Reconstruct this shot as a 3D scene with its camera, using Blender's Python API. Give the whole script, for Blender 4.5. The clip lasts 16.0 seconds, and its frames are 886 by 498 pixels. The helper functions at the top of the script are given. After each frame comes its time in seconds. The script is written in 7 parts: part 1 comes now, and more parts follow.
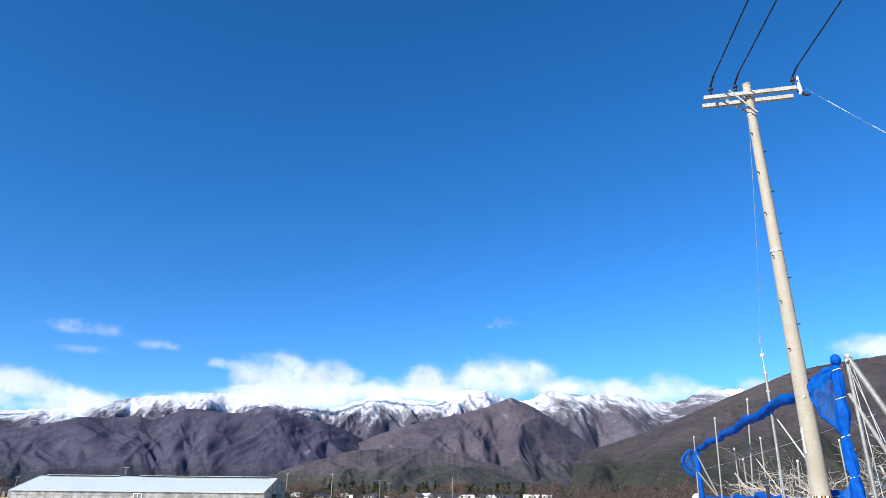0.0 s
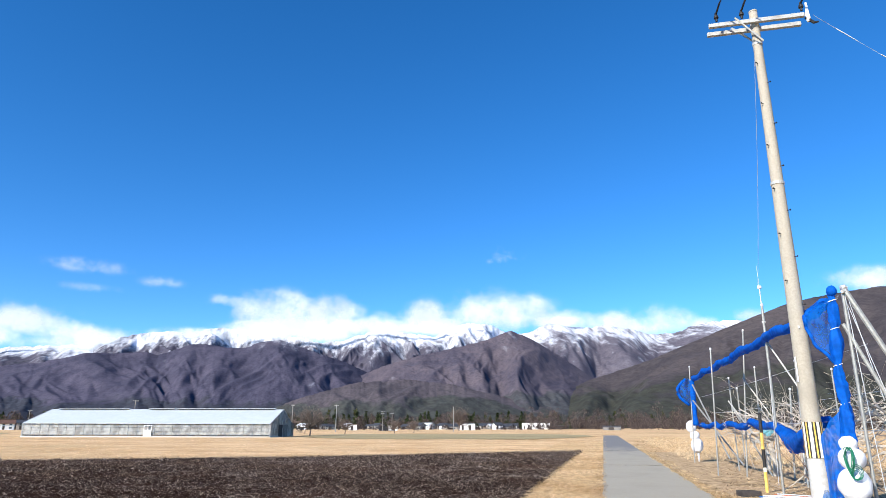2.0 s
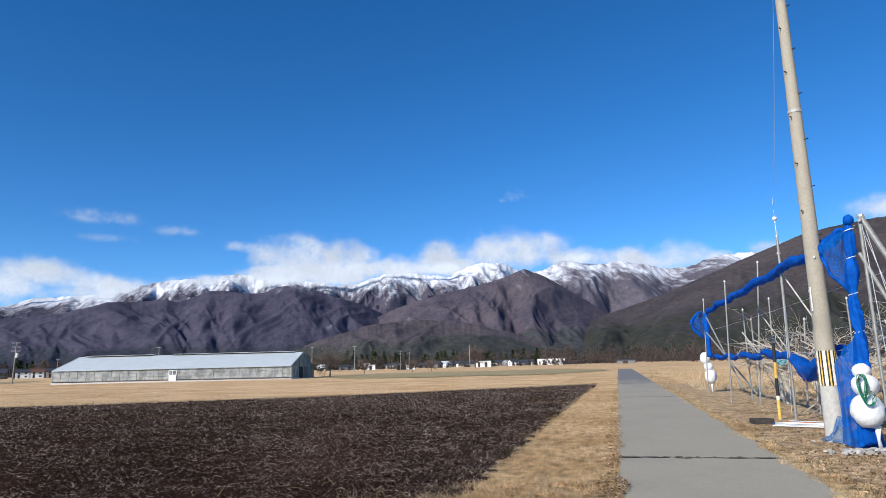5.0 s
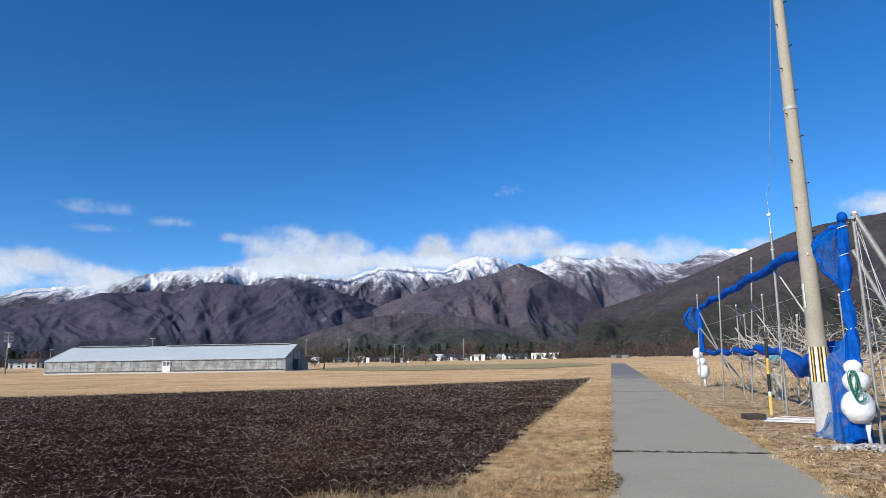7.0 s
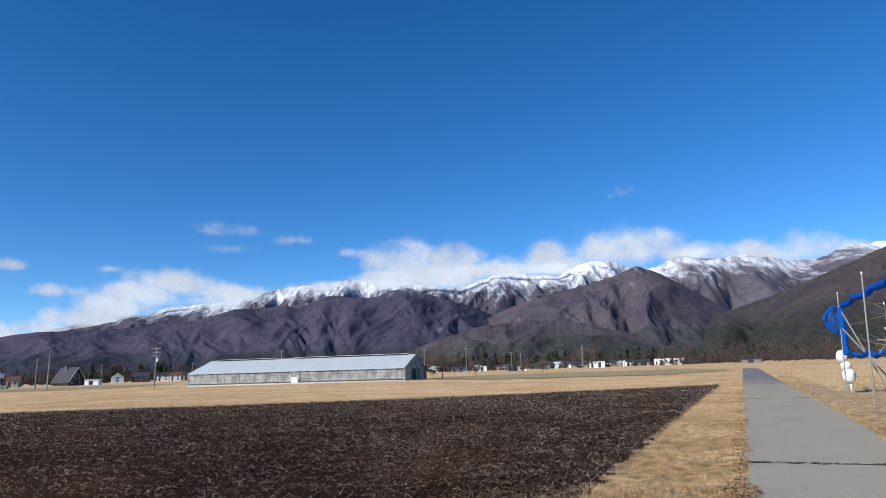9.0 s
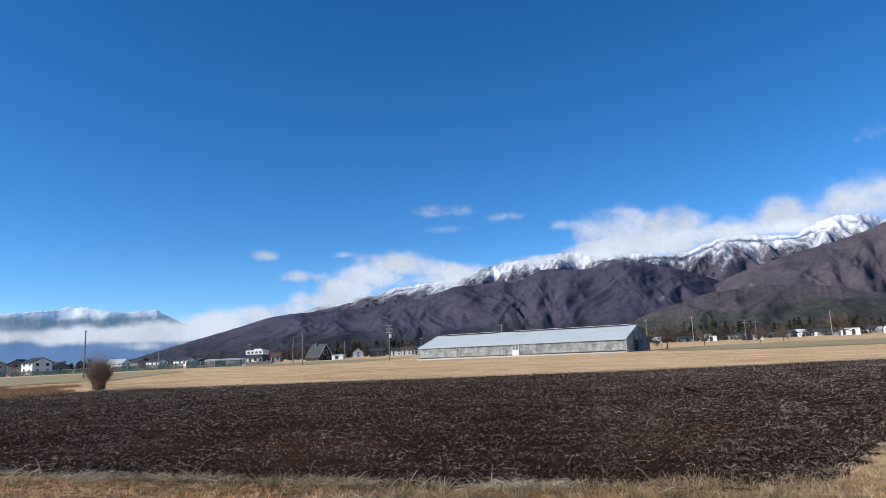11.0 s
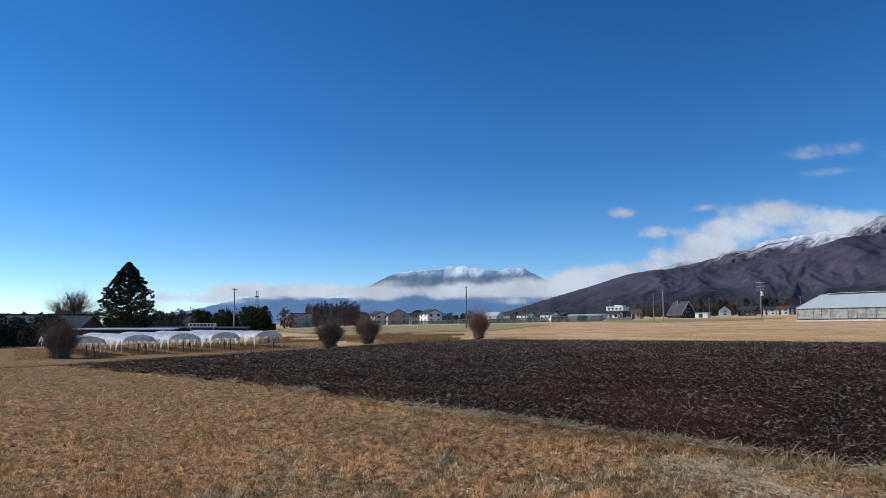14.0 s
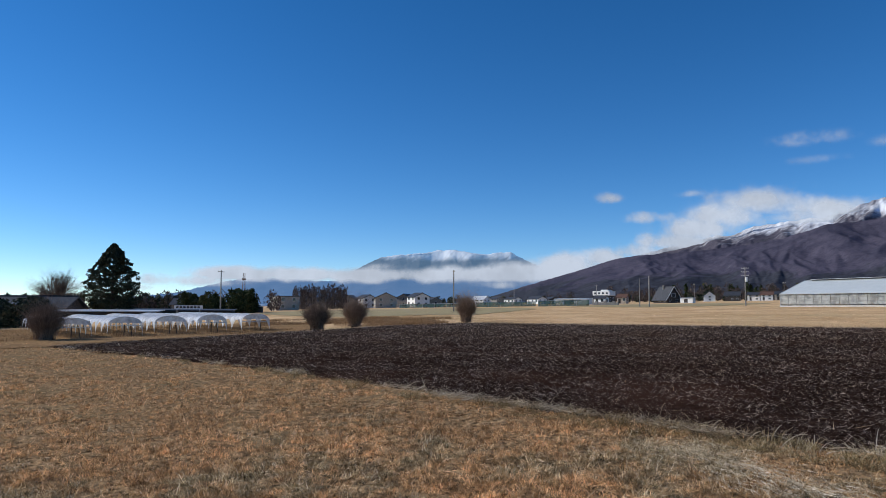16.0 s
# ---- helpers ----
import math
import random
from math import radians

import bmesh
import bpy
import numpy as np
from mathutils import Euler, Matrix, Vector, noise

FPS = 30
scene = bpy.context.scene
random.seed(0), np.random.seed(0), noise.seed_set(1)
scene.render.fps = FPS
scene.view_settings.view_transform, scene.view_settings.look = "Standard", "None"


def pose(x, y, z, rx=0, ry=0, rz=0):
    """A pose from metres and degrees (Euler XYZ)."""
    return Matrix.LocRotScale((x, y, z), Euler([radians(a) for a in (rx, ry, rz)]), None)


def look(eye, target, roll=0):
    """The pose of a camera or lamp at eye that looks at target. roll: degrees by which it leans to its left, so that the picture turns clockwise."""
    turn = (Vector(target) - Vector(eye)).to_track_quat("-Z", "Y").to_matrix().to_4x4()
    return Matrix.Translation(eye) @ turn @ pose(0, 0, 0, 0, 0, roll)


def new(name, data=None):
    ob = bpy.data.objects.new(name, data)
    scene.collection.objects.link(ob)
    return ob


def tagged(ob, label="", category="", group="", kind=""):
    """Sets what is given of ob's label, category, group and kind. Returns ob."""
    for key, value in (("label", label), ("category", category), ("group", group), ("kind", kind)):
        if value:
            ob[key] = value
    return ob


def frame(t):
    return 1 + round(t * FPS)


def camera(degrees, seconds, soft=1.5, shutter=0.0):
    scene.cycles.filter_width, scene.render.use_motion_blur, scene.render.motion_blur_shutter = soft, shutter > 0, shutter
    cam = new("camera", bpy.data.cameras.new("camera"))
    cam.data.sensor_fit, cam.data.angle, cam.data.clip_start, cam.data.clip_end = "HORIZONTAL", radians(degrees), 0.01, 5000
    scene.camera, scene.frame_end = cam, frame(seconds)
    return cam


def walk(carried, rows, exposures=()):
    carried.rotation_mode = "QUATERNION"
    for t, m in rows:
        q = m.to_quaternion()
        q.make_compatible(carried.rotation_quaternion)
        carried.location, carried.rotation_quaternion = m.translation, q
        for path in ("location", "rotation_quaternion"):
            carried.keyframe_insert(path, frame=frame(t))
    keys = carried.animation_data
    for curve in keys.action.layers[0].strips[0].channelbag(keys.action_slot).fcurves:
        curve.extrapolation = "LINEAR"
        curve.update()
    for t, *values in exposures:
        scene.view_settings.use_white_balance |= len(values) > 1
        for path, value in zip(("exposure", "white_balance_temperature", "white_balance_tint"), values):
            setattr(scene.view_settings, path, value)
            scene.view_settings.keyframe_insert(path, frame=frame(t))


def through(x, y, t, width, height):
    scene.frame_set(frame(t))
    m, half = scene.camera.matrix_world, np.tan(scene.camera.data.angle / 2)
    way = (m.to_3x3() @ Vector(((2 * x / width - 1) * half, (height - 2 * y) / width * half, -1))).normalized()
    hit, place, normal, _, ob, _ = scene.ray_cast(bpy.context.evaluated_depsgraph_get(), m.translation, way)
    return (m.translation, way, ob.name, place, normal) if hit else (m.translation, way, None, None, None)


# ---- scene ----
LENS = 66.6
EYE = 1.5
cam = camera(LENS, 16.0, soft=0.6)
# seconds, tilt, lean, turn of a camera held at one standing place
TURNS = [
    (0.0, 111.56, -0.65, 13.07),
    (0.5, 111.93, -0.30, 13.18),
    (1.0, 112.09, 0.00, 12.83),
    (1.5, 112.00, -0.39, 12.43),
    (2.0, 106.08, -0.18, 13.20),
    (2.5, 102.89, 0.02, 13.67),
    (3.0, 99.65, -0.46, 14.40),
    (3.5, 100.93, 0.67, 15.02),
    (4.0, 101.06, 1.06, 14.85),
    (6.5, 100.80, 0.99, 14.19),
    (7.0, 100.50, 0.80, 14.12),
    (7.5, 100.57, 0.91, 14.65),
    (8.0, 100.89, 1.72, 18.89),
    (8.2, 101.05, 1.83, 20.31),
    (10.3, 100.46, 1.22, 33.38),
    (10.5, 100.12, 1.55, 36.13),
    (11.0, 99.64, 1.92, 42.23),
    (11.5, 99.18, 2.25, 48.49),
    (12.0, 98.32, 1.86, 56.45),
    (12.5, 98.06, 0.86, 63.49),
    (13.0, 97.51, 1.03, 69.09),
    (13.5, 97.43, 1.10, 72.10),
    (14.0, 96.50, 0.03, 71.87),
    (14.5, 96.76, -0.31, 71.45),
    (15.0, 97.38, -0.17, 69.94),
    (15.5, 96.86, 0.26, 69.91),
    (16.0, 95.12, -0.29, 70.80),
]
STOPS = [(0.0, 0.88), (1.6, 0.98), (3.2, 0.9), (4.1, 0.54), (6.3, 0.40), (7.5, 0.36), (11.0, 0.37), (12.5, 0.26), (13.5, 0.13), (16.0, 0.06)]
walk(cam, [(t, pose(0, 0, EYE, a, b, c)) for t, a, b, c in TURNS], STOPS)

# ---- light ----
SUN_TURN, SUN_HIGH = -150.0, 30.0      # compass degrees from the lane's direction (clockwise), height
world = bpy.data.worlds.new("winter_sky")
scene.world = world
world.use_nodes = True
wn, wl = world.node_tree.nodes, world.node_tree.links
wn.clear()
sky = wn.new("ShaderNodeTexSky")
sky.sky_type = "NISHITA"
sky.sun_disc = False
sky.sun_elevation, sky.sun_rotation = radians(SUN_HIGH), radians(SUN_TURN)
sky.altitude, sky.air_density, sky.dust_density, sky.ozone_density = 3200, 1.0, 0.0, 3.0
sat = wn.new("ShaderNodeHueSaturation")
sat.inputs["Saturation"].default_value = 1.29
sat.inputs["Hue"].default_value = 0.502
sat.inputs["Value"].default_value = 1.0
bgd = wn.new("ShaderNodeBackground")
bgd.inputs["Strength"].default_value = 0.121
wout = wn.new("ShaderNodeOutputWorld")
wl.new(sky.outputs["Color"], sat.inputs["Color"])
gam = wn.new("ShaderNodeGamma")
gam.inputs["Gamma"].default_value = 1.03
wl.new(sat.outputs["Color"], gam.inputs["Color"])
wl.new(gam.outputs["Color"], bgd.inputs["Color"])
wl.new(bgd.outputs["Background"], wout.inputs["Surface"])

sun_data = bpy.data.lights.new("sun", "SUN")
sun_data.energy, sun_data.angle, sun_data.color = 4.2, radians(0.5), (1.0, 0.95, 0.87)
sun = new("sun", sun_data)
sa, sh = radians(SUN_TURN), radians(SUN_HIGH)
sun_from = Vector((math.sin(sa) * math.cos(sh), math.cos(sa) * math.cos(sh), math.sin(sh)))
sun.matrix_world = look(sun_from * 200, (0, 0, 0))

# ---- small helpers ----
RNG = np.random.default_rng(7)
SLOPE_X, SLOPE_Y = -0.002, 0.023       # the fan of gravel on which all stands climbs to the mountains


def gz(x, y):
    return SLOPE_X * x + SLOPE_Y * y


def polar(turn, far, up=0.0):
    """A place on the ground by compass degrees and metres from the lane's start."""
    a = radians(turn)
    x, y = far * math.sin(a), far * math.cos(a)
    return x, y, gz(x, y) + up


def mesh_of(name, verts, faces, material=None, smooth=False):
    me = bpy.data.meshes.new(name)
    me.from_pydata(verts.tolist() if hasattr(verts, "tolist") else verts, [], faces.tolist() if hasattr(faces, "tolist") else faces)
    if material:
        for m in material if isinstance(material, (list, tuple)) else [material]:
            me.materials.append(m)
    if smooth:
        me.polygons.foreach_set("use_smooth", [True] * len(me.polygons))
    me.update()
    return me


def thing(name, label, category, at=(0, 0, 0), turn=0.0, group="", kind=""):
    """An Empty at a thing's base; turn in degrees counter-clockwise."""
    ob = new(name)
    ob.empty_display_size = 0.2
    ob.matrix_basis = pose(at[0], at[1], at[2], 0, 0, turn)
    return tagged(ob, label, category, group, kind)


def single(name, verts, faces, material, label, category, at=(0, 0, 0), turn=0.0, group="", kind="", smooth=False):
    ob = new(name, mesh_of(name, verts, faces, material, smooth))
    ob.matrix_basis = pose(at[0], at[1], at[2], 0, 0, turn)
    return tagged(ob, label, category, group, kind)


def part(name, geo, material, parent, label="", smooth=False):
    ob = new(name, mesh_of(name, geo[0], geo[1], material, smooth))
    ob.parent = parent
    if label:
        ob["label"] = label
    return ob


def joined(*geos):
    """Several (verts, faces) as one."""
    vs, fs, n = [], [], 0
    for v, f in geos:
        v = np.asarray(v, float).reshape(-1, 3)
        vs.append(v)
        fs.extend([tuple(i + n for i in q) for q in f])
        n += len(v)
    return np.concatenate(vs), fs


def box(x0, x1, y0, y1, z0, z1, b=0.0):
    """A box with its upright and top edges cut off by b."""
    if b <= 0:
        v = [(x, y, z) for z in (z0, z1) for x, y in ((x0, y0), (x1, y0), (x1, y1), (x0, y1))]
        return np.array(v, float), [(3, 2, 1, 0), (4, 5, 6, 7), (0, 1, 5, 4), (1, 2, 6, 5), (2, 3, 7, 6), (3, 0, 4, 7)]
    ring = lambda i, z: [(x0 + i, y0, z), (x1 - i, y0, z), (x1, y0 + i, z), (x1, y1 - i, z), (x1 - i, y1, z), (x0 + i, y1, z), (x0, y1 - i, z), (x0, y0 + i, z)]
    top = [(x0 + b, y0 + b, z1), (x1 - b, y0 + b, z1), (x1 - b, y0 + b, z1), (x1 - b, y1 - b, z1), (x1 - b, y1 - b, z1), (x0 + b, y1 - b, z1), (x0 + b, y1 - b, z1), (x0 + b, y0 + b, z1)]
    v = ring(b, z0) + ring(b, z1 - b) + top
    f = [tuple(range(7, -1, -1)), tuple(range(16, 24))]
    for k in (0, 8):
        for i in range(8):
            j = (i + 1) % 8
            f.append((k + i, k + j, k + 8 + j, k + 8 + i))
    return np.array(v, float), f


def tube(points, radii, sides=6, caps=True, lump=0.0, rng=None, folds=0.0):
    """A tube along points, with a radius for each."""
    p = np.asarray(points, float)
    n = len(p)
    r = np.broadcast_to(np.asarray(radii, float), (n,))
    d = np.gradient(p, axis=0)
    d /= np.linalg.norm(d, axis=1)[:, None] + 1e-9
    ref = np.array([0, 0, 1.0]) if abs(d[:, 2]).mean() < 0.8 else np.array([1.0, 0, 0])
    a = np.cross(d, ref)
    a /= np.linalg.norm(a, axis=1)[:, None] + 1e-9
    b = np.cross(d, a)
    th = np.linspace(0, 2 * np.pi, sides, endpoint=False)
    rr = r[:, None] * (1 + (lump * rng.normal(size=(n, sides)) if lump else 0))
    if folds:
        rr = rr * (1 + folds * np.sin(5 * th[None, :] + 0.35 * np.arange(n)[:, None]))
    v = p[:, None] + rr[..., None] * (np.cos(th)[None, :, None] * a[:, None] + np.sin(th)[None, :, None] * b[:, None])
    f = [(i * sides + j, i * sides + (j + 1) % sides, (i + 1) * sides + (j + 1) % sides, (i + 1) * sides + j) for i in range(n - 1) for j in range(sides)]
    if caps:
        f += [tuple(range(sides - 1, -1, -1)), tuple(range((n - 1) * sides, n * sides))]
    return v.reshape(-1, 3), f


def rod(p, q, r, r2=None, sides=6):
    return tube([p, q], [r, r if r2 is None else r2], sides)


def ball(c, rx, rz, rng=None, lump=0.0, nu=16, nv=10):
    v = [(c[0], c[1], c[2] - rz)]
    for i in range(1, nv):
        t = -math.pi / 2 + math.pi * i / nv
        for j in range(nu):
            k = 1 + (lump * rng.normal() if lump else 0)
            a = 2 * math.pi * j / nu
            v.append((c[0] + rx * k * math.cos(t) * math.cos(a), c[1] + rx * k * math.cos(t) * math.sin(a), c[2] + rz * k * math.sin(t)))
    v.append((c[0], c[1], c[2] + rz))
    f = [(0, 1 + (j + 1) % nu, 1 + j) for j in range(nu)]
    for i in range(nv - 2):
        for j in range(nu):
            a, b = 1 + i * nu + j, 1 + i * nu + (j + 1) % nu
            f.append((a, b, b + nu, a + nu))
    e = len(v) - 1
    f += [(e - nu + j, e - nu + (j + 1) % nu, e) for j in range(nu)]
    return np.array(v), f


def lattice(x, y, seed):
    """Smooth gradient noise, about -1 to 1, on arrays of places."""
    x, y = np.asarray(x, float) + 0.37, np.asarray(y, float) + 0.61
    xi, yi = np.floor(x).astype(np.int64), np.floor(y).astype(np.int64)
    u, v = x - xi, y - yi

    def corner(i, j, dx, dy):
        h = (i * 374761393 + j * 668265263 + seed * 1274126177) & 0x7FFFFFFF
        h = ((h ^ (h >> 13)) * 1103515245) & 0x7FFFFFFF
        a = ((h ^ (h >> 16)) & 0xFFFF) * (2 * np.pi / 65536)
        return np.cos(a) * dx + np.sin(a) * dy

    su, sv = u * u * u * (u * (u * 6 - 15) + 10), v * v * v * (v * (v * 6 - 15) + 10)
    a = corner(xi, yi, u, v) * (1 - su) + corner(xi + 1, yi, u - 1, v) * su
    b = corner(xi, yi + 1, u, v - 1) * (1 - su) + corner(xi + 1, yi + 1, u - 1, v - 1) * su
    return (a * (1 - sv) + b * sv) * 1.5


def fbm(x, y, seed, octaves=4, ridged=False):
    s, amp = 0, 1.0
    for o in range(octaves):
        n = lattice(x, y, seed + 17 * o)
        s = s + amp * ((1 - 2 * np.abs(n)) if ridged else n)
        x, y, amp = 2.03 * (x * 0.8 - y * 0.6) + 3.1, 2.03 * (x * 0.6 + y * 0.8) + 1.7, amp * 0.5
    return s / 1.9


# ---- materials ----
class Nodes:
    """Short calls for building one node material."""

    def __init__(self, name):
        self.m = bpy.data.materials.new(name)
        self.m.use_nodes = True
        self.t = self.m.node_tree
        self.n, self.l = self.t.nodes, self.t.links
        self.b = self.n["Principled BSDF"]
        self.geo = self.n.new("ShaderNodeNewGeometry")

    def put(self, socket, value):
        if hasattr(value, "is_output"):
            self.l.new(value, socket)
        elif isinstance(value, tuple):
            socket.default_value = (*value, 1.0)[:4] if len(socket.default_value) == 4 else value
        else:
            socket.default_value = value

    def noise(self, scale, detail=3.0, rough=0.55, stretch=None, vector=None):
        v = vector or self.geo.outputs["Position"]
        if stretch:
            mp = self.n.new("ShaderNodeMapping")
            mp.inputs["Scale"].default_value = stretch
            self.l.new(v, mp.inputs["Vector"])
            v = mp.outputs["Vector"]
        t = self.n.new("ShaderNodeTexNoise")
        t.inputs["Scale"].default_value, t.inputs["Detail"].default_value, t.inputs["Roughness"].default_value = scale, detail, rough
        self.l.new(v, t.inputs["Vector"])
        return t.outputs["Fac"]

    def ramp(self, value, lo, hi, a=0.0, b=1.0):
        r = self.n.new("ShaderNodeMapRange")
        r.interpolation_type = "SMOOTHSTEP"
        for k, x in (("Value", value), ("From Min", lo), ("From Max", hi), ("To Min", a), ("To Max", b)):
            self.put(r.inputs[k], x)
        return r.outputs["Result"]

    def mix(self, fac, a, b, how="MIX"):
        x = self.n.new("ShaderNodeMix")
        x.data_type, x.blend_type = "RGBA", how
        self.put(x.inputs[0], fac)
        self.put(x.inputs[6], a)
        self.put(x.inputs[7], b)
        return x.outputs[2]

    def math(self, op, a, b=0.0):
        x = self.n.new("ShaderNodeMath")
        x.operation = op
        self.put(x.inputs[0], a)
        self.put(x.inputs[1], b)
        return x.outputs[0]

    def bump(self, height, strength, distance):
        x = self.n.new("ShaderNodeBump")
        x.inputs["Strength"].default_value, x.inputs["Distance"].default_value = strength, distance
        self.l.new(height, x.inputs["Height"])
        self.l.new(x.outputs["Normal"], self.b.inputs["Normal"])

    def done(self, colour, rough=0.9, metal=0.0, spec=0.25):
        self.put(self.b.inputs["Base Color"], colour)
        self.put(self.b.inputs["Roughness"], rough)
        self.put(self.b.inputs["Metallic"], metal)
        self.put(self.b.inputs["Specular IOR Level"], spec)
        return self.m


def surface(name, a, b, scale, large, rough=0.85, metal=0.0, spec=0.25, bump=0.2, depth=0.01, dirt=None, islands=0.0, objects=0.0, stretch=None):
    """A plain weathered surface: grain between two colours, large stains, relief."""
    m = Nodes(name)
    grain = m.noise(scale, 4, 0.6, stretch)
    c = m.mix(m.ramp(grain, 0.3, 0.7), a, b)
    d = dirt or tuple(x * 0.6 for x in a)
    c = m.mix(m.ramp(m.noise(large, 3), 0.5, 0.75, 0.0, 0.6), c, d)
    if islands:
        v = m.ramp(m.geo.outputs["Random Per Island"], 0, 1, 1 - islands, 1 + islands)
        c = m.mix(1.0, c, v, "MULTIPLY")
    if objects:
        o = m.n.new("ShaderNodeObjectInfo")
        v = m.ramp(o.outputs["Random"], 0, 1, 1 - objects, 1 + objects)
        c = m.mix(1.0, c, v, "MULTIPLY")
    if bump:
        m.bump(grain, bump, depth)
    return m.done(c, rough, metal, spec)


def blades_material(name, colours, sheen=0.1, through=0.25, patch=None):
    """Dry blades or leaves: a colour for each blade, some light let through."""
    m = Nodes(name)
    r = m.n.new("ShaderNodeValToRGB")
    r.color_ramp.interpolation = "LINEAR"
    els = r.color_ramp.elements
    while len(els) < len(colours):
        els.new(0.5)
    for i, c in enumerate(colours):
        els[i].position = i / (len(colours) - 1)
        els[i].color = (*c, 1)
    m.l.new(m.geo.outputs["Random Per Island"], r.inputs["Fac"])
    c = m.mix(m.ramp(m.noise(0.35, 3), 0.4, 0.65), r.outputs["Color"], m.mix(1.0, r.outputs["Color"], (0.72, 0.66, 0.58), "MULTIPLY"))
    if patch:
        # thin places bleached grey, and darker tufts
        c = m.mix(m.ramp(m.noise(0.8, 4, 0.65), 0.53, 0.68, 0.0, 0.6), c, patch)
        c = m.mix(1.0, c, m.ramp(m.noise(8.0, 3, 0.6), 0.40, 0.60, 0.28, 1.5), "MULTIPLY")
    c = m.mix(1.0, c, m.ramp(m.noise(5.0, 4, 0.65), 0.32, 0.68, 0.55, 1.3), "MULTIPLY")
    m.done(c, 0.8, 0, sheen)
    tr = m.n.new("ShaderNodeBsdfTranslucent")
    m.l.new(c, tr.inputs["Color"])
    mx = m.n.new("ShaderNodeMixShader")
    mx.inputs[0].default_value = through
    m.l.new(m.b.outputs[0], mx.inputs[1])
    m.l.new(tr.outputs[0], mx.inputs[2])
    m.l.new(mx.outputs[0], m.n["Material Output"].inputs["Surface"])
    return m.m


def lawn_material(name, russet, grey):
    """Trodden winter lawn: russet tufts and grey bleached ones in patches, a colour for each blade."""
    m = Nodes(name)

    def palette(colours):
        r = m.n.new("ShaderNodeValToRGB")
        els = r.color_ramp.elements
        while len(els) < len(colours):
            els.new(0.5)
        for i, c in enumerate(colours):
            els[i].position = i / (len(colours) - 1)
            els[i].color = (*c, 1)
        m.l.new(m.geo.outputs["Random Per Island"], r.inputs["Fac"])
        return r.outputs["Color"]

    near = m.n.new("ShaderNodeVectorMath")
    near.operation = "LENGTH"
    m.l.new(m.geo.outputs["Position"], near.inputs[0])
    # more grey blades near the lane's start, more russet ones further out
    share = m.math("ADD", m.math("ADD", m.math("MULTIPLY", m.noise(0.75, 4, 0.62), 0.65), m.math("MULTIPLY", m.noise(3.2, 3, 0.6), 0.35)), m.ramp(near.outputs["Value"], 5.0, 14.0, 0.035, -0.15))
    c = m.mix(m.ramp(share, 0.47, 0.60), palette(russet), palette(grey))
    c = m.mix(1.0, c, m.ramp(m.noise(7.0, 3, 0.6), 0.38, 0.62, 0.5, 1.45), "MULTIPLY")
    c = m.mix(1.0, c, m.ramp(m.noise(0.3, 3, 0.6), 0.35, 0.65, 0.80, 1.10), "MULTIPLY")
    m.done(c, 1.0, 0, 0.0)
    tr = m.n.new("ShaderNodeBsdfTranslucent")
    m.l.new(c, tr.inputs["Color"])
    mx = m.n.new("ShaderNodeMixShader")
    mx.inputs[0].default_value = 0.35
    m.l.new(m.b.outputs[0], mx.inputs[1])
    m.l.new(tr.outputs[0], mx.inputs[2])
    m.l.new(mx.outputs[0], m.n["Material Output"].inputs["Surface"])
    return m.m


def film_material(name, colour, clear, rough=0.4, patch=0.15, scale=1.5, spec=0.4):
    """Plastic film or net: part of the light goes straight through."""
    m = Nodes(name)
    n = m.noise(scale, 4)
    m.done(m.mix(m.ramp(n, 0.3, 0.7), colour, tuple(x * 0.75 for x in colour)), rough, 0, spec)
    m.bump(n, 0.3, 0.02)
    tl = m.n.new("ShaderNodeBsdfTranslucent")
    tl.inputs["Color"].default_value = (*colour, 1)
    half = m.n.new("ShaderNodeMixShader")
    half.inputs[0].default_value = 0.35
    m.l.new(m.b.outputs[0], half.inputs[1])
    m.l.new(tl.outputs[0], half.inputs[2])
    tr = m.n.new("ShaderNodeBsdfTransparent")
    mx = m.n.new("ShaderNodeMixShader")
    m.put(mx.inputs[0], m.ramp(n, 0.35, 0.65, max(0, clear - patch), min(1, clear + patch)))
    m.l.new(half.outputs[0], mx.inputs[1])
    m.l.new(tr.outputs[0], mx.inputs[2])
    m.l.new(mx.outputs[0], m.n["Material Output"].inputs["Surface"])
    return m.m


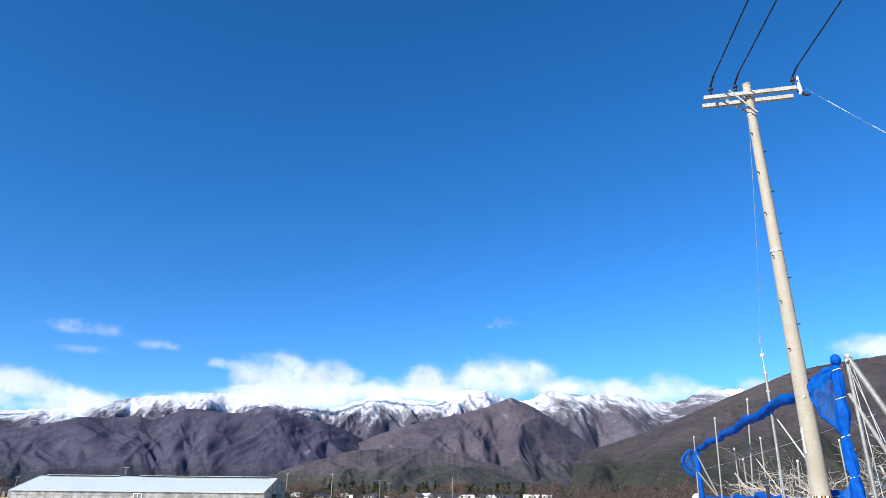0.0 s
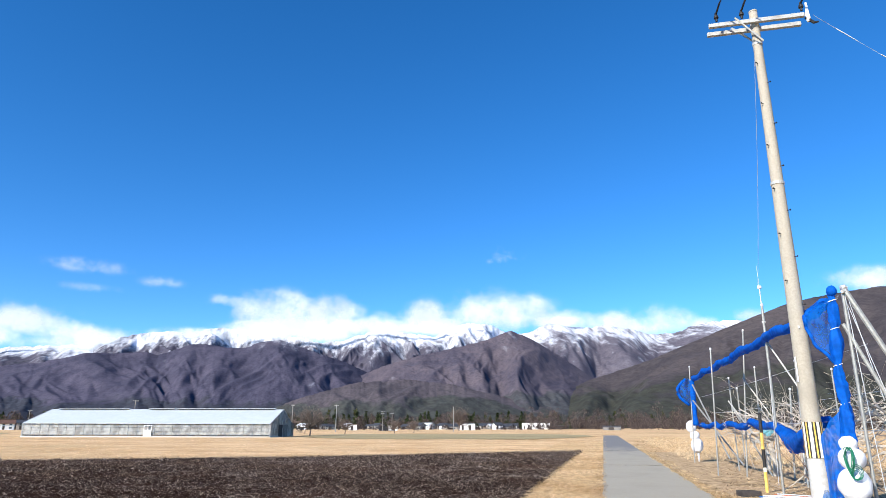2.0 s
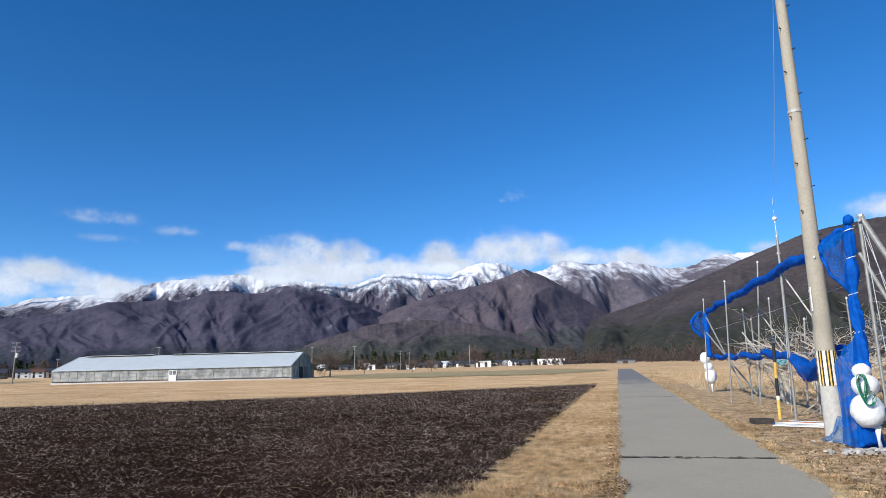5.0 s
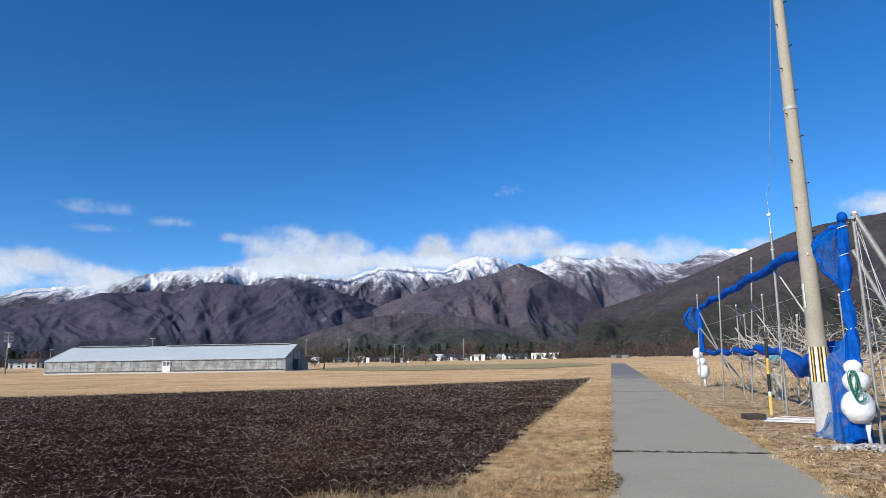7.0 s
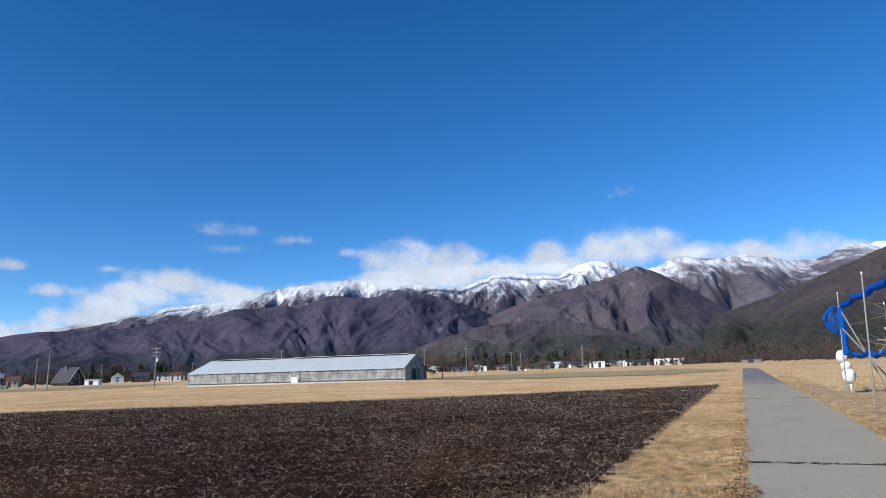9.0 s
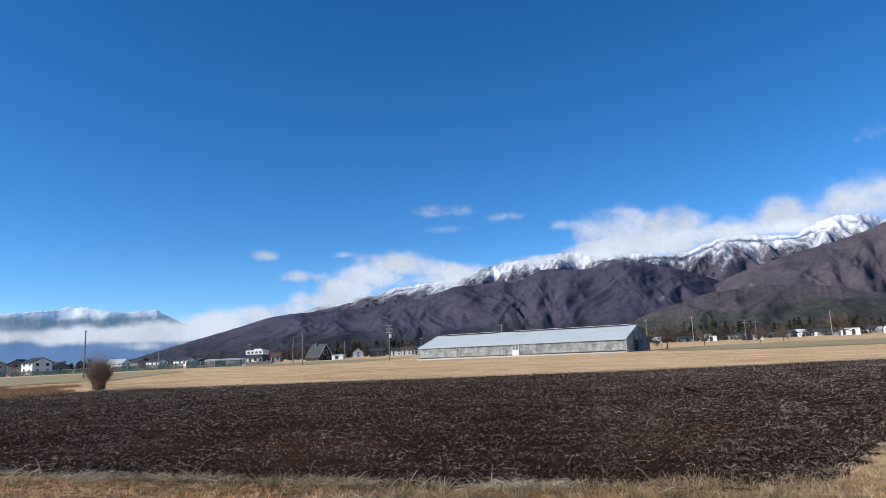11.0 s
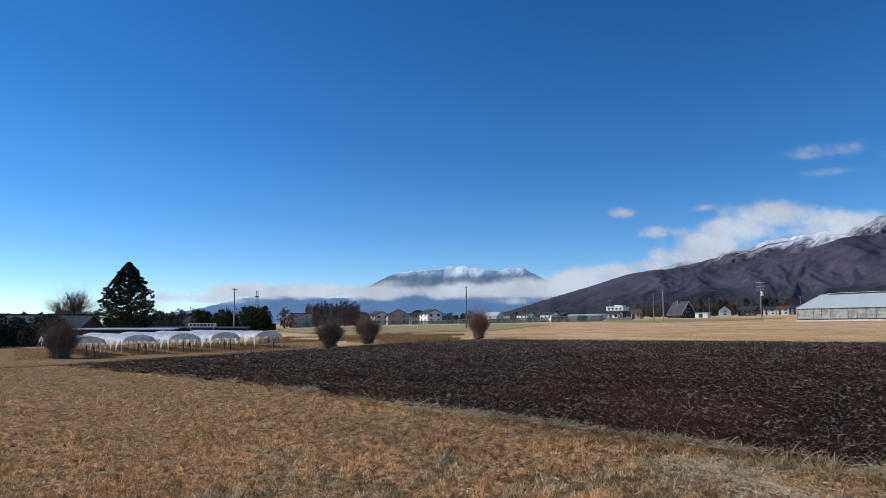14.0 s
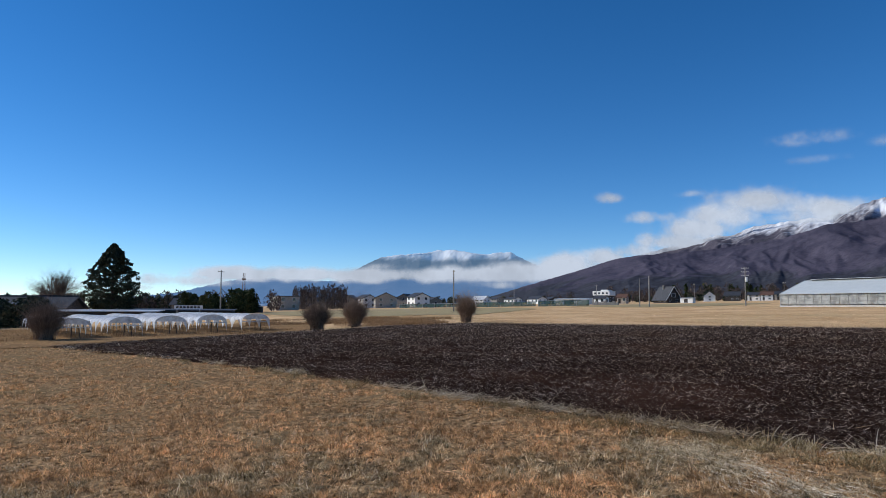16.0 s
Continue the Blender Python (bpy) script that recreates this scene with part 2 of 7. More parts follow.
def mountain_material(name, wood_a, wood_b, pine, belt=None, share=0.3, snow_from=None, snow_full=None, haze=None, snow=(0.74, 0.77, 0.83), patchy=1.0):
    """Wooded slopes: bare larch, a belt of planted pine low down, snow from a height up lying in gullies and on ledges."""
    m = Nodes(name)
    pos = m.n.new("ShaderNodeSeparateXYZ")
    m.l.new(m.geo.outputs["Position"], pos.inputs[0])
    turned = m.n.new("ShaderNodeVectorRotate")
    turned.rotation_type = "Z_AXIS"
    turned.inputs["Angle"].default_value = radians(-22)
    m.l.new(m.geo.outputs["Position"], turned.inputs["Vector"])
    down = turned.outputs["Vector"]
    fine = m.noise(0.030, 5, 0.68, (1, 0.33, 0.7), down)
    tiny = m.noise(0.17, 3, 0.7, (1, 0.33, 0.7), down)
    mid = m.noise(0.0048, 5, 0.62, (1, 0.5, 0.8), down)
    c = m.mix(m.ramp(m.math("ADD", m.math("MULTIPLY", mid, 0.6), m.math("MULTIPLY", fine, 0.4)), 0.38, 0.62), wood_a, wood_b)
    cover = m.math("ADD", m.math("MULTIPLY", m.noise(0.0065, 6, 0.62, (1, 0.4, 0.7), down), 0.8), m.math("MULTIPLY", fine, 0.35))
    if belt:
        cover = m.math("ADD", cover, m.ramp(pos.outputs["Z"], belt[0], belt[1], 0.24, -0.12))
    c = m.mix(m.ramp(cover, 0.70 - 0.25 * share, 0.80 - 0.25 * share, 0, 0.9), c, m.mix(m.ramp(m.noise(0.07, 4, 0.7, (1, 0.33, 0.7), down), 0.35, 0.65), pine, tuple(x * 1.7 for x in pine)))
    c = m.mix(m.ramp(tiny, 0.38, 0.7, 0.0, 0.45), c, tuple(x * 0.4 for x in wood_a))
    if snow_from is not None:
        h = m.ramp(pos.outputs["Z"], snow_from, snow_full, -0.9, 1.25)
        streak = m.noise(0.036, 4, 0.62, (1, 0.22, 0.2), down)
        wide = m.noise(0.010, 4, 0.6, (1, 0.35, 0.35), down)
        n = m.math("ADD", h, m.math("MULTIPLY", m.math("SUBTRACT", streak, 0.5), 2.2 * patchy))
        n = m.math("ADD", n, m.math("MULTIPLY", m.math("SUBTRACT", wide, 0.5), 2.0 * patchy))
        n = m.math("ADD", n, m.math("MULTIPLY", m.math("SUBTRACT", tiny, 0.5), 0.7 * patchy))
        c = m.mix(m.ramp(n, -0.35, 1.6, 0, 0.95), c, snow)
    m.bump(m.math("ADD", fine, m.math("MULTIPLY", tiny, 0.8)), 0.16, 7.0)
    m.done(c, 0.95, 0, 0.05)
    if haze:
        # distance haze of the far backdrop, put in as a blue glow on its slopes
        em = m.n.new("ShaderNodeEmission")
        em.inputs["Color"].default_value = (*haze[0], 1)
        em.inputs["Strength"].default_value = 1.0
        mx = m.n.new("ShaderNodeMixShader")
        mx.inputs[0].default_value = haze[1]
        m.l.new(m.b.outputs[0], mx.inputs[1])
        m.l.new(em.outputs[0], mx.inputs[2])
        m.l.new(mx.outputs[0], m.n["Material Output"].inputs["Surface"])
    return m.m


def cloud_material(name, dim, bright, torn):
    m = Nodes(name)
    at = m.n.new("ShaderNodeAttribute")
    at.attribute_name = "puff"
    n = m.math("ADD", m.noise(0.0055, 6, 0.56), m.math("MULTIPLY", m.noise(0.0016, 4, 0.6), 0.5))
    a = m.math("ADD", at.outputs["Fac"], m.math("MULTIPLY", m.math("SUBTRACT", n, 0.75), torn))
    a = m.math("MULTIPLY", m.ramp(a, -0.05, 1.2, 0.0, 0.97), m.ramp(at.outputs["Fac"], 0.02, 0.35))
    df = m.n.new("ShaderNodeBsdfDiffuse")
    df.inputs["Color"].default_value = (0.55, 0.57, 0.60, 1)
    # sunlight and inner shading of the cloud put in as noise-varied glow
    em = m.n.new("ShaderNodeEmission")
    em.inputs["Color"].default_value = (0.76, 0.85, 1.0, 1)
    m.put(em.inputs["Strength"], m.ramp(m.noise(0.0042, 5, 0.6), 0.35, 0.65, dim, bright))
    body = m.n.new("ShaderNodeMixShader")
    body.inputs[0].default_value = 0.85
    m.l.new(df.outputs[0], body.inputs[1])
    m.l.new(em.outputs[0], body.inputs[2])
    tr = m.n.new("ShaderNodeBsdfTransparent")
    mx = m.n.new("ShaderNodeMixShader")
    m.l.new(a, mx.inputs[0])
    m.l.new(tr.outputs[0], mx.inputs[1])
    m.l.new(body.outputs[0], mx.inputs[2])
    m.l.new(mx.outputs[0], m.n["Material Output"].inputs["Surface"])
    return m.m


def ground_material():
    m = Nodes("dry_meadow")
    c = m.mix(m.ramp(m.noise(9.0, 5, 0.75), 0.36, 0.62), (0.50, 0.33, 0.18), (0.80, 0.57, 0.34))
    c = m.mix(m.ramp(m.noise(0.035, 4, 0.6, (1, 2.2, 1)), 0.5, 0.66, 0, 0.5), c, (0.32, 0.25, 0.12))
    c = m.mix(m.ramp(m.noise(0.11, 5, 0.65, (1, 2.5, 1)), 0.42, 0.62, 0, 0.7), c, (0.44, 0.27, 0.13))
    c = m.mix(m.ramp(m.noise(0.5, 4), 0.5, 0.75, 0, 0.35), c, (0.24, 0.15, 0.08))
    m.bump(m.noise(9.0, 5, 0.7), 0.8, 0.05)
    return m.done(c, 1.0, 0, 0.0)


def soil_material():
    m = Nodes("tilled_soil")
    g = m.noise(14.0, 6, 0.75)
    c = m.mix(m.ramp(g, 0.3, 0.7), (0.008, 0.0045, 0.0036), (0.045, 0.027, 0.0205))
    c = m.mix(m.ramp(m.noise(0.25, 4), 0.45, 0.7, 0, 0.7), c, (0.060, 0.031, 0.021))
    m.bump(g, 1.0, 0.05)
    return m.done(c, 1.0, 0, 0.0)


def concrete_path_material(name, a, b):
    m = Nodes(name)
    c = m.mix(m.ramp(m.noise(40, 4, 0.7), 0.3, 0.7), a, b)
    c = m.mix(m.ramp(m.noise(0.7, 4, 0.6), 0.45, 0.75, 0, 0.35), c, tuple(x * 0.78 for x in a))
    c = m.mix(m.ramp(m.noise(5.0, 5, 0.7), 0.62, 0.75, 0, 0.4), c, tuple(x * 0.7 for x in b))
    # the lane turns darker along its far length, in patches
    y = m.n.new("ShaderNodeSeparateXYZ")
    m.l.new(m.geo.outputs["Position"], y.inputs[0])
    dark_y = m.math("ADD", y.outputs["Y"], m.math("MULTIPLY", m.noise(0.5, 4, 0.65, (2, 0.35, 1)), 36))
    c = m.mix(m.ramp(dark_y, 54, 78, 0, 0.9), c, (0.17, 0.165, 0.16))
    m.bump(m.noise(60, 4, 0.7), 0.25, 0.004)
    return m.done(c, 0.85, 0, 0.25)


M_GROUND = ground_material()
M_SOIL = soil_material()
M_SLAB = concrete_path_material("pale_concrete", (0.315, 0.28, 0.21), (0.38, 0.342, 0.265))
M_POLE = surface("pole_concrete", (0.33, 0.295, 0.235), (0.40, 0.36, 0.29), 30, 1.2, 0.8, bump=0.15, depth=0.003, dirt=(0.27, 0.24, 0.19))
M_GALV = surface("galvanised_steel", (0.52, 0.53, 0.53), (0.66, 0.67, 0.66), 25, 2.0, 0.5, 0.35, 0.5, 0.1, 0.002, dirt=(0.36, 0.33, 0.29))
M_PIPE = surface("grey_trellis_pipe", (0.23, 0.23, 0.215), (0.32, 0.32, 0.295), 18, 1.5, 0.5, 0.3, 0.5, 0.1, 0.002, dirt=(0.30, 0.26, 0.22))
M_DARK = surface("black_rubber", (0.012, 0.012, 0.014), (0.03, 0.03, 0.032), 20, 2, 0.6)
M_WIRE = surface("wire_insulation", (0.012, 0.014, 0.02), (0.022, 0.024, 0.03), 20, 2, 0.5)
M_ARM = surface("weathered_arm_steel", (0.34, 0.34, 0.32), (0.48, 0.48, 0.45), 20, 2.0, 0.55, 0.2, 0.4, 0.15, 0.003, dirt=(0.22, 0.17, 0.13))
M_BLACK = surface("black_paint", (0.015, 0.015, 0.015), (0.03, 0.028, 0.026), 20, 3, 0.5)
M_YELLOW = surface("yellow_paint", (0.74, 0.50, 0.14), (0.62, 0.38, 0.08), 14, 3, 0.5, dirt=(0.40, 0.22, 0.05))
M_CREAM = surface("pale_yellow_sheet", (0.80, 0.77, 0.66), (0.72, 0.67, 0.52), 14, 3, 0.5)
M_BLUE = film_material("blue_net_roll", (0.002, 0.13, 0.60), 0.08, 0.7, 0.08, 9.0, 0.12)
M_SAIL = film_material("blue_net_sheet", (0.004, 0.15, 0.58), 0.42, 0.7, 0.1, 5.0, 0.1)
M_SKIRT = film_material("blue_net_skirt", (0.003, 0.14, 0.58), 0.16, 0.7, 0.12, 6.0, 0.1)
M_TIE = surface("white_cord", (0.62, 0.66, 0.70), (0.75, 0.77, 0.78), 40, 4, 0.8)
M_SACK = surface("white_sacking", (0.66, 0.67, 0.70), (0.76, 0.76, 0.76), 22, 3, 0.7, bump=0.5, depth=0.02, dirt=(0.60, 0.60, 0.62))
M_GREEN_ROPE = surface("green_cord", (0.006, 0.11, 0.06), (0.014, 0.18, 0.10), 40, 4, 0.6)
M_BARK = surface("pale_apple_bark", (0.32, 0.28, 0.23), (0.50, 0.45, 0.38), 18, 2, 0.9, bump=0.5, depth=0.01, islands=0.25)
M_TWIG = surface("brown_twigs", (0.17, 0.115, 0.082), (0.29, 0.205, 0.148), 3, 0.4, 0.9, bump=0, islands=0.35)
M_TRUNK = surface("dark_bark", (0.05, 0.038, 0.03), (0.09, 0.07, 0.055), 8, 1, 0.9, bump=0.4, depth=0.02, islands=0.25)
M_LIMB = surface("grey_brown_bark", (0.10, 0.075, 0.060), (0.17, 0.13, 0.105), 8, 1, 0.9, bump=0.3, depth=0.02, islands=0.3)
M_NEEDLES = blades_material("dark_evergreen_needles", [(0.022, 0.034, 0.026), (0.050, 0.070, 0.046), (0.10, 0.095, 0.066)], 0.1, 0.1)
M_PINE = blades_material("pine_leaves", [(0.018, 0.032, 0.014), (0.040, 0.060, 0.024), (0.080, 0.080, 0.036)], 0.1, 0.15)
M_BAREWOOD = blades_material("bare_wood_crowns", [(0.050, 0.040, 0.039), (0.095, 0.076, 0.072), (0.16, 0.128, 0.116)], 0.05, 0.1)
M_STRAW = blades_material("grey_straw", [(0.035, 0.022, 0.016), (0.085, 0.058, 0.044), (0.21, 0.150, 0.115), (0.84, 0.69, 0.56)], 0.2, 0.15)
M_GRASS = lawn_material("dry_lawn_grass", [(0.12, 0.062, 0.028), (0.52, 0.28, 0.125), (0.80, 0.475, 0.235), (0.90, 0.64, 0.38)], [(0.07, 0.056, 0.027), (0.30, 0.225, 0.115), (0.56, 0.44, 0.27), (0.86, 0.74, 0.54)])
M_LAWNTUFT = blades_material("rim_tuft_grass", [(0.09, 0.070, 0.030), (0.26, 0.19, 0.09), (0.50, 0.38, 0.21), (0.80, 0.68, 0.48)], 0.05, 0.3)
M_LANEGRASS = blades_material("dry_lane_grass", [(0.46, 0.31, 0.16), (0.64, 0.47, 0.27), (0.74, 0.58, 0.37), (0.54, 0.41, 0.22)], 0.15, 0.35)
M_BLEACHED = blades_material("bleached_fallen_stalks", [(0.34, 0.27, 0.18), (0.60, 0.50, 0.36), (0.88, 0.80, 0.66)], 0.1, 0.2)
M_MEADOW = blades_material("meadow_grass", [(0.66, 0.46, 0.27), (0.78, 0.57, 0.35), (0.86, 0.68, 0.45)], 0.05, 0.3)
M_TALLGRASS = blades_material("bleached_grass", [(0.58, 0.40, 0.22), (0.76, 0.56, 0.33), (0.84, 0.68, 0.45)], 0.15, 0.25)
M_OLIVE = blades_material("olive_orchard_grass", [(0.22, 0.17, 0.07), (0.45, 0.33, 0.17), (0.64, 0.48, 0.29)], 0.15, 0.25, (0.34, 0.25, 0.13))
M_BROWNGRASS = blades_material("brown_rank_grass", [(0.24, 0.14, 0.07), (0.36, 0.23, 0.125), (0.46, 0.32, 0.18)], 0.1, 0.2)
M_FALLOW = surface("olive_fallow_turf", (0.27, 0.225, 0.105), (0.38, 0.30, 0.155), 1.6, 0.06, 0.95, bump=0.6, depth=0.05, dirt=(0.22, 0.16, 0.08))
M_THATCH = surface("lawn_thatch", (0.055, 0.036, 0.020), (0.50, 0.33, 0.18), 11, 0.8, 1.0, spec=0.0, bump=1.0, depth=0.09, dirt=(0.20, 0.16, 0.09))
M_TRODDEN = surface("trodden_brown_grass", (0.16, 0.10, 0.055), (0.36, 0.23, 0.12), 6, 0.3, 1.0, spec=0.0, bump=0.8, depth=0.04, dirt=(0.20, 0.13, 0.07))
# its dark patches stand for bare earth and for shadows painted into the colour
M_ORCHARD = surface("orchard_earth", (0.26, 0.18, 0.11), (0.58, 0.42, 0.25), 5, 0.7, 1.0, spec=0.0, bump=0.9, depth=0.04, dirt=(0.11, 0.08, 0.05))
M_LITTER = blades_material("fallen_leaves", [(0.10, 0.06, 0.035), (0.34, 0.20, 0.10), (0.58, 0.40, 0.22), (0.72, 0.58, 0.40)], 0.1, 0.15)
M_PALEFILM = film_material("pale_blue_film", (0.10, 0.27, 0.58), 0.45, 0.5, 0.2, 6.0)
M_PALEFOOT = surface("pale_foot_surface", (0.40, 0.385, 0.35), (0.50, 0.485, 0.45), 16, 2.5, 0.8, bump=0.15, depth=0.003, dirt=(0.40, 0.38, 0.34))
M_STONE = surface("rubble_stone", (0.30, 0.28, 0.26), (0.46, 0.44, 0.41), 12, 2, 0.9, bump=0.5, depth=0.02, islands=0.2)
M_ROOFFILM = surface("greenhouse_roof_sheet", (0.47, 0.51, 0.515), (0.53, 0.565, 0.565), 1.2, 0.15, 0.45, 0.0, 0.4, 0.05, 0.01, dirt=(0.45, 0.49, 0.50), objects=0.006)
M_FRAME = surface("dull_frame_steel", (0.30, 0.31, 0.31), (0.40, 0.41, 0.40), 18, 1.5, 0.6, 0.2, 0.4, 0.1, 0.002, dirt=(0.25, 0.24, 0.22))
M_KERB = surface("weathered_kerb", (0.44, 0.43, 0.40), (0.58, 0.57, 0.54), 6, 0.7, 0.9, bump=0.2, dirt=(0.36, 0.33, 0.28))
M_SIDEFILM = film_material("greenhouse_side_film", (0.58, 0.59, 0.57), 0.32, 0.35, 0.2, 0.9)
M_WHITE = surface("white_stucco", (0.72, 0.72, 0.70), (0.82, 0.82, 0.80), 3, 0.4, 0.7, bump=0.05, dirt=(0.62, 0.60, 0.56))
M_TAN = surface("beige_stucco", (0.34, 0.30, 0.25), (0.44, 0.39, 0.33), 3, 0.4, 0.8, bump=0.05)
M_GREYWALL = surface("grey_boards", (0.16, 0.15, 0.14), (0.26, 0.25, 0.23), 3, 0.4, 0.8, bump=0.1)
M_DARKWALL = surface("dark_timber", (0.035, 0.03, 0.028), (0.07, 0.06, 0.055), 4, 0.5, 0.8, bump=0.1)
M_ROOF = surface("dark_roof_tiles", (0.03, 0.034, 0.042), (0.06, 0.064, 0.075), 3, 0.5, 0.6, bump=0.2)
M_ROOFBROWN = surface("brown_roof_sheet", (0.10, 0.055, 0.04), (0.15, 0.085, 0.06), 3, 0.5, 0.6, bump=0.2)
M_ROOFPALE = surface("pale_metal_roof", (0.50, 0.53, 0.56), (0.62, 0.64, 0.66), 3, 0.5, 0.4, 0.2, 0.4, 0.1)
M_GLASS = surface("window_glass", (0.03, 0.04, 0.05), (0.05, 0.06, 0.075), 1, 0.3, 0.08, 0, 0.6, 0)
M_TUNNEL = film_material("tunnel_film", (0.86, 0.87, 0.88), 0.04, 0.3, 0.16, 2.5)
M_GABLEFILM = film_material("tunnel_gable_film", (0.70, 0.71, 0.71), 0.22, 0.4, 0.18, 2.5)
M_NETFENCE = film_material("green_windbreak_net", (0.16, 0.26, 0.21), 0.35, 0.6, 0.1, 0.6)
M_ORANGE = surface("orange_pipe", (0.5, 0.12, 0.03), (0.4, 0.1, 0.03), 12, 2, 0.5)
M_JOINT = surface("joint_dirt", (0.05, 0.042, 0.030), (0.20, 0.16, 0.11), 30, 3, 0.95, bump=0.6, depth=0.02)
M_CLOUD = cloud_material("cloud_vapour", 0.58, 0.70, 2.4)
M_BANK = cloud_material("glowing_cloud_bank", 0.66, 0.82, 3.4)

# ---- ground, field and lane ----
FIELD = np.array([(-1.62, 46.0), (-1.80, 28.0), (-1.88, 19.0), (-1.80, 8.0), (-2.1, 7.3), (-3.2, 6.75), (-4.6, 6.0), (-6.3, 5.25), (-9.0, 4.2), (-12.0, 3.1), (-16.4, 1.4), (-22.3, -1.4), (-31.0, -6.0),
                  (-38.2, 3.4), (-44.8, 11.5), (-46.5, 18.0), (-28.4, 26.8), (-15.5, 33.6)])
LANE_W = 2.28
SKEW = 0.0045      # the lane bears this much to the west


def within(poly, x, y):
    r = np.zeros(np.shape(x), bool)
    for (x0, y0), (x1, y1) in zip(poly, np.roll(poly, -1, 0)):
        c = (y0 > y) != (y1 > y)
        r ^= c & (x < (x1 - x0) * (y - y0) / (y1 - y0 + 1e-12) + x0)
    return r


def edge_distance(poly, x, y):
    best = np.full(np.shape(x), 1e9)
    for (x0, y0), (x1, y1) in zip(poly, np.roll(poly, -1, 0)):
        dx, dy = x1 - x0, y1 - y0
        s = np.clip(((x - x0) * dx + (y - y0) * dy) / (dx * dx + dy * dy), 0, 1)
        best = np.minimum(best, np.hypot(x - x0 - s * dx, y - y0 - s * dy))
    return best


def grid_faces(rows, cols, wrap=False):
    i, j = np.meshgrid(np.arange(rows - 1), np.arange(cols if wrap else cols - 1), indexing="ij")
    k = (j + 1) % cols
    return np.stack([i * cols + j, i * cols + k, (i + 1) * cols + k, (i + 1) * cols + j], -1).reshape(-1, 4)


def build_ground():
    r = np.concatenate([[0.01], np.geomspace(1.0, 5200, 130)])
    a = np.linspace(0, 2 * np.pi, 240, endpoint=False)
    R, A = np.meshgrid(r, a, indexing="ij")
    x, y = R * np.sin(A), R * np.cos(A)
    z = gz(x, y) - 0.035 + 0.03 * lattice(x * 0.7, y * 0.7, 3) * np.clip(60 / (R + 1), 0, 1)
    z -= np.where(within(FIELD, x, y) & (edge_distance(FIELD, x, y) > 0.4), 0.12, 0)
    z -= np.where((x > 0.1) & (x < LANE_W - 0.1) & (y > -12) & (y < 130), 0.05, 0)
    single("ground", np.stack([x, y, z], -1).reshape(-1, 3), grid_faces(*R.shape, wrap=True)[:, ::-1], M_GROUND, "wide gently rising valley floor of dry winter grass", "ground", kind="structure", smooth=True)


def build_field():
    r = np.geomspace(6.4, 60, 260)
    a = np.radians(np.arange(-106, 1, 0.2))
    R, A = np.meshgrid(r, a, indexing="ij")
    x, y = R * np.sin(A), R * np.cos(A)
    row = np.sin((x * 0.42 - y * 0.9) * 2 * np.pi / 0.7 + 1.5 * lattice(x * 0.5, y * 0.5, 9))
    z = gz(x, y) + 0.02 + 0.022 * row * np.clip(25 / R, 0, 1) + 0.045 * fbm(x * 2.2, y * 2.2, 5, 4) + 0.03 * np.abs(fbm(x * 7, y * 7, 8, 2))
    e = edge_distance(FIELD, x, y)
    z -= 0.05 * np.clip(1 - e / 0.5, 0, 1)
    keep = within(FIELD, x, y)
    f = grid_faces(*R.shape)[:, ::-1]
    f = f[keep.reshape(-1)[f].sum(1) >= 2]
    v = np.stack([x, y, z], -1).reshape(-1, 3)
    used = np.unique(f)
    back = np.full(len(v), -1)
    back[used] = np.arange(len(used))
    single("tilled_field", v[used], back[f], M_SOIL, "dark freshly tilled soil field strewn with straw", "field", kind="structure", smooth=True)


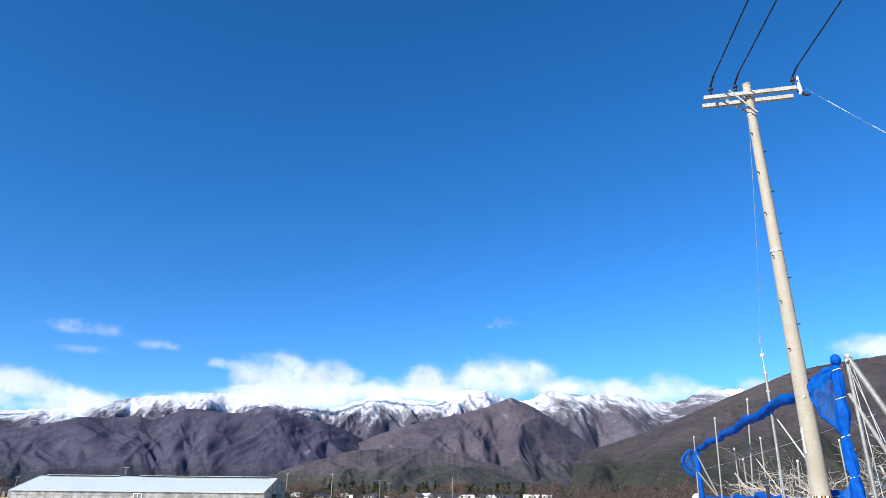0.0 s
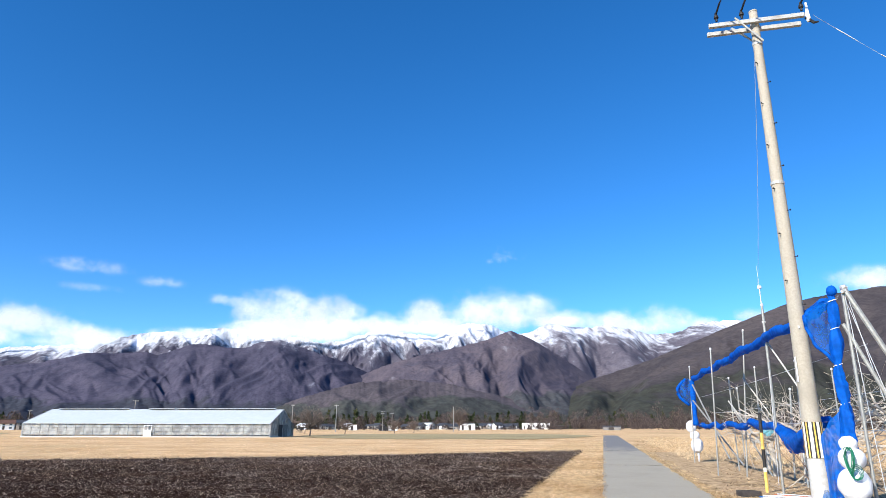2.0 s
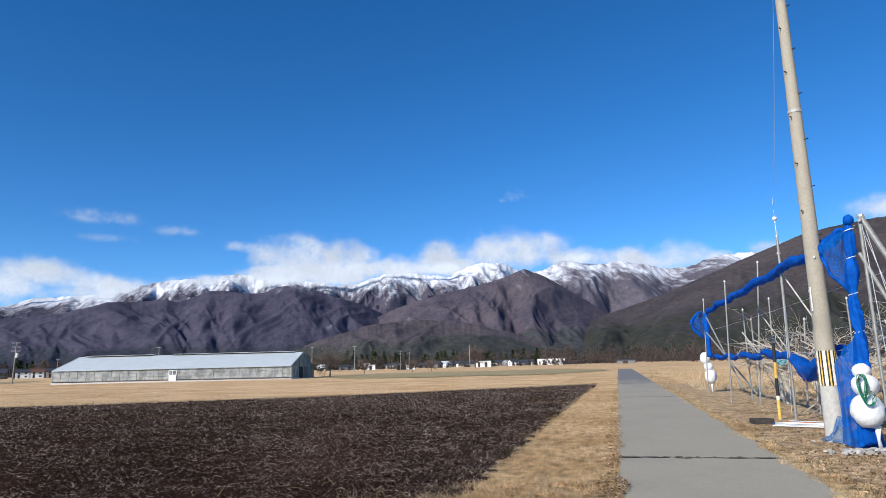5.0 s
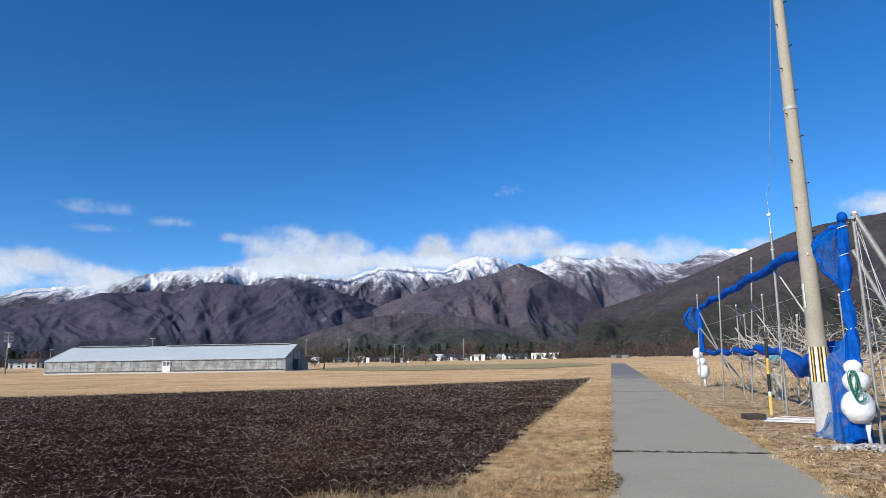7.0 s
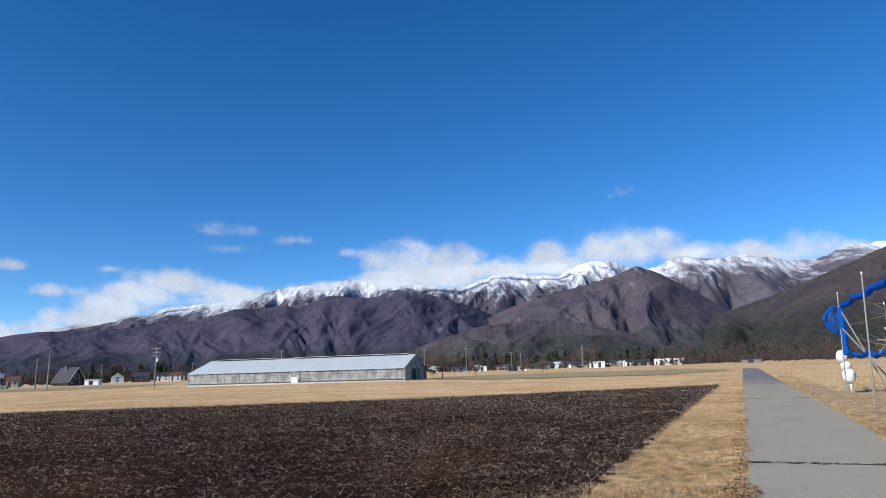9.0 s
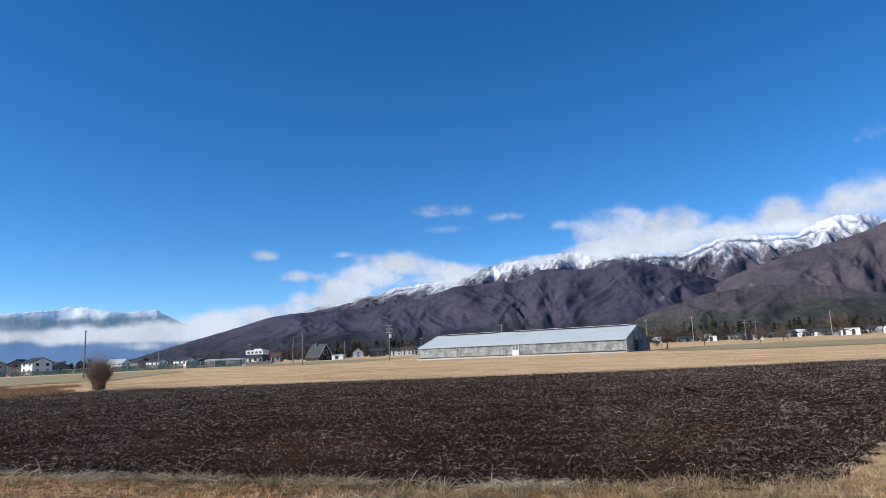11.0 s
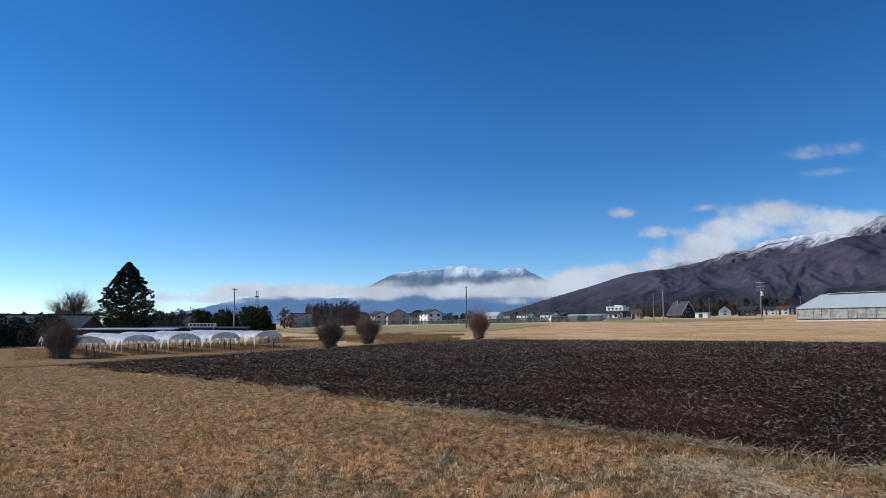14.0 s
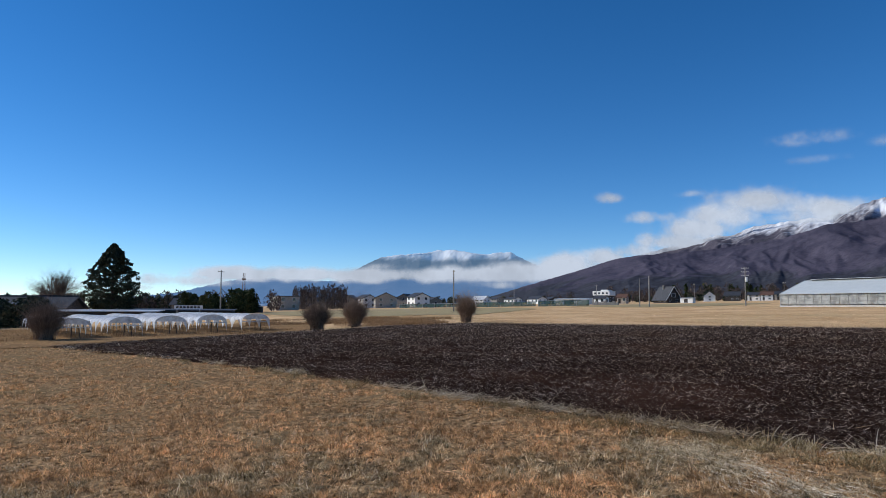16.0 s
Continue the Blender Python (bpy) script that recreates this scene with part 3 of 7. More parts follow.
def build_lane():
    """Poured slabs with edges ragged from wear; the joints between them stay open."""
    rng = np.random.default_rng(21)
    spans = ((-9.0, 11.26, M_SLAB), (11.34, 29.22, M_SLAB), (29.36, 46.5, M_SLAB), (46.55, 72.0, M_SLAB), (72.05, 128.0, M_SLAB))
    lane = thing("road", "narrow grey concrete farm lane with open cracked joints", "lane", kind="structure")
    for y0, y1, mat in spans:
        n = 90
        yy = np.linspace(y0, y1, n)
        left = -0.09 + 0.035 * lattice(yy * 1.1, yy * 0, 4) + 0.03 * lattice(yy * 4.0, yy * 0, 6)
        right = LANE_W + 0.05 * lattice(yy * 0.9, yy * 0, 14) + 0.03 * lattice(yy * 4.0, yy * 0, 16)
        m = 24
        u = np.linspace(0, 1, m)
        X = left[:, None] * (1 - u) + right[:, None] * u
        Y = np.repeat(yy[:, None], m, 1)
        X = X - SKEW * np.clip(Y, 0, None)
        jag = 0.05 * lattice(X * 4, X * 0 + y0, 31) + 0.03 * lattice(X * 17, X * 0 + y0, 33)
        Y[0] += jag[0]
        Y[-1] += 0.05 * lattice(X[-1] * 5, X[-1] * 0 + y1, 37)
        Z = gz(X, Y) + 0.012 + 0.006 * lattice(X * 0.8, Y * 0.3, 40)
        Z[:, 0] -= 0.004
        Z[:, -1] -= 0.004
        top = np.stack([X, Y, Z], -1)
        rim = np.concatenate([top[0], top[1:, -1], top[-1, -2::-1], top[-2:0:-1, 0]])
        low = rim.copy()
        low[:, 2] -= 0.12
        v = np.concatenate([top.reshape(-1, 3), rim, low])
        k, q = n * m, len(rim)
        f = grid_faces(n, m)[:, ::-1].tolist()
        f = [tuple(reversed(t)) for t in f]
        f += [(k + i, k + q + i, k + q + (i + 1) % q, k + (i + 1) % q) for i in range(q)]
        part("slab", (v, f), mat, lane)
    for y in (11.3, 29.3, 46.52):
        xx = np.linspace(-0.05, LANE_W, 40)
        w = np.clip(0.05 + 0.035 * rng.normal(size=40), 0.012, 0.16)
        v = np.concatenate([np.stack([xx - SKEW * y, y + s * w, gz(xx, y) + 0.021 + 0.006 * rng.normal(size=40)], 1) for s in (-1, 1)])
        part("joint", (v, [(i, i + 1, i + 41, i + 40) for i in range(39)]), M_JOINT, lane, "dirt filled open joint")


# ---- mountains ----
def slopes(name, label, crest, near, far, material, seed, spur=0.24, width=5.0, rows=120, step=0.1, rug=0.08, hollow=1.45):
    """A mountain side below its crest line: main spurs run down from the crest, side spurs branch from them."""
    az = np.arange(crest[0][0], crest[-1][0], step)
    el = np.interp(az, [c[0] for c in crest], [c[1] for c in crest])
    k = np.hanning(7)
    el = np.convolve(np.pad(el, 3, mode="edge"), k / k.sum(), "valid")
    jag = rug * (fbm(az * 1.3, az * 0 + seed, seed, 4, True) - 0.35)
    s = np.concatenate([np.linspace(0, 1, rows), [1.06, 1.14, 1.25]])
    S, A = np.meshgrid(s, az, indexing="ij")
    D = np.clip(1 - S, 0, 1)
    Fa = far * (1 + 0.03 * lattice(A * 0.25, A * 0 + 2.5, seed + 5))
    R = near + (Fa - near) * S
    a = np.radians(A)
    x, y = R * np.sin(a), R * np.cos(a)
    foot = gz(near * np.sin(a), near * np.cos(a)) - 12
    k = np.hanning(61)
    even = np.convolve(np.pad(el, 30, mode="edge"), k / k.sum(), "valid")
    rise = np.maximum(EYE + Fa * np.tan(np.radians(even))[None, :] - foot, 1)
    rest = Fa * (np.tan(np.radians(el + jag)) - np.tan(np.radians(even)))[None, :]
    p = np.where(S <= 1, 0.22 * S + 0.78 * np.clip(S, 0, 1) ** hollow, 1 - (S - 1) * 1.4)
    ridge = lambda n: 1 - 1.75 * np.sqrt(n * n + 0.012)
    bend = 0.55 * lattice(A / width * 0.6, D * 1.6, seed + 8) * np.clip(D * 2, 0, 1)
    q = A / width + bend
    r1 = ridge(lattice(q, D * 0.7, seed + 1))
    fork = lambda k, t, w: np.maximum(ridge(lattice(q * k + D * t, D * w, seed + 2)), ridge(lattice(q * k - D * t + 5.3, D * w + 4, seed + 3)))
    r2, r3 = fork(1.5, 2.3, 0.9), fork(3.6, 4.6, 2.0)
    w = np.clip(np.sin(np.pi * np.clip(S, 0, 1) ** 1.7), 0, 1) ** 0.8
    z = foot + rise * (p + spur * w * (0.75 * (r1 - 0.45) + 0.42 * (r2 - 0.62) + 0.16 * (r3 - 0.62)))
    z += rise * 0.010 * fbm(A * 0.8, D * 7, seed + 4, 3) * np.clip(D * 6, 0, 1) + rest * np.clip(S, 0, 1) ** 5
    # no spur stands above the crest line behind it
    lim = np.tan(np.radians(el))[None, :]
    soft = 0.035 * lim
    seen = (z - EYE) / R
    under = lim - soft * np.log1p(np.exp(np.clip((lim - seen) / soft, -30, 30)))
    fade = np.clip(D * 12, 0, 1)
    z = np.where(S < 1, EYE + R * (under * fade + seen * (1 - fade)), z)
    f = grid_faces(*R.shape)[:, ::-1]
    return single(name, np.stack([x, y, z], -1).reshape(-1, 3), f, material, label, "mountain", kind="structure", smooth=True)


# purple-grey larch, with distance haze mixed in as extra blue
LARCH_HAZE_A, LARCH_HAZE_B, PINE_C = (0.050, 0.048, 0.073), (0.088, 0.079, 0.110), (0.030, 0.033, 0.040)


def build_mountains():
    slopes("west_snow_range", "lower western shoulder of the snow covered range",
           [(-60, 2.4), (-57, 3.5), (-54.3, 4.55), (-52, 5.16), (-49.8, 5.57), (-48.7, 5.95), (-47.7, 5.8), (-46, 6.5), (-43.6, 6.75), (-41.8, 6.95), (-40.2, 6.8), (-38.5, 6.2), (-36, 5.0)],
           2100, 3550, mountain_material("western_snow_slopes", LARCH_HAZE_A, (0.10, 0.09, 0.11), PINE_C, None, 0.1, 235, 450, patchy=1.2), 12, 0.20, 3.4, 130, 0.08, rug=0.10, hollow=1.25)
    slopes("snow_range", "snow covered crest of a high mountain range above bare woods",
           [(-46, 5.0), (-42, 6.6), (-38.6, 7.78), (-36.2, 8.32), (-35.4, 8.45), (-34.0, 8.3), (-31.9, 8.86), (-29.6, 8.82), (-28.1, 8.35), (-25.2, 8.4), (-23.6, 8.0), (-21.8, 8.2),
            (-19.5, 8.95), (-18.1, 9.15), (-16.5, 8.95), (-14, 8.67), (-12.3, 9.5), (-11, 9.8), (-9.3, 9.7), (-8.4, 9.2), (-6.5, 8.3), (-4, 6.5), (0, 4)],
           2100, 3600, mountain_material("snowy_slopes", LARCH_HAZE_A, (0.10, 0.09, 0.11), PINE_C, None, 0.1, 270, 600, patchy=1.5), 11, 0.26, 3.4, 150, 0.07, rug=0.14, hollow=1.25)
    # this ridge and the wooded peak are lightened for haze in their wood colours
    slopes("dusted_ridge", "grey mountain ridge with a thin dusting of snow",
           [(-13, 4), (-9, 7.6), (-8.0, 8.8), (-6.1, 8.9), (-4.3, 9.72), (-2.8, 9.44), (-1.3, 9.23), (0.3, 9.38), (1.5, 9.17), (3.0, 8.8), (4.4, 8.45), (6.3, 8.68), (7.5, 9.13), (8.8, 9.35), (10.7, 9.25), (14, 8.6), (24, 6)],
           2000, 3500, mountain_material("dusted_slopes", (0.085, 0.077, 0.100), (0.140, 0.126, 0.148), PINE_C, None, 0.1, 300, 650, patchy=1.5), 15, 0.17, 4.0, 140, 0.08, rug=0.14, hollow=1.3)
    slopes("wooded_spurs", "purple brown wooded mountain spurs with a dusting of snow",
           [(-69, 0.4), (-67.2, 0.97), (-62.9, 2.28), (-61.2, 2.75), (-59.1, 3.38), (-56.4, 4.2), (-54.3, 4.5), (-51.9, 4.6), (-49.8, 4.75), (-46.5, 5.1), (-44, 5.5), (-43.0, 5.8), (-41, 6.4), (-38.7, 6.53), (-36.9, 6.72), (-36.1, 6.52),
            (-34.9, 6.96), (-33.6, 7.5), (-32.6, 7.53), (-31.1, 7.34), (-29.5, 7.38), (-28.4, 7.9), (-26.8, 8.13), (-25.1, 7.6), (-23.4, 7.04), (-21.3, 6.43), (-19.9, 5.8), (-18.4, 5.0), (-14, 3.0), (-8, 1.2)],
           1150, 2500, mountain_material("larch_slopes", LARCH_HAZE_A, LARCH_HAZE_B, PINE_C, (40, 150), 0.3, 270, 430, patchy=1.2), 23, 0.15, 4.6, 130, 0.09, rug=0.06)
    slopes("wooded_peak", "steep brown wooded peak in front of the snow",
           [(-30, 1.2), (-25.4, 3.4), (-19.9, 5.45), (-18.2, 6.2), (-15.5, 7.0), (-13.6, 7.42), (-9.4, 8.4), (-7.5, 9.15), (-5.9, 8.5), (-4.4, 7.6), (-2.9, 6.6), (-1.3, 5.5), (0.5, 4.2), (3, 2.8), (7, 1.5)],
           1050, 2300, mountain_material("peak_woods", (0.066, 0.059, 0.080), (0.122, 0.100, 0.112), (0.040, 0.043, 0.044), (60, 185), 0.35, 325, 460, patchy=1.3), 31, 0.14, 4.4, 130, 0.08, rug=0.07)
    slopes("green_foothill", "low foothill dark with pines and bare trees",
           [(-33, 0.6), (-28, 2.3), (-25.4, 3.3), (-20.9, 4.75), (-16.2, 5.1), (-12.3, 4.7), (-8.5, 3.8), (-3.9, 2.75), (0, 1.9), (4, 1.2)],
           820, 1500, mountain_material("foothill_woods", (0.060, 0.053, 0.060), (0.112, 0.093, 0.098), (0.040, 0.043, 0.036), (30, 115), 0.5), 43, 0.16, 5.0, 90, 0.09, rug=0.12)
    slopes("pine_hill", "broad dark hill covered with pines and brown larch",
           [(-9, 1.2), (-6, 2.6), (-4.6, 3.3), (-1.3, 4.95), (0.7, 5.55), (3.7, 6.47), (6.6, 7.6), (9.4, 8.65), (10.6, 9.05), (12.4, 9.7), (13.7, 10.1), (15, 10.45), (17.6, 10.75), (20, 10.9), (30, 11.2), (48, 9)],
           760, 1900, mountain_material("pine_slopes", (0.050, 0.044, 0.048), (0.090, 0.075, 0.074), (0.032, 0.034, 0.025), (60, 240), 0.22), 57, 0.19, 6.0, 130, 0.1, rug=0.06)
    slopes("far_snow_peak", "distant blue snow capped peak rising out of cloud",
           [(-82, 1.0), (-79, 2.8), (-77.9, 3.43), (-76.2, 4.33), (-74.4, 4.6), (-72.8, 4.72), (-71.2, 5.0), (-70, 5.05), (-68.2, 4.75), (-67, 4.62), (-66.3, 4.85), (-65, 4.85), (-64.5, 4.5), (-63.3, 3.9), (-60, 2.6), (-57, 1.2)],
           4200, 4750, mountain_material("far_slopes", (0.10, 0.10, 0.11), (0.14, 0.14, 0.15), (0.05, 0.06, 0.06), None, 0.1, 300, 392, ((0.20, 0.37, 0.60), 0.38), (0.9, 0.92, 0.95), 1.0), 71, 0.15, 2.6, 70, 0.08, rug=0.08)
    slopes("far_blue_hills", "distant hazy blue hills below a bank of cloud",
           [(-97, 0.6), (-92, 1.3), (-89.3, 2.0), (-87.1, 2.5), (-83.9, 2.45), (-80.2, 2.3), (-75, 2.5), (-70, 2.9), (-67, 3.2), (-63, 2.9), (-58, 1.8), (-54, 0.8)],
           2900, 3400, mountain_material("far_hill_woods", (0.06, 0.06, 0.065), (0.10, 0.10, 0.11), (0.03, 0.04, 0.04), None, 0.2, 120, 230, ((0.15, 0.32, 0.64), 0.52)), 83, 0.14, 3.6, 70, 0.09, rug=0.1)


def cloud_sheet(name, label, far, puffs, material=M_CLOUD):
    az, el = np.arange(-108, 30, 0.2), np.arange(-0.5, 19, 0.14)
    E, A = np.meshgrid(el, az, indexing="ij")
    dens = np.zeros(E.shape)
    for a, e, ra, re, k in puffs:
        low = np.where(E < e, 0.8, 1.0)
        dens = np.maximum(dens, k * np.exp(-(((A - a) / ra) ** 2 + ((E - e) / (re * low)) ** 2) ** 1.2))
    f = grid_faces(*E.shape)[:, ::-1]
    f = f[(dens.reshape(-1)[f] > 0.015).any(1)]
    x, y = far * np.sin(np.radians(A)), far * np.cos(np.radians(A))
    z = EYE + far * np.tan(np.radians(E))
    used = np.unique(f)
    back = np.full(E.size, -1)
    back[used] = np.arange(len(used))
    ob = single(name, np.stack([x, y, z], -1).reshape(-1, 3)[used], back[f], material, label, "cloud", kind="structure", smooth=True)
    at = ob.data.attributes.new("puff", "FLOAT", "POINT")
    at.data.foreach_set("value", dens.reshape(-1)[used].astype(np.float32))


def build_clouds():
    cloud_sheet("cloud_backdrop", "white cumulus clouds piled behind the mountain crest", 4150, (
        (-45.5, 8.4, 3.6, 1.1, 1), (-41, 7.7, 3, 0.8, 1), (-31, 11.0, 1.6, 0.6, .6), (-27, 10.3, 3.4, 1.6, 1), (-23, 10.1, 3, 1.6, 1), (-19, 9.4, 3, 1.1, 1), (-15, 10.0, 2, 1.5, 1),
        (-10, 10.6, 2.6, 1.7, 1), (-6.5, 10.4, 2.6, 1.5, 1), (-2, 9.7, 3, 0.9, .9), (4.5, 9.4, 2.8, 1.2, 1), (8, 9.1, 1.4, 0.6, .7), (11.4, 9.5, 1.6, 0.6, .7), (19.2, 11.5, 2.2, 0.9, .7), (-24, 9.0, 4, 0.9, .95), (-14, 9.5, 4, 0.9, .95), (-3, 9.9, 5, 0.75, .95), (3, 9.3, 4, 0.9, .95)))
    cloud_sheet("small_cloud_backdrop", "small thin white clouds drifting in a blue sky", 4100, (
        (-41.9, 12.8, 2.8, 0.6, .42), (-36.4, 12.1, 1.6, 0.5, .36), (-8.0, 15.3, 1.5, 0.75, .66), (-8.9, 15.1, 1.3, .45, .5), (-56.9, 9.25, 1.0, 0.5, .75), (-50.5, 9.3, 1.4, 0.35, .35), (-41.5, 11.2, 2.6, .4, .24)))
    cloud_sheet("cloud_bank_backdrop", "long white cloud bank lying across the far hills", 2860, (
        (-97, 1.6, 3, 0.45, .7), (-92, 2.15, 4, 0.5, 1.0), (-87.5, 2.75, 4.2, 0.55, 1.5), (-83, 2.75, 4.5, 0.6, 1.6), (-78, 2.75, 4.5, 0.62, 1.6), (-73, 2.85, 4.5, 0.65, 1.6), (-68, 2.9, 4.5, 0.72, 1.6), (-64, 3.0, 4, 0.85, 1.6), (-61, 3.3, 3.0, 0.95, 1.5), (-66, 2.1, 3, .4, .6), (-75, 3.5, 2.5, .35, .6)), M_BANK)
    cloud_sheet("slope_cloud_backdrop", "white cloud clinging to the snowy slopes", 3440, (
        (-60, 3.7, 3, 1.0, 1.2), (-57.4, 4.2, 2.6, 0.8, 1.0), (-55, 4.8, 2.6, 0.75, .9), (-52.5, 5.5, 2.8, 0.75, .9), (-54, 7.5, 2.2, 0.5, .75), (-50, 6.5, 3, 0.9, .95), (-47.5, 7.3, 3.2, 1.0, 1.05), (-44.5, 8.0, 3.5, 1.0, 1), (-42.5, 7.0, 3, 0.7, .9), (-33, 8.2, 4, 0.5, .7), (-23, 8.8, 3, 0.9, 1.2), (-17.5, 9.3, 3, 0.6, 1.0), (-28, 8.8, 3.0, 0.7, 1.2), (-25.5, 9.1, 3, 0.9, 1.4), (-20.8, 9.4, 2.2, 0.9, 1.4), (-15.2, 9.3, 1.8, 0.6, 1.2), (-40.8, 7.5, 2.4, 0.7, 1.1), (-2, 9.75, 4, 0.5, .8)), M_BANK)


# ---- grass and straw ----
def scatter(n, a0, a1, r0, r1, keep, rng, power=0.0):
    """Places spread evenly over the view; thinner with distance."""
    out, got = [], 0
    while got < n:
        a = np.radians(rng.uniform(a0, a1, n * 2))
        u = rng.uniform(0, 1, n * 2)
        r = r0 * (r1 / r0) ** u if power == 0 else (r0 ** power + u * (r1 ** power - r0 ** power)) ** (1 / power)
        x, y = r * np.sin(a), r * np.cos(a)
        k = keep(x, y)
        p = np.stack([x[k], y[k]], 1)
        out.append(p)
        got += len(p)
    return np.concatenate(out)[:n]


def blades(p, height, width, lean, rng, flat=False, base=0.0, away=None):
    """Bent blades as a quad and a tip each, standing at the places p."""
    n = len(p)
    h = height * rng.uniform(0.5, 1.3, n)
    w = width * rng.uniform(0.6, 1.4, n)
    t = rng.uniform(0, 2 * np.pi, n) if away is None else away + rng.normal(0, 0.5, n)
    d = np.stack([np.cos(t), np.sin(t), np.zeros(n)], 1)
    s = np.stack([-np.sin(t), np.cos(t), np.zeros(n)], 1)
    face = rng.uniform(0, 2 * np.pi, n)
    s = np.stack([np.cos(face), np.sin(face), np.zeros(n)], 1) if not flat else s
    ln = lean * rng.uniform(0.2, 1.4, n)
    up = np.zeros((n, 3))
    up[:, 2] = 1
    b = np.concatenate([p, (gz(p[:, 0], p[:, 1]) + base)[:, None]], 1)
    c1 = b + up * (h * 0.6 * np.cos(ln * 0.6))[:, None] + d * (h * 0.6 * np.sin(ln * 0.6))[:, None]
    c2 = c1 + up * (h * 0.5 * np.cos(ln * 1.4))[:, None] + d * (h * 0.5 * np.sin(ln * 1.4))[:, None]
    hw = (w / 2)[:, None]
    v = np.stack([b - s * hw, b + s * hw, c1 + s * hw * 0.8, c1 - s * hw * 0.8, c2], 1).reshape(-1, 3)
    k = np.arange(n)[:, None] * 5
    f = [tuple(q) for q in (k + np.array([0, 1, 2, 3])).tolist()] + [tuple(q) for q in (k + np.array([3, 2, 4])).tolist()]
    return v, f


def straws(p, length, width, rng, tilt=0.12, base=0.05):
    """Loose flat stalks lying on the soil."""
    n = len(p)
    L = length * rng.uniform(0.4, 1.4, n)
    t = rng.uniform(0, 2 * np.pi, n)
    e = np.abs(rng.normal(0, tilt, n))
    d = np.stack([np.cos(t) * np.cos(e), np.sin(t) * np.cos(e), np.sin(e)], 1)
    s = np.stack([-np.sin(t), np.cos(t), rng.normal(0, 0.5, n)], 1)
    b = np.concatenate([p, (gz(p[:, 0], p[:, 1]) + base + 0.02 * rng.normal(size=n))[:, None]], 1)
    hw = (width / 2)[:, None] if hasattr(width, "shape") else width / 2
    m = b + d * (L * 0.55)[:, None] + np.stack([0 * t, 0 * t, 0.015 * L], 1)
    q = m + d * (L * 0.45)[:, None] - np.stack([0 * t, 0 * t, 0.01 * L], 1)
    v = np.stack([b - s * hw, b + s * hw, m + s * hw, m - s * hw, q], 1).reshape(-1, 3)
    k = np.arange(n)[:, None] * 5
    return v, [tuple(x) for x in (k + np.array([0, 1, 2, 3])).tolist()] + [tuple(x) for x in (k + np.array([3, 2, 4])).tolist()]


def on_lane(x, y):
    return (x > 0.0 + 0.02) & (x < LANE_W - 0.03) & (y > -9) & (y < 128)


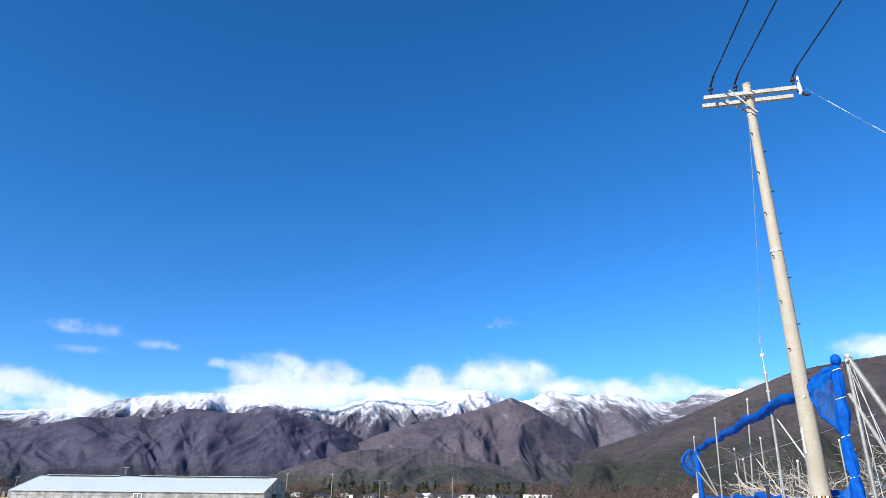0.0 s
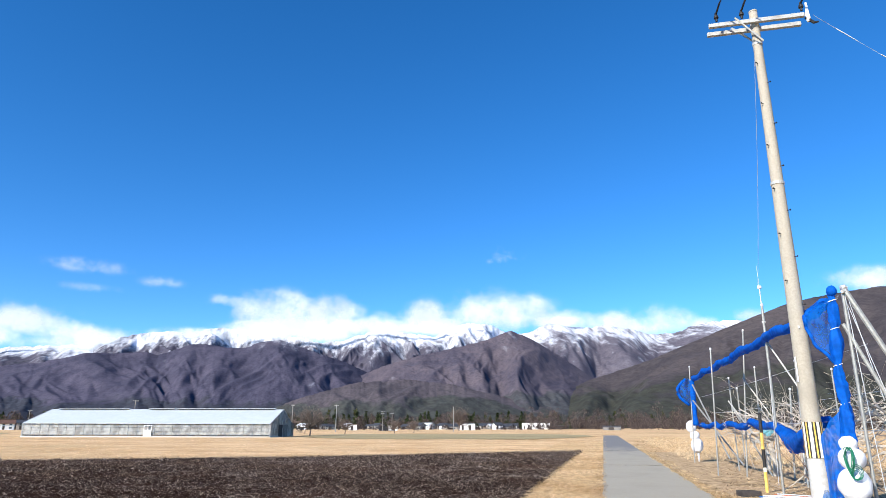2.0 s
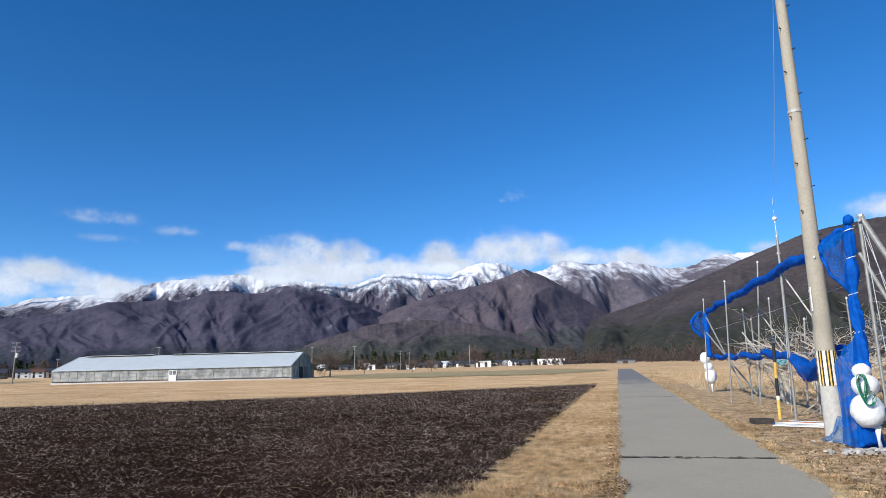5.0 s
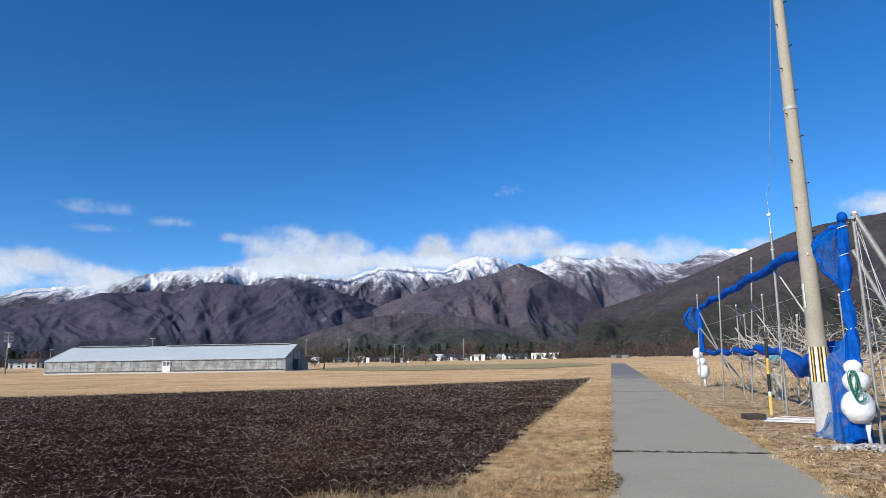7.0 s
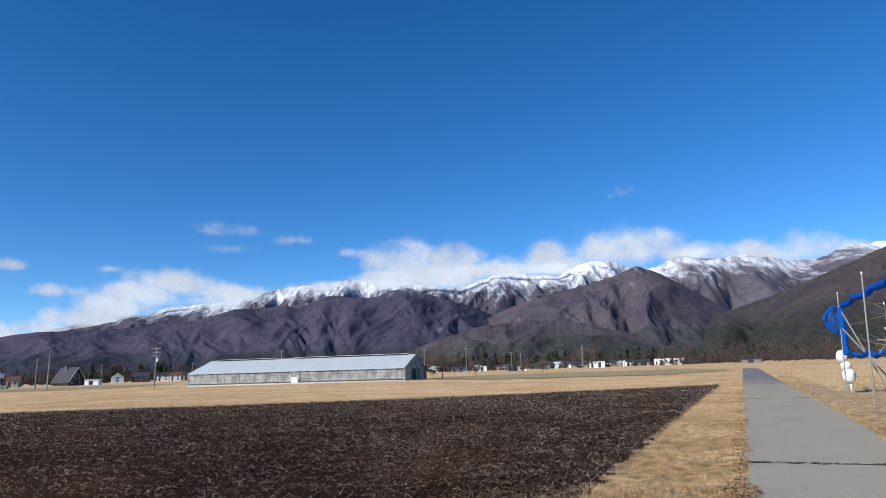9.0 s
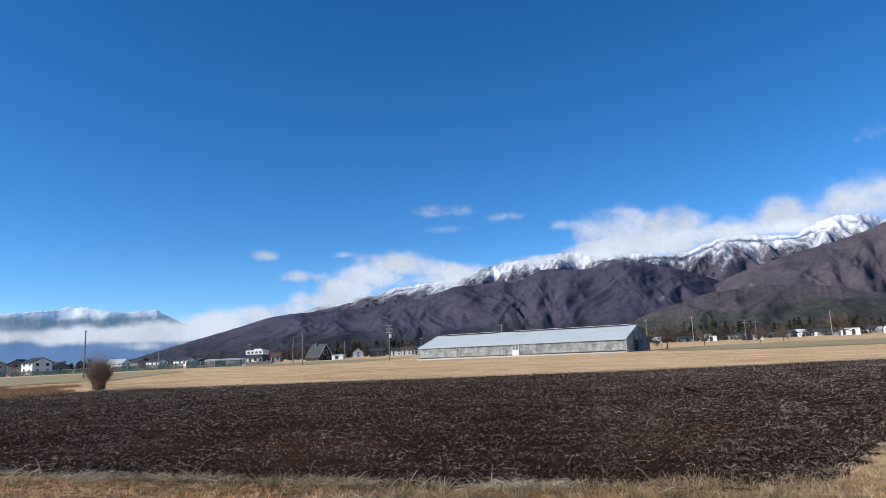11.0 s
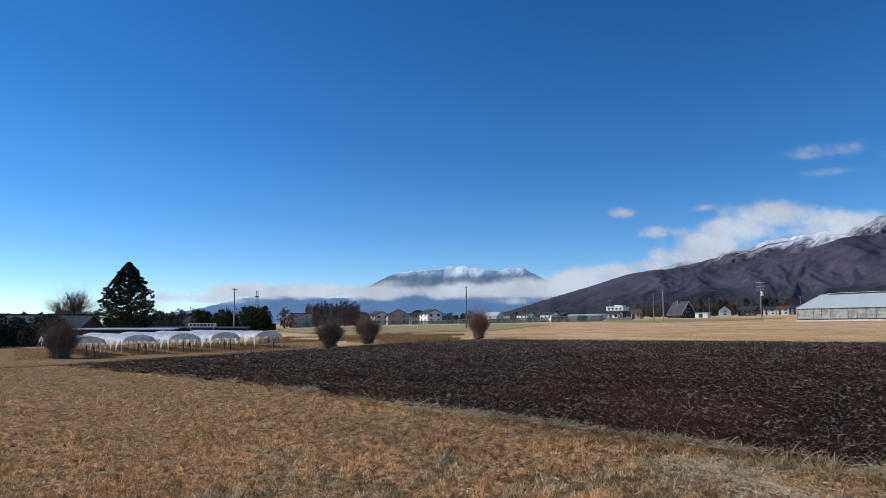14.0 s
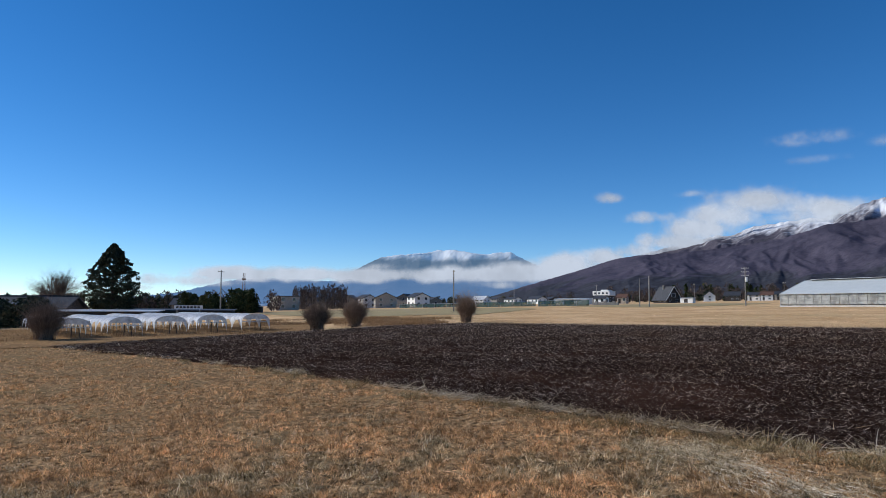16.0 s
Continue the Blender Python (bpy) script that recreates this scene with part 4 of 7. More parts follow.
def build_grass():
    rng = np.random.default_rng(5)
    lawn = lambda x, y: ~within(FIELD, x, y) & (x < -0.3 - 0.1 * (y > 9)) & (y < 9.0 + 0 * x) & (x * 0.5 + 9.6 > y)
    c = scatter(19000, -112, -3, 4.4, 42, lawn, rng, -0.42)
    r = np.hypot(c[:, 0], c[:, 1])
    k = 22
    q = rng.normal(size=(len(c) * k, 2)) * np.repeat(0.022 + 0.0018 * r, k)[:, None]
    p = np.repeat(c, k, 0) + q
    lump = np.clip(lattice(c[:, 0] * 1.5, c[:, 1] * 1.5, 61) + 0.6 * lattice(c[:, 0] * 4.1, c[:, 1] * 4.1, 62), -0.6, 1.4)
    h = np.repeat(0.050 + 0.042 * lump + 0.016 * rng.normal(size=len(c)), k)
    r = np.repeat(r, k)
    v, f = blades(p, np.clip(h, 0.014, 0.15), 0.0030 + 0.00042 * r, 2.0, rng, base=-0.012, away=np.arctan2(q[:, 1], q[:, 0]) + rng.normal(0, 0.5, len(q)))
    single("grass", v, f, M_GRASS, "short tan and russet winter lawn grass in small tufts", "grass", kind="stuff")
    # blades blown flat between the tufts
    p = scatter(16000, -112, -3, 4.4, 22, lawn, rng, -0.5)
    v, f = straws(p, 0.085, 0.0022 + 0.0003 * np.hypot(p[:, 0], p[:, 1]), rng, 0.32, 0.025)
    single("grass", v, f, M_GRASS, "flattened dead blades matted between the lawn tufts", "grass", kind="stuff")
    # pale tufts along the near edge of the tilled soil
    edge = lambda x, y: (edge_distance(FIELD, x, y) < 0.42 + 0.25 * lattice(x * 0.8, y * 0.8, 71)) & ((y < 9) & (x < -1.5))
    p = scatter(15000, -106, -9, 5.5, 34, edge, rng, -0.3)
    r = np.hypot(p[:, 0], p[:, 1])
    h = 0.055 + 0.085 * lattice(p[:, 0] * 1.9, p[:, 1] * 1.9, 73) + 0.06 * np.clip((p[:, 0] + 6) / 3, 0, 1) * (1 + lattice(p[:, 0] * 2.7, p[:, 1] * 2.7, 75))
    v, f = blades(p, np.clip(h, 0.02, 0.26), 0.0022 + 0.00026 * r, 1.7, rng, base=-0.02)
    single("grass", v, f, M_TALLGRASS, "bleached straw tufts along the tilled soil", "grass", kind="stuff")
    # arching tufts: dense along the soil's rim, scattered over the lawn
    rimmed = lambda x, y: (edge_distance(FIELD, x, y) < 0.55) & ~(within(FIELD, x, y) & (edge_distance(FIELD, x, y) > 0.12)) & (y < 8) & (x < -2)
    for n, a0, r0, r1, keep, per, h0, h1, mat, lab in ((170, -100, 5.2, 24, rimmed, 150, 0.07, 0.19, M_LAWNTUFT, "arching dry tufts along the tilled soil's rim"),
                                                       (1300, -110, 4.6, 24, lawn, 60, 0.05, 0.11, M_GRASS, "curled tufts standing out of the lawn")):
        c = scatter(n, a0, -14, r0, r1, keep, rng, -0.4)
        size = rng.uniform(0.6, 1.3, n)
        q = rng.normal(size=(n * per, 2)) * np.repeat(0.045 * size, per)[:, None]
        p = np.repeat(c, per, 0) + q
        r = np.hypot(p[:, 0], p[:, 1])
        h = np.repeat((h0 + (h1 - h0) * rng.uniform(0, 1, n) ** 2) * size, per)
        v, f = blades(p, h, 0.0022 + 0.0003 * r, 2.1, rng, base=-0.01, away=np.arctan2(q[:, 1], q[:, 0]))
        single("grass", v, f, mat, lab, "grass", kind="stuff")
    # bleached stalks lying along that edge
    hem = lambda x, y: (edge_distance(FIELD, x, y) < 0.10 + 0.38 * lattice(x * 0.7, y * 0.7, 74)) & (y < 8) & (x < -2.6)
    p = scatter(3600, -104, -18, 5.6, 30, hem, rng, -0.35)
    v, f = straws(p, 0.17, 0.0022 + 0.00028 * np.hypot(p[:, 0], p[:, 1]), rng, 0.22, 0.035)
    single("fallen_straw", v, f, M_BLEACHED, "bleached stalks lying along the tilled soil's edge", "straw", kind="stuff")
    # a swathe of combed stalks lying one way on the lawn
    n = 1500
    u, w = rng.uniform(0, 1, n), rng.normal(0, 0.27, n)
    x, y = -5.9 + 2.0 * u + 0.55 * w, 4.40 - 0.15 * u + 0.9 * w
    keep = ~within(FIELD, x, y)
    x, y, w = x[keep], y[keep], w[keep]
    stalks = []
    for i in range(len(x)):
        a = -0.32 + rng.normal(0, 0.30) + 0.5 * w[i]
        ln = rng.uniform(0.06, 0.24)
        z = gz(x[i], y[i]) + 0.03 + abs(rng.normal(0, 0.02)) + 0.02 * math.exp(-(w[i] / 0.2) ** 2)
        d, sd = np.array((math.cos(a), math.sin(a), rng.normal(0, 0.08))), np.array((-math.sin(a), math.cos(a), 0.6)) * rng.uniform(0.0006, 0.0014)
        p0 = np.array((x[i], y[i], z))
        p1 = p0 + d * ln * 0.5 + (0, 0, 0.04 * ln)
        stalks.append(([p0 - sd, p0 + sd, p1 + sd, p1 - sd, p0 + d * ln], [(0, 1, 2, 3), (3, 2, 4)]))
    v, f = joined(*stalks)
    single("fallen_straw", v, f, M_BLEACHED, "swathe of combed bleached stalks lying on the lawn", "straw", kind="stuff")
    # long stiff stalks bent over the soil's edge
    stalks = []
    rim = scatter(95, -88, -22, 5.8, 13, lambda x, y: (edge_distance(FIELD, x, y) < 0.3) & (y > 2.6) & (y < 8), rng, -0.4)
    for x, y in rim:
        a, ln, up = rng.uniform(0, 2 * math.pi), rng.uniform(0.15, 0.48), rng.uniform(0.25, 1.1)
        d = np.array((math.cos(a) * math.cos(up), math.sin(a) * math.cos(up), math.sin(up)))
        p0 = np.array((x, y, gz(x, y)))
        u = np.linspace(0, 1, 6)[:, None]
        stalks.append(tube(p0 + d * u * ln - np.array((0, 0, 0.35 * ln)) * u ** 2.2, np.linspace(0.0040, 0.0016, 6), 4, False))
    v, f = joined(*stalks)
    single("bent_stalks", v, f, M_BLEACHED, "long stiff bent stalks at the soil's edge", "straw", kind="stuff")
    # verge between soil and lane
    verge = lambda x, y: (x < -0.03 - SKEW * y + 0.07 * lattice(y * 0.8, y * 0, 78) + 0.05 * lattice(y * 3.1, y * 0, 79)) & ~(within(FIELD, x, y) & (edge_distance(FIELD, x, y) > 0.10 + 0.14 * lattice(x * 1.7, y * 0.9, 77))) & (x > -4.5) & (y > 5.8) & (x * 0.5 + 9.6 < y + 2.2)
    p = scatter(150000, -30, 0.5, 6.8, 75, verge, rng, -0.45)
    r = np.hypot(p[:, 0], p[:, 1])
    h = 0.042 + 0.04 * lattice(p[:, 0] * 2.5, p[:, 1] * 2.5, 81)
    v, f = blades(p, np.clip(h, 0.02, 0.12), 0.0026 + 0.00034 * r, 1.6, rng, base=-0.015)
    single("grass", v, f, M_LANEGRASS, "golden dry grass verge beside the lane", "grass", kind="stuff")
    # meadow behind the soil
    far = lambda x, y: ~within(FIELD, x, y) & ~on_lane(x, y) & (x < 0) & (y > 10 + 0.1 * x)
    p = scatter(130000, -80, 0.5, 24, 130, far, rng, -0.6)
    r = np.hypot(p[:, 0], p[:, 1])
    h = 0.08 + 0.09 * lattice(p[:, 0] * 0.25, p[:, 1] * 0.25, 85)
    v, f = blades(p, np.clip(h, 0.03, 0.3), 0.003 + 0.00028 * r, 1.5, rng, base=-0.04)
    single("grass", v, f, M_MEADOW, "bleached rough meadow grass beyond the tilled soil", "grass", kind="stuff")
    # orchard side
    orch = lambda x, y: (x > LANE_W - SKEW * y - 0.05 + 0.08 * lattice(y * 1.3, y * 0, 88)) & (y > 7)
    p = scatter(75000, 2, 27, 7.5, 80, lambda x, y: orch(x, y) & (fbm(x * 0.9, y * 0.6, 99, 3) > -0.22 - 0.6 * (x < LANE_W + 0.35)), rng, -0.35)
    r = np.hypot(p[:, 0], p[:, 1])
    h = 0.035 + 0.06 * lattice(p[:, 0] * 1.6, p[:, 1] * 1.6, 91)
    v, f = blades(p, np.clip(h, 0.012, 0.2), 0.003 + 0.0005 * r, 1.1, rng, base=-0.03)
    single("grass", v, f, M_OLIVE, "thin olive and brown grass under the orchard trellis", "grass", kind="stuff")
    hem = lambda x, y: (x > LANE_W - SKEW * y - 0.10 + 0.12 * lattice(y * 1.1, y * 0, 103)) & (x < LANE_W + 0.30 + 0.2 * lattice(y * 0.6, y * 0, 104))
    p = scatter(16000, 2, 24, 7.5, 60, hem, rng, -0.4)
    r = np.hypot(p[:, 0], p[:, 1])
    v, f = blades(p, np.clip(0.05 + 0.06 * lattice(p[:, 0] * 3, p[:, 1] * 3, 105), 0.02, 0.16), 0.003 + 0.0005 * r, 1.4, rng, base=-0.01)
    single("grass", v, f, M_LANEGRASS, "straggling dry grass creeping over the lane's edge", "grass", kind="stuff")
    tall = lambda x, y: (x > 5.8 + 0.6 * lattice(y * 0.4, y * 0, 93)) & (y > 26) | ((x > 3.6) & (y > 34))
    p = scatter(32000, 2, 24, 27, 110, tall, rng, -0.5)
    r = np.hypot(p[:, 0], p[:, 1])
    v, f = blades(p, np.clip(0.28 + 0.2 * lattice(p[:, 0] * 0.9, p[:, 1] * 0.5, 97), 0.06, 0.45), 0.003 + 0.00028 * r, 1.5, rng, base=-0.05)
    single("grass", v, f, M_TALLGRASS, "tall bleached grass beyond the orchard", "grass", kind="stuff")


def build_straw():
    rng = np.random.default_rng(15)
    inside = lambda x, y: within(FIELD, x, y) & (fbm(x * 0.6, y * 0.6, 95, 3) + 0.6 * rng.uniform(-1, 1, len(x)) > -0.25)
    p = scatter(230000, -104, -1, 6.8, 55, inside, rng, 0.85)
    r = np.hypot(p[:, 0], p[:, 1])
    v, f = straws(p, 0.044 + 0.0012 * r, 0.0008 + 0.00040 * r, rng, 0.35, 0.04)
    single("straw", v, f, M_STRAW, "grey brown straw scattered over tilled soil", "straw", kind="stuff")
    p = scatter(30000, -30, -2.5, 7.0, 46, inside, rng, 0.6)
    v, f = straws(p, 0.07, 0.0010 + 0.00036 * np.hypot(p[:, 0], p[:, 1]), rng, 0.35, 0.045)
    single("straw", v, f, M_STRAW, "thicker straw left along the lane side of the field", "straw", kind="stuff")
    p = scatter(150, -60, -8, 7.2, 14, lambda x, y: within(FIELD, x, y), rng, -0.5)
    v, f = straws(p, 0.17, 0.0035, rng, 0.3, 0.05)
    single("straw", v, f, M_TALLGRASS, "long pale stalks scattered over tilled soil", "straw", kind="stuff")


build_ground()
build_field()
build_lane()
build_mountains()
build_clouds()
def turf(name, label, a0, a1, r0, r1, seed, material=M_FALLOW):
    """A strip of other turf lying just over the ground."""
    R, A = np.meshgrid(np.linspace(r0, r1, 30), np.linspace(a0, a1, 90), indexing="ij")
    mid, end = (r0 + r1) / 2, np.clip(np.minimum(A - a0, a1 - A) / 5, 0.02, 1) ** 0.6
    R = mid + (R - mid) * end
    R = R * (1 + 0.03 * lattice(A * 0.2, R * 0.02, seed) + 0.03 * lattice(A * 0.9, R * 0.05, seed + 1))
    a = np.radians(A)
    x, y = R * np.sin(a), R * np.cos(a)
    z = gz(x, y) + 0.02
    f = grid_faces(*R.shape)[:, ::-1]
    f = f[~within(FIELD, x, y).reshape(-1)[f].any(1)]
    single(name, np.stack([x, y, z], -1).reshape(-1, 3), f, material, label, "ground", kind="structure", smooth=True)


def build_turf():
    R, A = np.meshgrid(np.geomspace(0.4, 46, 170), np.radians(np.linspace(-200, -1, 420)), indexing="ij")
    x, y = R * np.sin(A), R * np.cos(A)
    keep = ~within(FIELD, x, y) & (x < -0.15) & (x * 0.5 + 9.6 > y)
    f = grid_faces(*R.shape)[:, ::-1]
    f = f[keep.reshape(-1)[f].all(1)]
    z = gz(x, y) + 0.004 + 0.012 * lattice(x * 3, y * 3, 12)
    z -= 0.008
    single("lawn_ground", np.stack([x, y, z], -1).reshape(-1, 3), f, M_THATCH, "brown matted lawn under the dry grass", "ground", kind="structure", smooth=True)
    turf("fallow_ground", "olive brown fallow strip beyond the bleached meadow", -25, -1, 88, 150, 5)
    turf("fallow_ground", "olive green field before the western houses", -86, -63, 85, 190, 6)
    turf("fallow_ground", "olive fallow field behind the greenhouse", -60, -45, 150, 240, 7)
    turf("tunnel_ground", "brown trodden grass round the plastic tunnels", -112, -81, 31.5, 62, 8, M_TRODDEN)
    Y, X = np.meshgrid(np.linspace(7, 45, 90), np.linspace(0, 1, 40), indexing="ij")
    X = LANE_W + 0.12 + 0.15 * lattice(Y * 0.8, Y * 0, 51) + X * (9 + 0.1 * Y)
    single("orchard_ground", np.stack([X, Y, gz(X, Y) - 0.002 + 0.02 * lattice(X * 1.5, Y * 1.5, 52)], -1).reshape(-1, 3), grid_faces(*X.shape).tolist(), M_ORCHARD, "bare brown earth and leaf litter under the trellis", "ground", kind="structure", smooth=True)
    rng = np.random.default_rng(35)
    p = scatter(14000, 8, 27, 8, 34, lambda x, y: x > LANE_W + 0.1, rng, -0.4)
    v, f = straws(p, 0.06, 0.012, rng, 0.3, 0.015)
    single("leaf_litter", v, f, M_LITTER, "fallen brown leaves scattered under the apple trees", "leaves", kind="stuff")
    p = scatter(2600, -14, 2, 8, 40, lambda x, y: (np.abs(x + 0.16 + SKEW * y) < 0.13 + 0.1 * lattice(y * 1.3, y * 0, 53)), rng, -0.4)
    v, f = straws(p, 0.04, 0.012, rng, 0.3, 0.03)
    single("leaf_litter", v, f, M_LITTER, "brown leaf litter blown along the lane's edge", "leaves", kind="stuff")
    rank = lambda x, y: ~within(FIELD, x, y) & (edge_distance(FIELD, x, y) > 0.5) & (fbm(x * 0.12, y * 0.12, 44, 3) > -0.15 + 2.2 * np.clip((np.degrees(np.arctan2(x, y)) + 72) / 9, 0, 1) + 1.2 * np.clip((np.hypot(x, y) - 66) / 22, 0, 1))
    p = scatter(22000, -87, -62, 48, 88, rank, rng, -0.5)
    r = np.hypot(p[:, 0], p[:, 1])
    v, f = blades(p, 0.24, 0.004 + 0.0004 * r, 0.8, rng, base=-0.05)
    single("grass", v, f, M_BROWNGRASS, "rank brown grass round the twiggy bushes", "grass", kind="stuff")


build_grass()
build_straw()
build_turf()


# ---- the power pole beside the lane and its lines ----
POLE_AT = (3.62, 13.79, gz(3.62, 13.79))


def build_power_pole():
    t = thing("utility_pole", "tall tapered beige concrete utility pole beside the lane", "utility pole", POLE_AT)
    H = 10.16
    rad = lambda z: 0.172 - (0.172 - 0.082) * z / H
    zs = np.linspace(-0.3, H, 24)
    part("shaft", tube([(0, 0, z) for z in zs], [rad(z) for z in zs], 20), M_POLE, t, smooth=True)
    part("cap", tube([(0, 0, H), (0, 0, H + 0.03), (0, 0, H + 0.05)], [0.088, 0.088, 0.05], 16), M_POLE, t)
    # twin crossarm
    for y, z, name in ((-0.15, H - 0.30, "crossarm"), (0.13, H - 0.33, "crossarm")):
        part(name, box(-0.95, 0.94, y - 0.04, y + 0.04, z - 0.045, z + 0.045, 0.008), M_ARM, t, "grey galvanised steel crossarm")
    for y in (-0.15, 0.13):
        part("arm_brace", tube([(-0.42, y - 0.05 * np.sign(-y), H - 0.2), (0.10, y * 0.75, H - 0.78)], 0.022, 6), M_ARM, t)
    for z in (H - 0.78, H - 0.36, 6.2):
        part("steel_band", tube([(0, 0, z - 0.03), (0, 0, z + 0.03)], rad(z) + 0.012, 18), M_ARM, t)
    # insulators with strain clamps
    for x in (-0.78, -0.27, 0.90):
        ins = part("insulator", tube([(x, -0.15, H - 0.20), (x, -0.15, H - 0.14), (x, -0.15, H - 0.12), (x, -0.15, H - 0.07), (x, -0.15, H - 0.05), (x, -0.15, H + 0.01)], [0.025, 0.025, 0.05, 0.045, 0.03, 0.022], 10), M_DARK, t, "dark insulator")
        part("clamp", rod((x, -0.15, H - 0.03), (x + 0.03, -0.48, H + 0.02), 0.022), M_DARK, ins)
    part("insulator", tube([(1.02, -0.1, H - 0.44), (1.02, -0.1, H - 0.36), (1.02, -0.1, H - 0.16), (1.02, -0.1, H + 0.02)], [0.03, 0.05, 0.03, 0.02], 8), M_SACK, t, "white insulator at the arm's end")
    part("jumper_clip", joined(rod((0.97, -0.1, H - 0.34), (1.12, -0.12, H - 0.50), 0.03), rod((1.12, -0.12, H - 0.50), (1.2, -0.1, H - 0.47), 0.02)), M_DARK, t)
    # climbing bolts, one side and then the other
    for i, z in enumerate(np.arange(3.72, 9.3, 0.47)):
        a = -0.75 if i % 2 == 0 else -2.35
        d = np.array([math.cos(a), math.sin(a), 0])
        r = rad(z)
        part("climbing_bolt", joined(rod(d * (r - 0.02) + (0, 0, z), d * (r + 0.055) + (0, 0, z), 0.009), rod(d * (r + 0.05) + (0, 0, z), d * (r + 0.065) + (0, 0, z), 0.016)), M_DARK, t)
    # striped warning sheet round the foot
    k = 40
    z0, z1 = 0.96, 1.58
    for i in range(k):
        a0, a1 = 2 * math.pi * i / k, 2 * math.pi * (i + 1) / k
        r0, r1 = rad(z0) + 0.006, rad(z1) + 0.006
        v = [(r * math.cos(a), r * math.sin(a), z) for r, z in ((r0, z0), (r1, z1)) for a in (a0, a1)] + [((r + 0.004) * math.cos(a), (r + 0.004) * math.sin(a), z) for r, z in ((r0, z0), (r1, z1)) for a in (a0, a1)]
        f = [(4, 5, 7, 6), (0, 2, 3, 1), (0, 1, 5, 4), (2, 6, 7, 3), (0, 4, 6, 2), (1, 3, 7, 5)]
        part("warning_stripe", (np.array(v), f), (M_BLACK, M_CREAM, M_CREAM, M_BLACK, M_YELLOW)[i % 5], t)
    # slightly paler sleeve over the lowest metre of the shaft
    part("pale_foot", tube([(0, 0, z) for z in (-0.05, 0.4, 0.8, 0.95)], [rad(z) + 0.003 for z in (-0.05, 0.4, 0.8, 0.95)], 20, False), M_PALEFOOT, t, "pale foot of the pole", smooth=True)
    part("number_plate", box(-0.157, -0.137, -0.10, -0.055, 2.3, 2.75, 0.002), M_SACK, t, "white plate without writing")
    part("tag", box(-0.045, -0.02, -0.175, -0.165, 3.27, 3.31), M_SACK, t)
    # footing: hard core tossed round the base
    rng = np.random.default_rng(3)
    stones = []
    for i in range(260):
        a, r = rng.uniform(0, 2 * math.pi), rng.uniform(0.1, 1.0)
        s = rng.uniform(0.012, 0.05)
        stones.append(ball((r * math.cos(a) * 0.8 + 0.10, r * math.sin(a) * (0.35 if i % 4 else 0.5) - (1.85 if i % 4 else 0.4), s * 0.3 + 0.05 * (1 - r) - 0.03), s, s * 0.7, rng, 0.30, 6, 4))
    v, f = joined(*stones)
    single("rubble", v, f, M_STONE, "pale broken stones heaped round the pole's foot", "stones", POLE_AT, kind="stuff")


def sagging(p, q, sag, n=40):
    p, q = np.array(p, float), np.array(q, float)
    u = np.linspace(0, 1, n)[:, None]
    c = p * (1 - u) + q * u
    c[:, 2] -= sag * 4 * (u * (1 - u))[:, 0]
    return c


def build_lines():
    x, y, z = POLE_AT
    for dx, (ux, uy) in ((-0.78, (0.103, -0.995)), (-0.27, (0.108, -0.994)), (0.90, (0.118, -0.992))):
        a = (x + dx + 0.03, y - 0.47, z + 10.18)
        b = (a[0] + ux * 42, a[1] + uy * 42, z + 10.2 - 1.0)
        v, f = tube(sagging(a, b, 0.35), 0.016, 6)
        single("power_line", v, f, M_WIRE, "thick black insulated power line running overhead", "power line", group="power lines")
    # thin service line leaving the arm's end with pale spacers
    a = np.array((x + 1.12, y - 0.1, z + 9.86))
    b = np.array((x + 14.0, y + 5.0, z + 4.6))
    line = sagging(a, b, 0.7, 30)
    t = thing("service_line", "thin faint service line with pale wrapped lengths", "power line")
    part("wire", tube(line, 0.004, 4), M_GALV, t)
    for i in range(1, 12, 2):
        part("sleeve", tube(line[i:i + 2] * [1, 1, 1], [0.011, 0.008], 6), M_TIE, t)
    # a thin earth wire down to the trellis
    w = sagging((x - 0.10, y - 0.12, z + 9.3), (3.86, 17.65, gz(3.9, 17.7) + 4.9), 0.3, 16)
    v, f = tube(w, 0.004, 4)
    single("guy_wire", v, f, M_GALV, "hair thin grey wire between pole and trellis", "wire")


# ---- orchard trellis with its rolled blue bird net ----
NET_X = 3.88


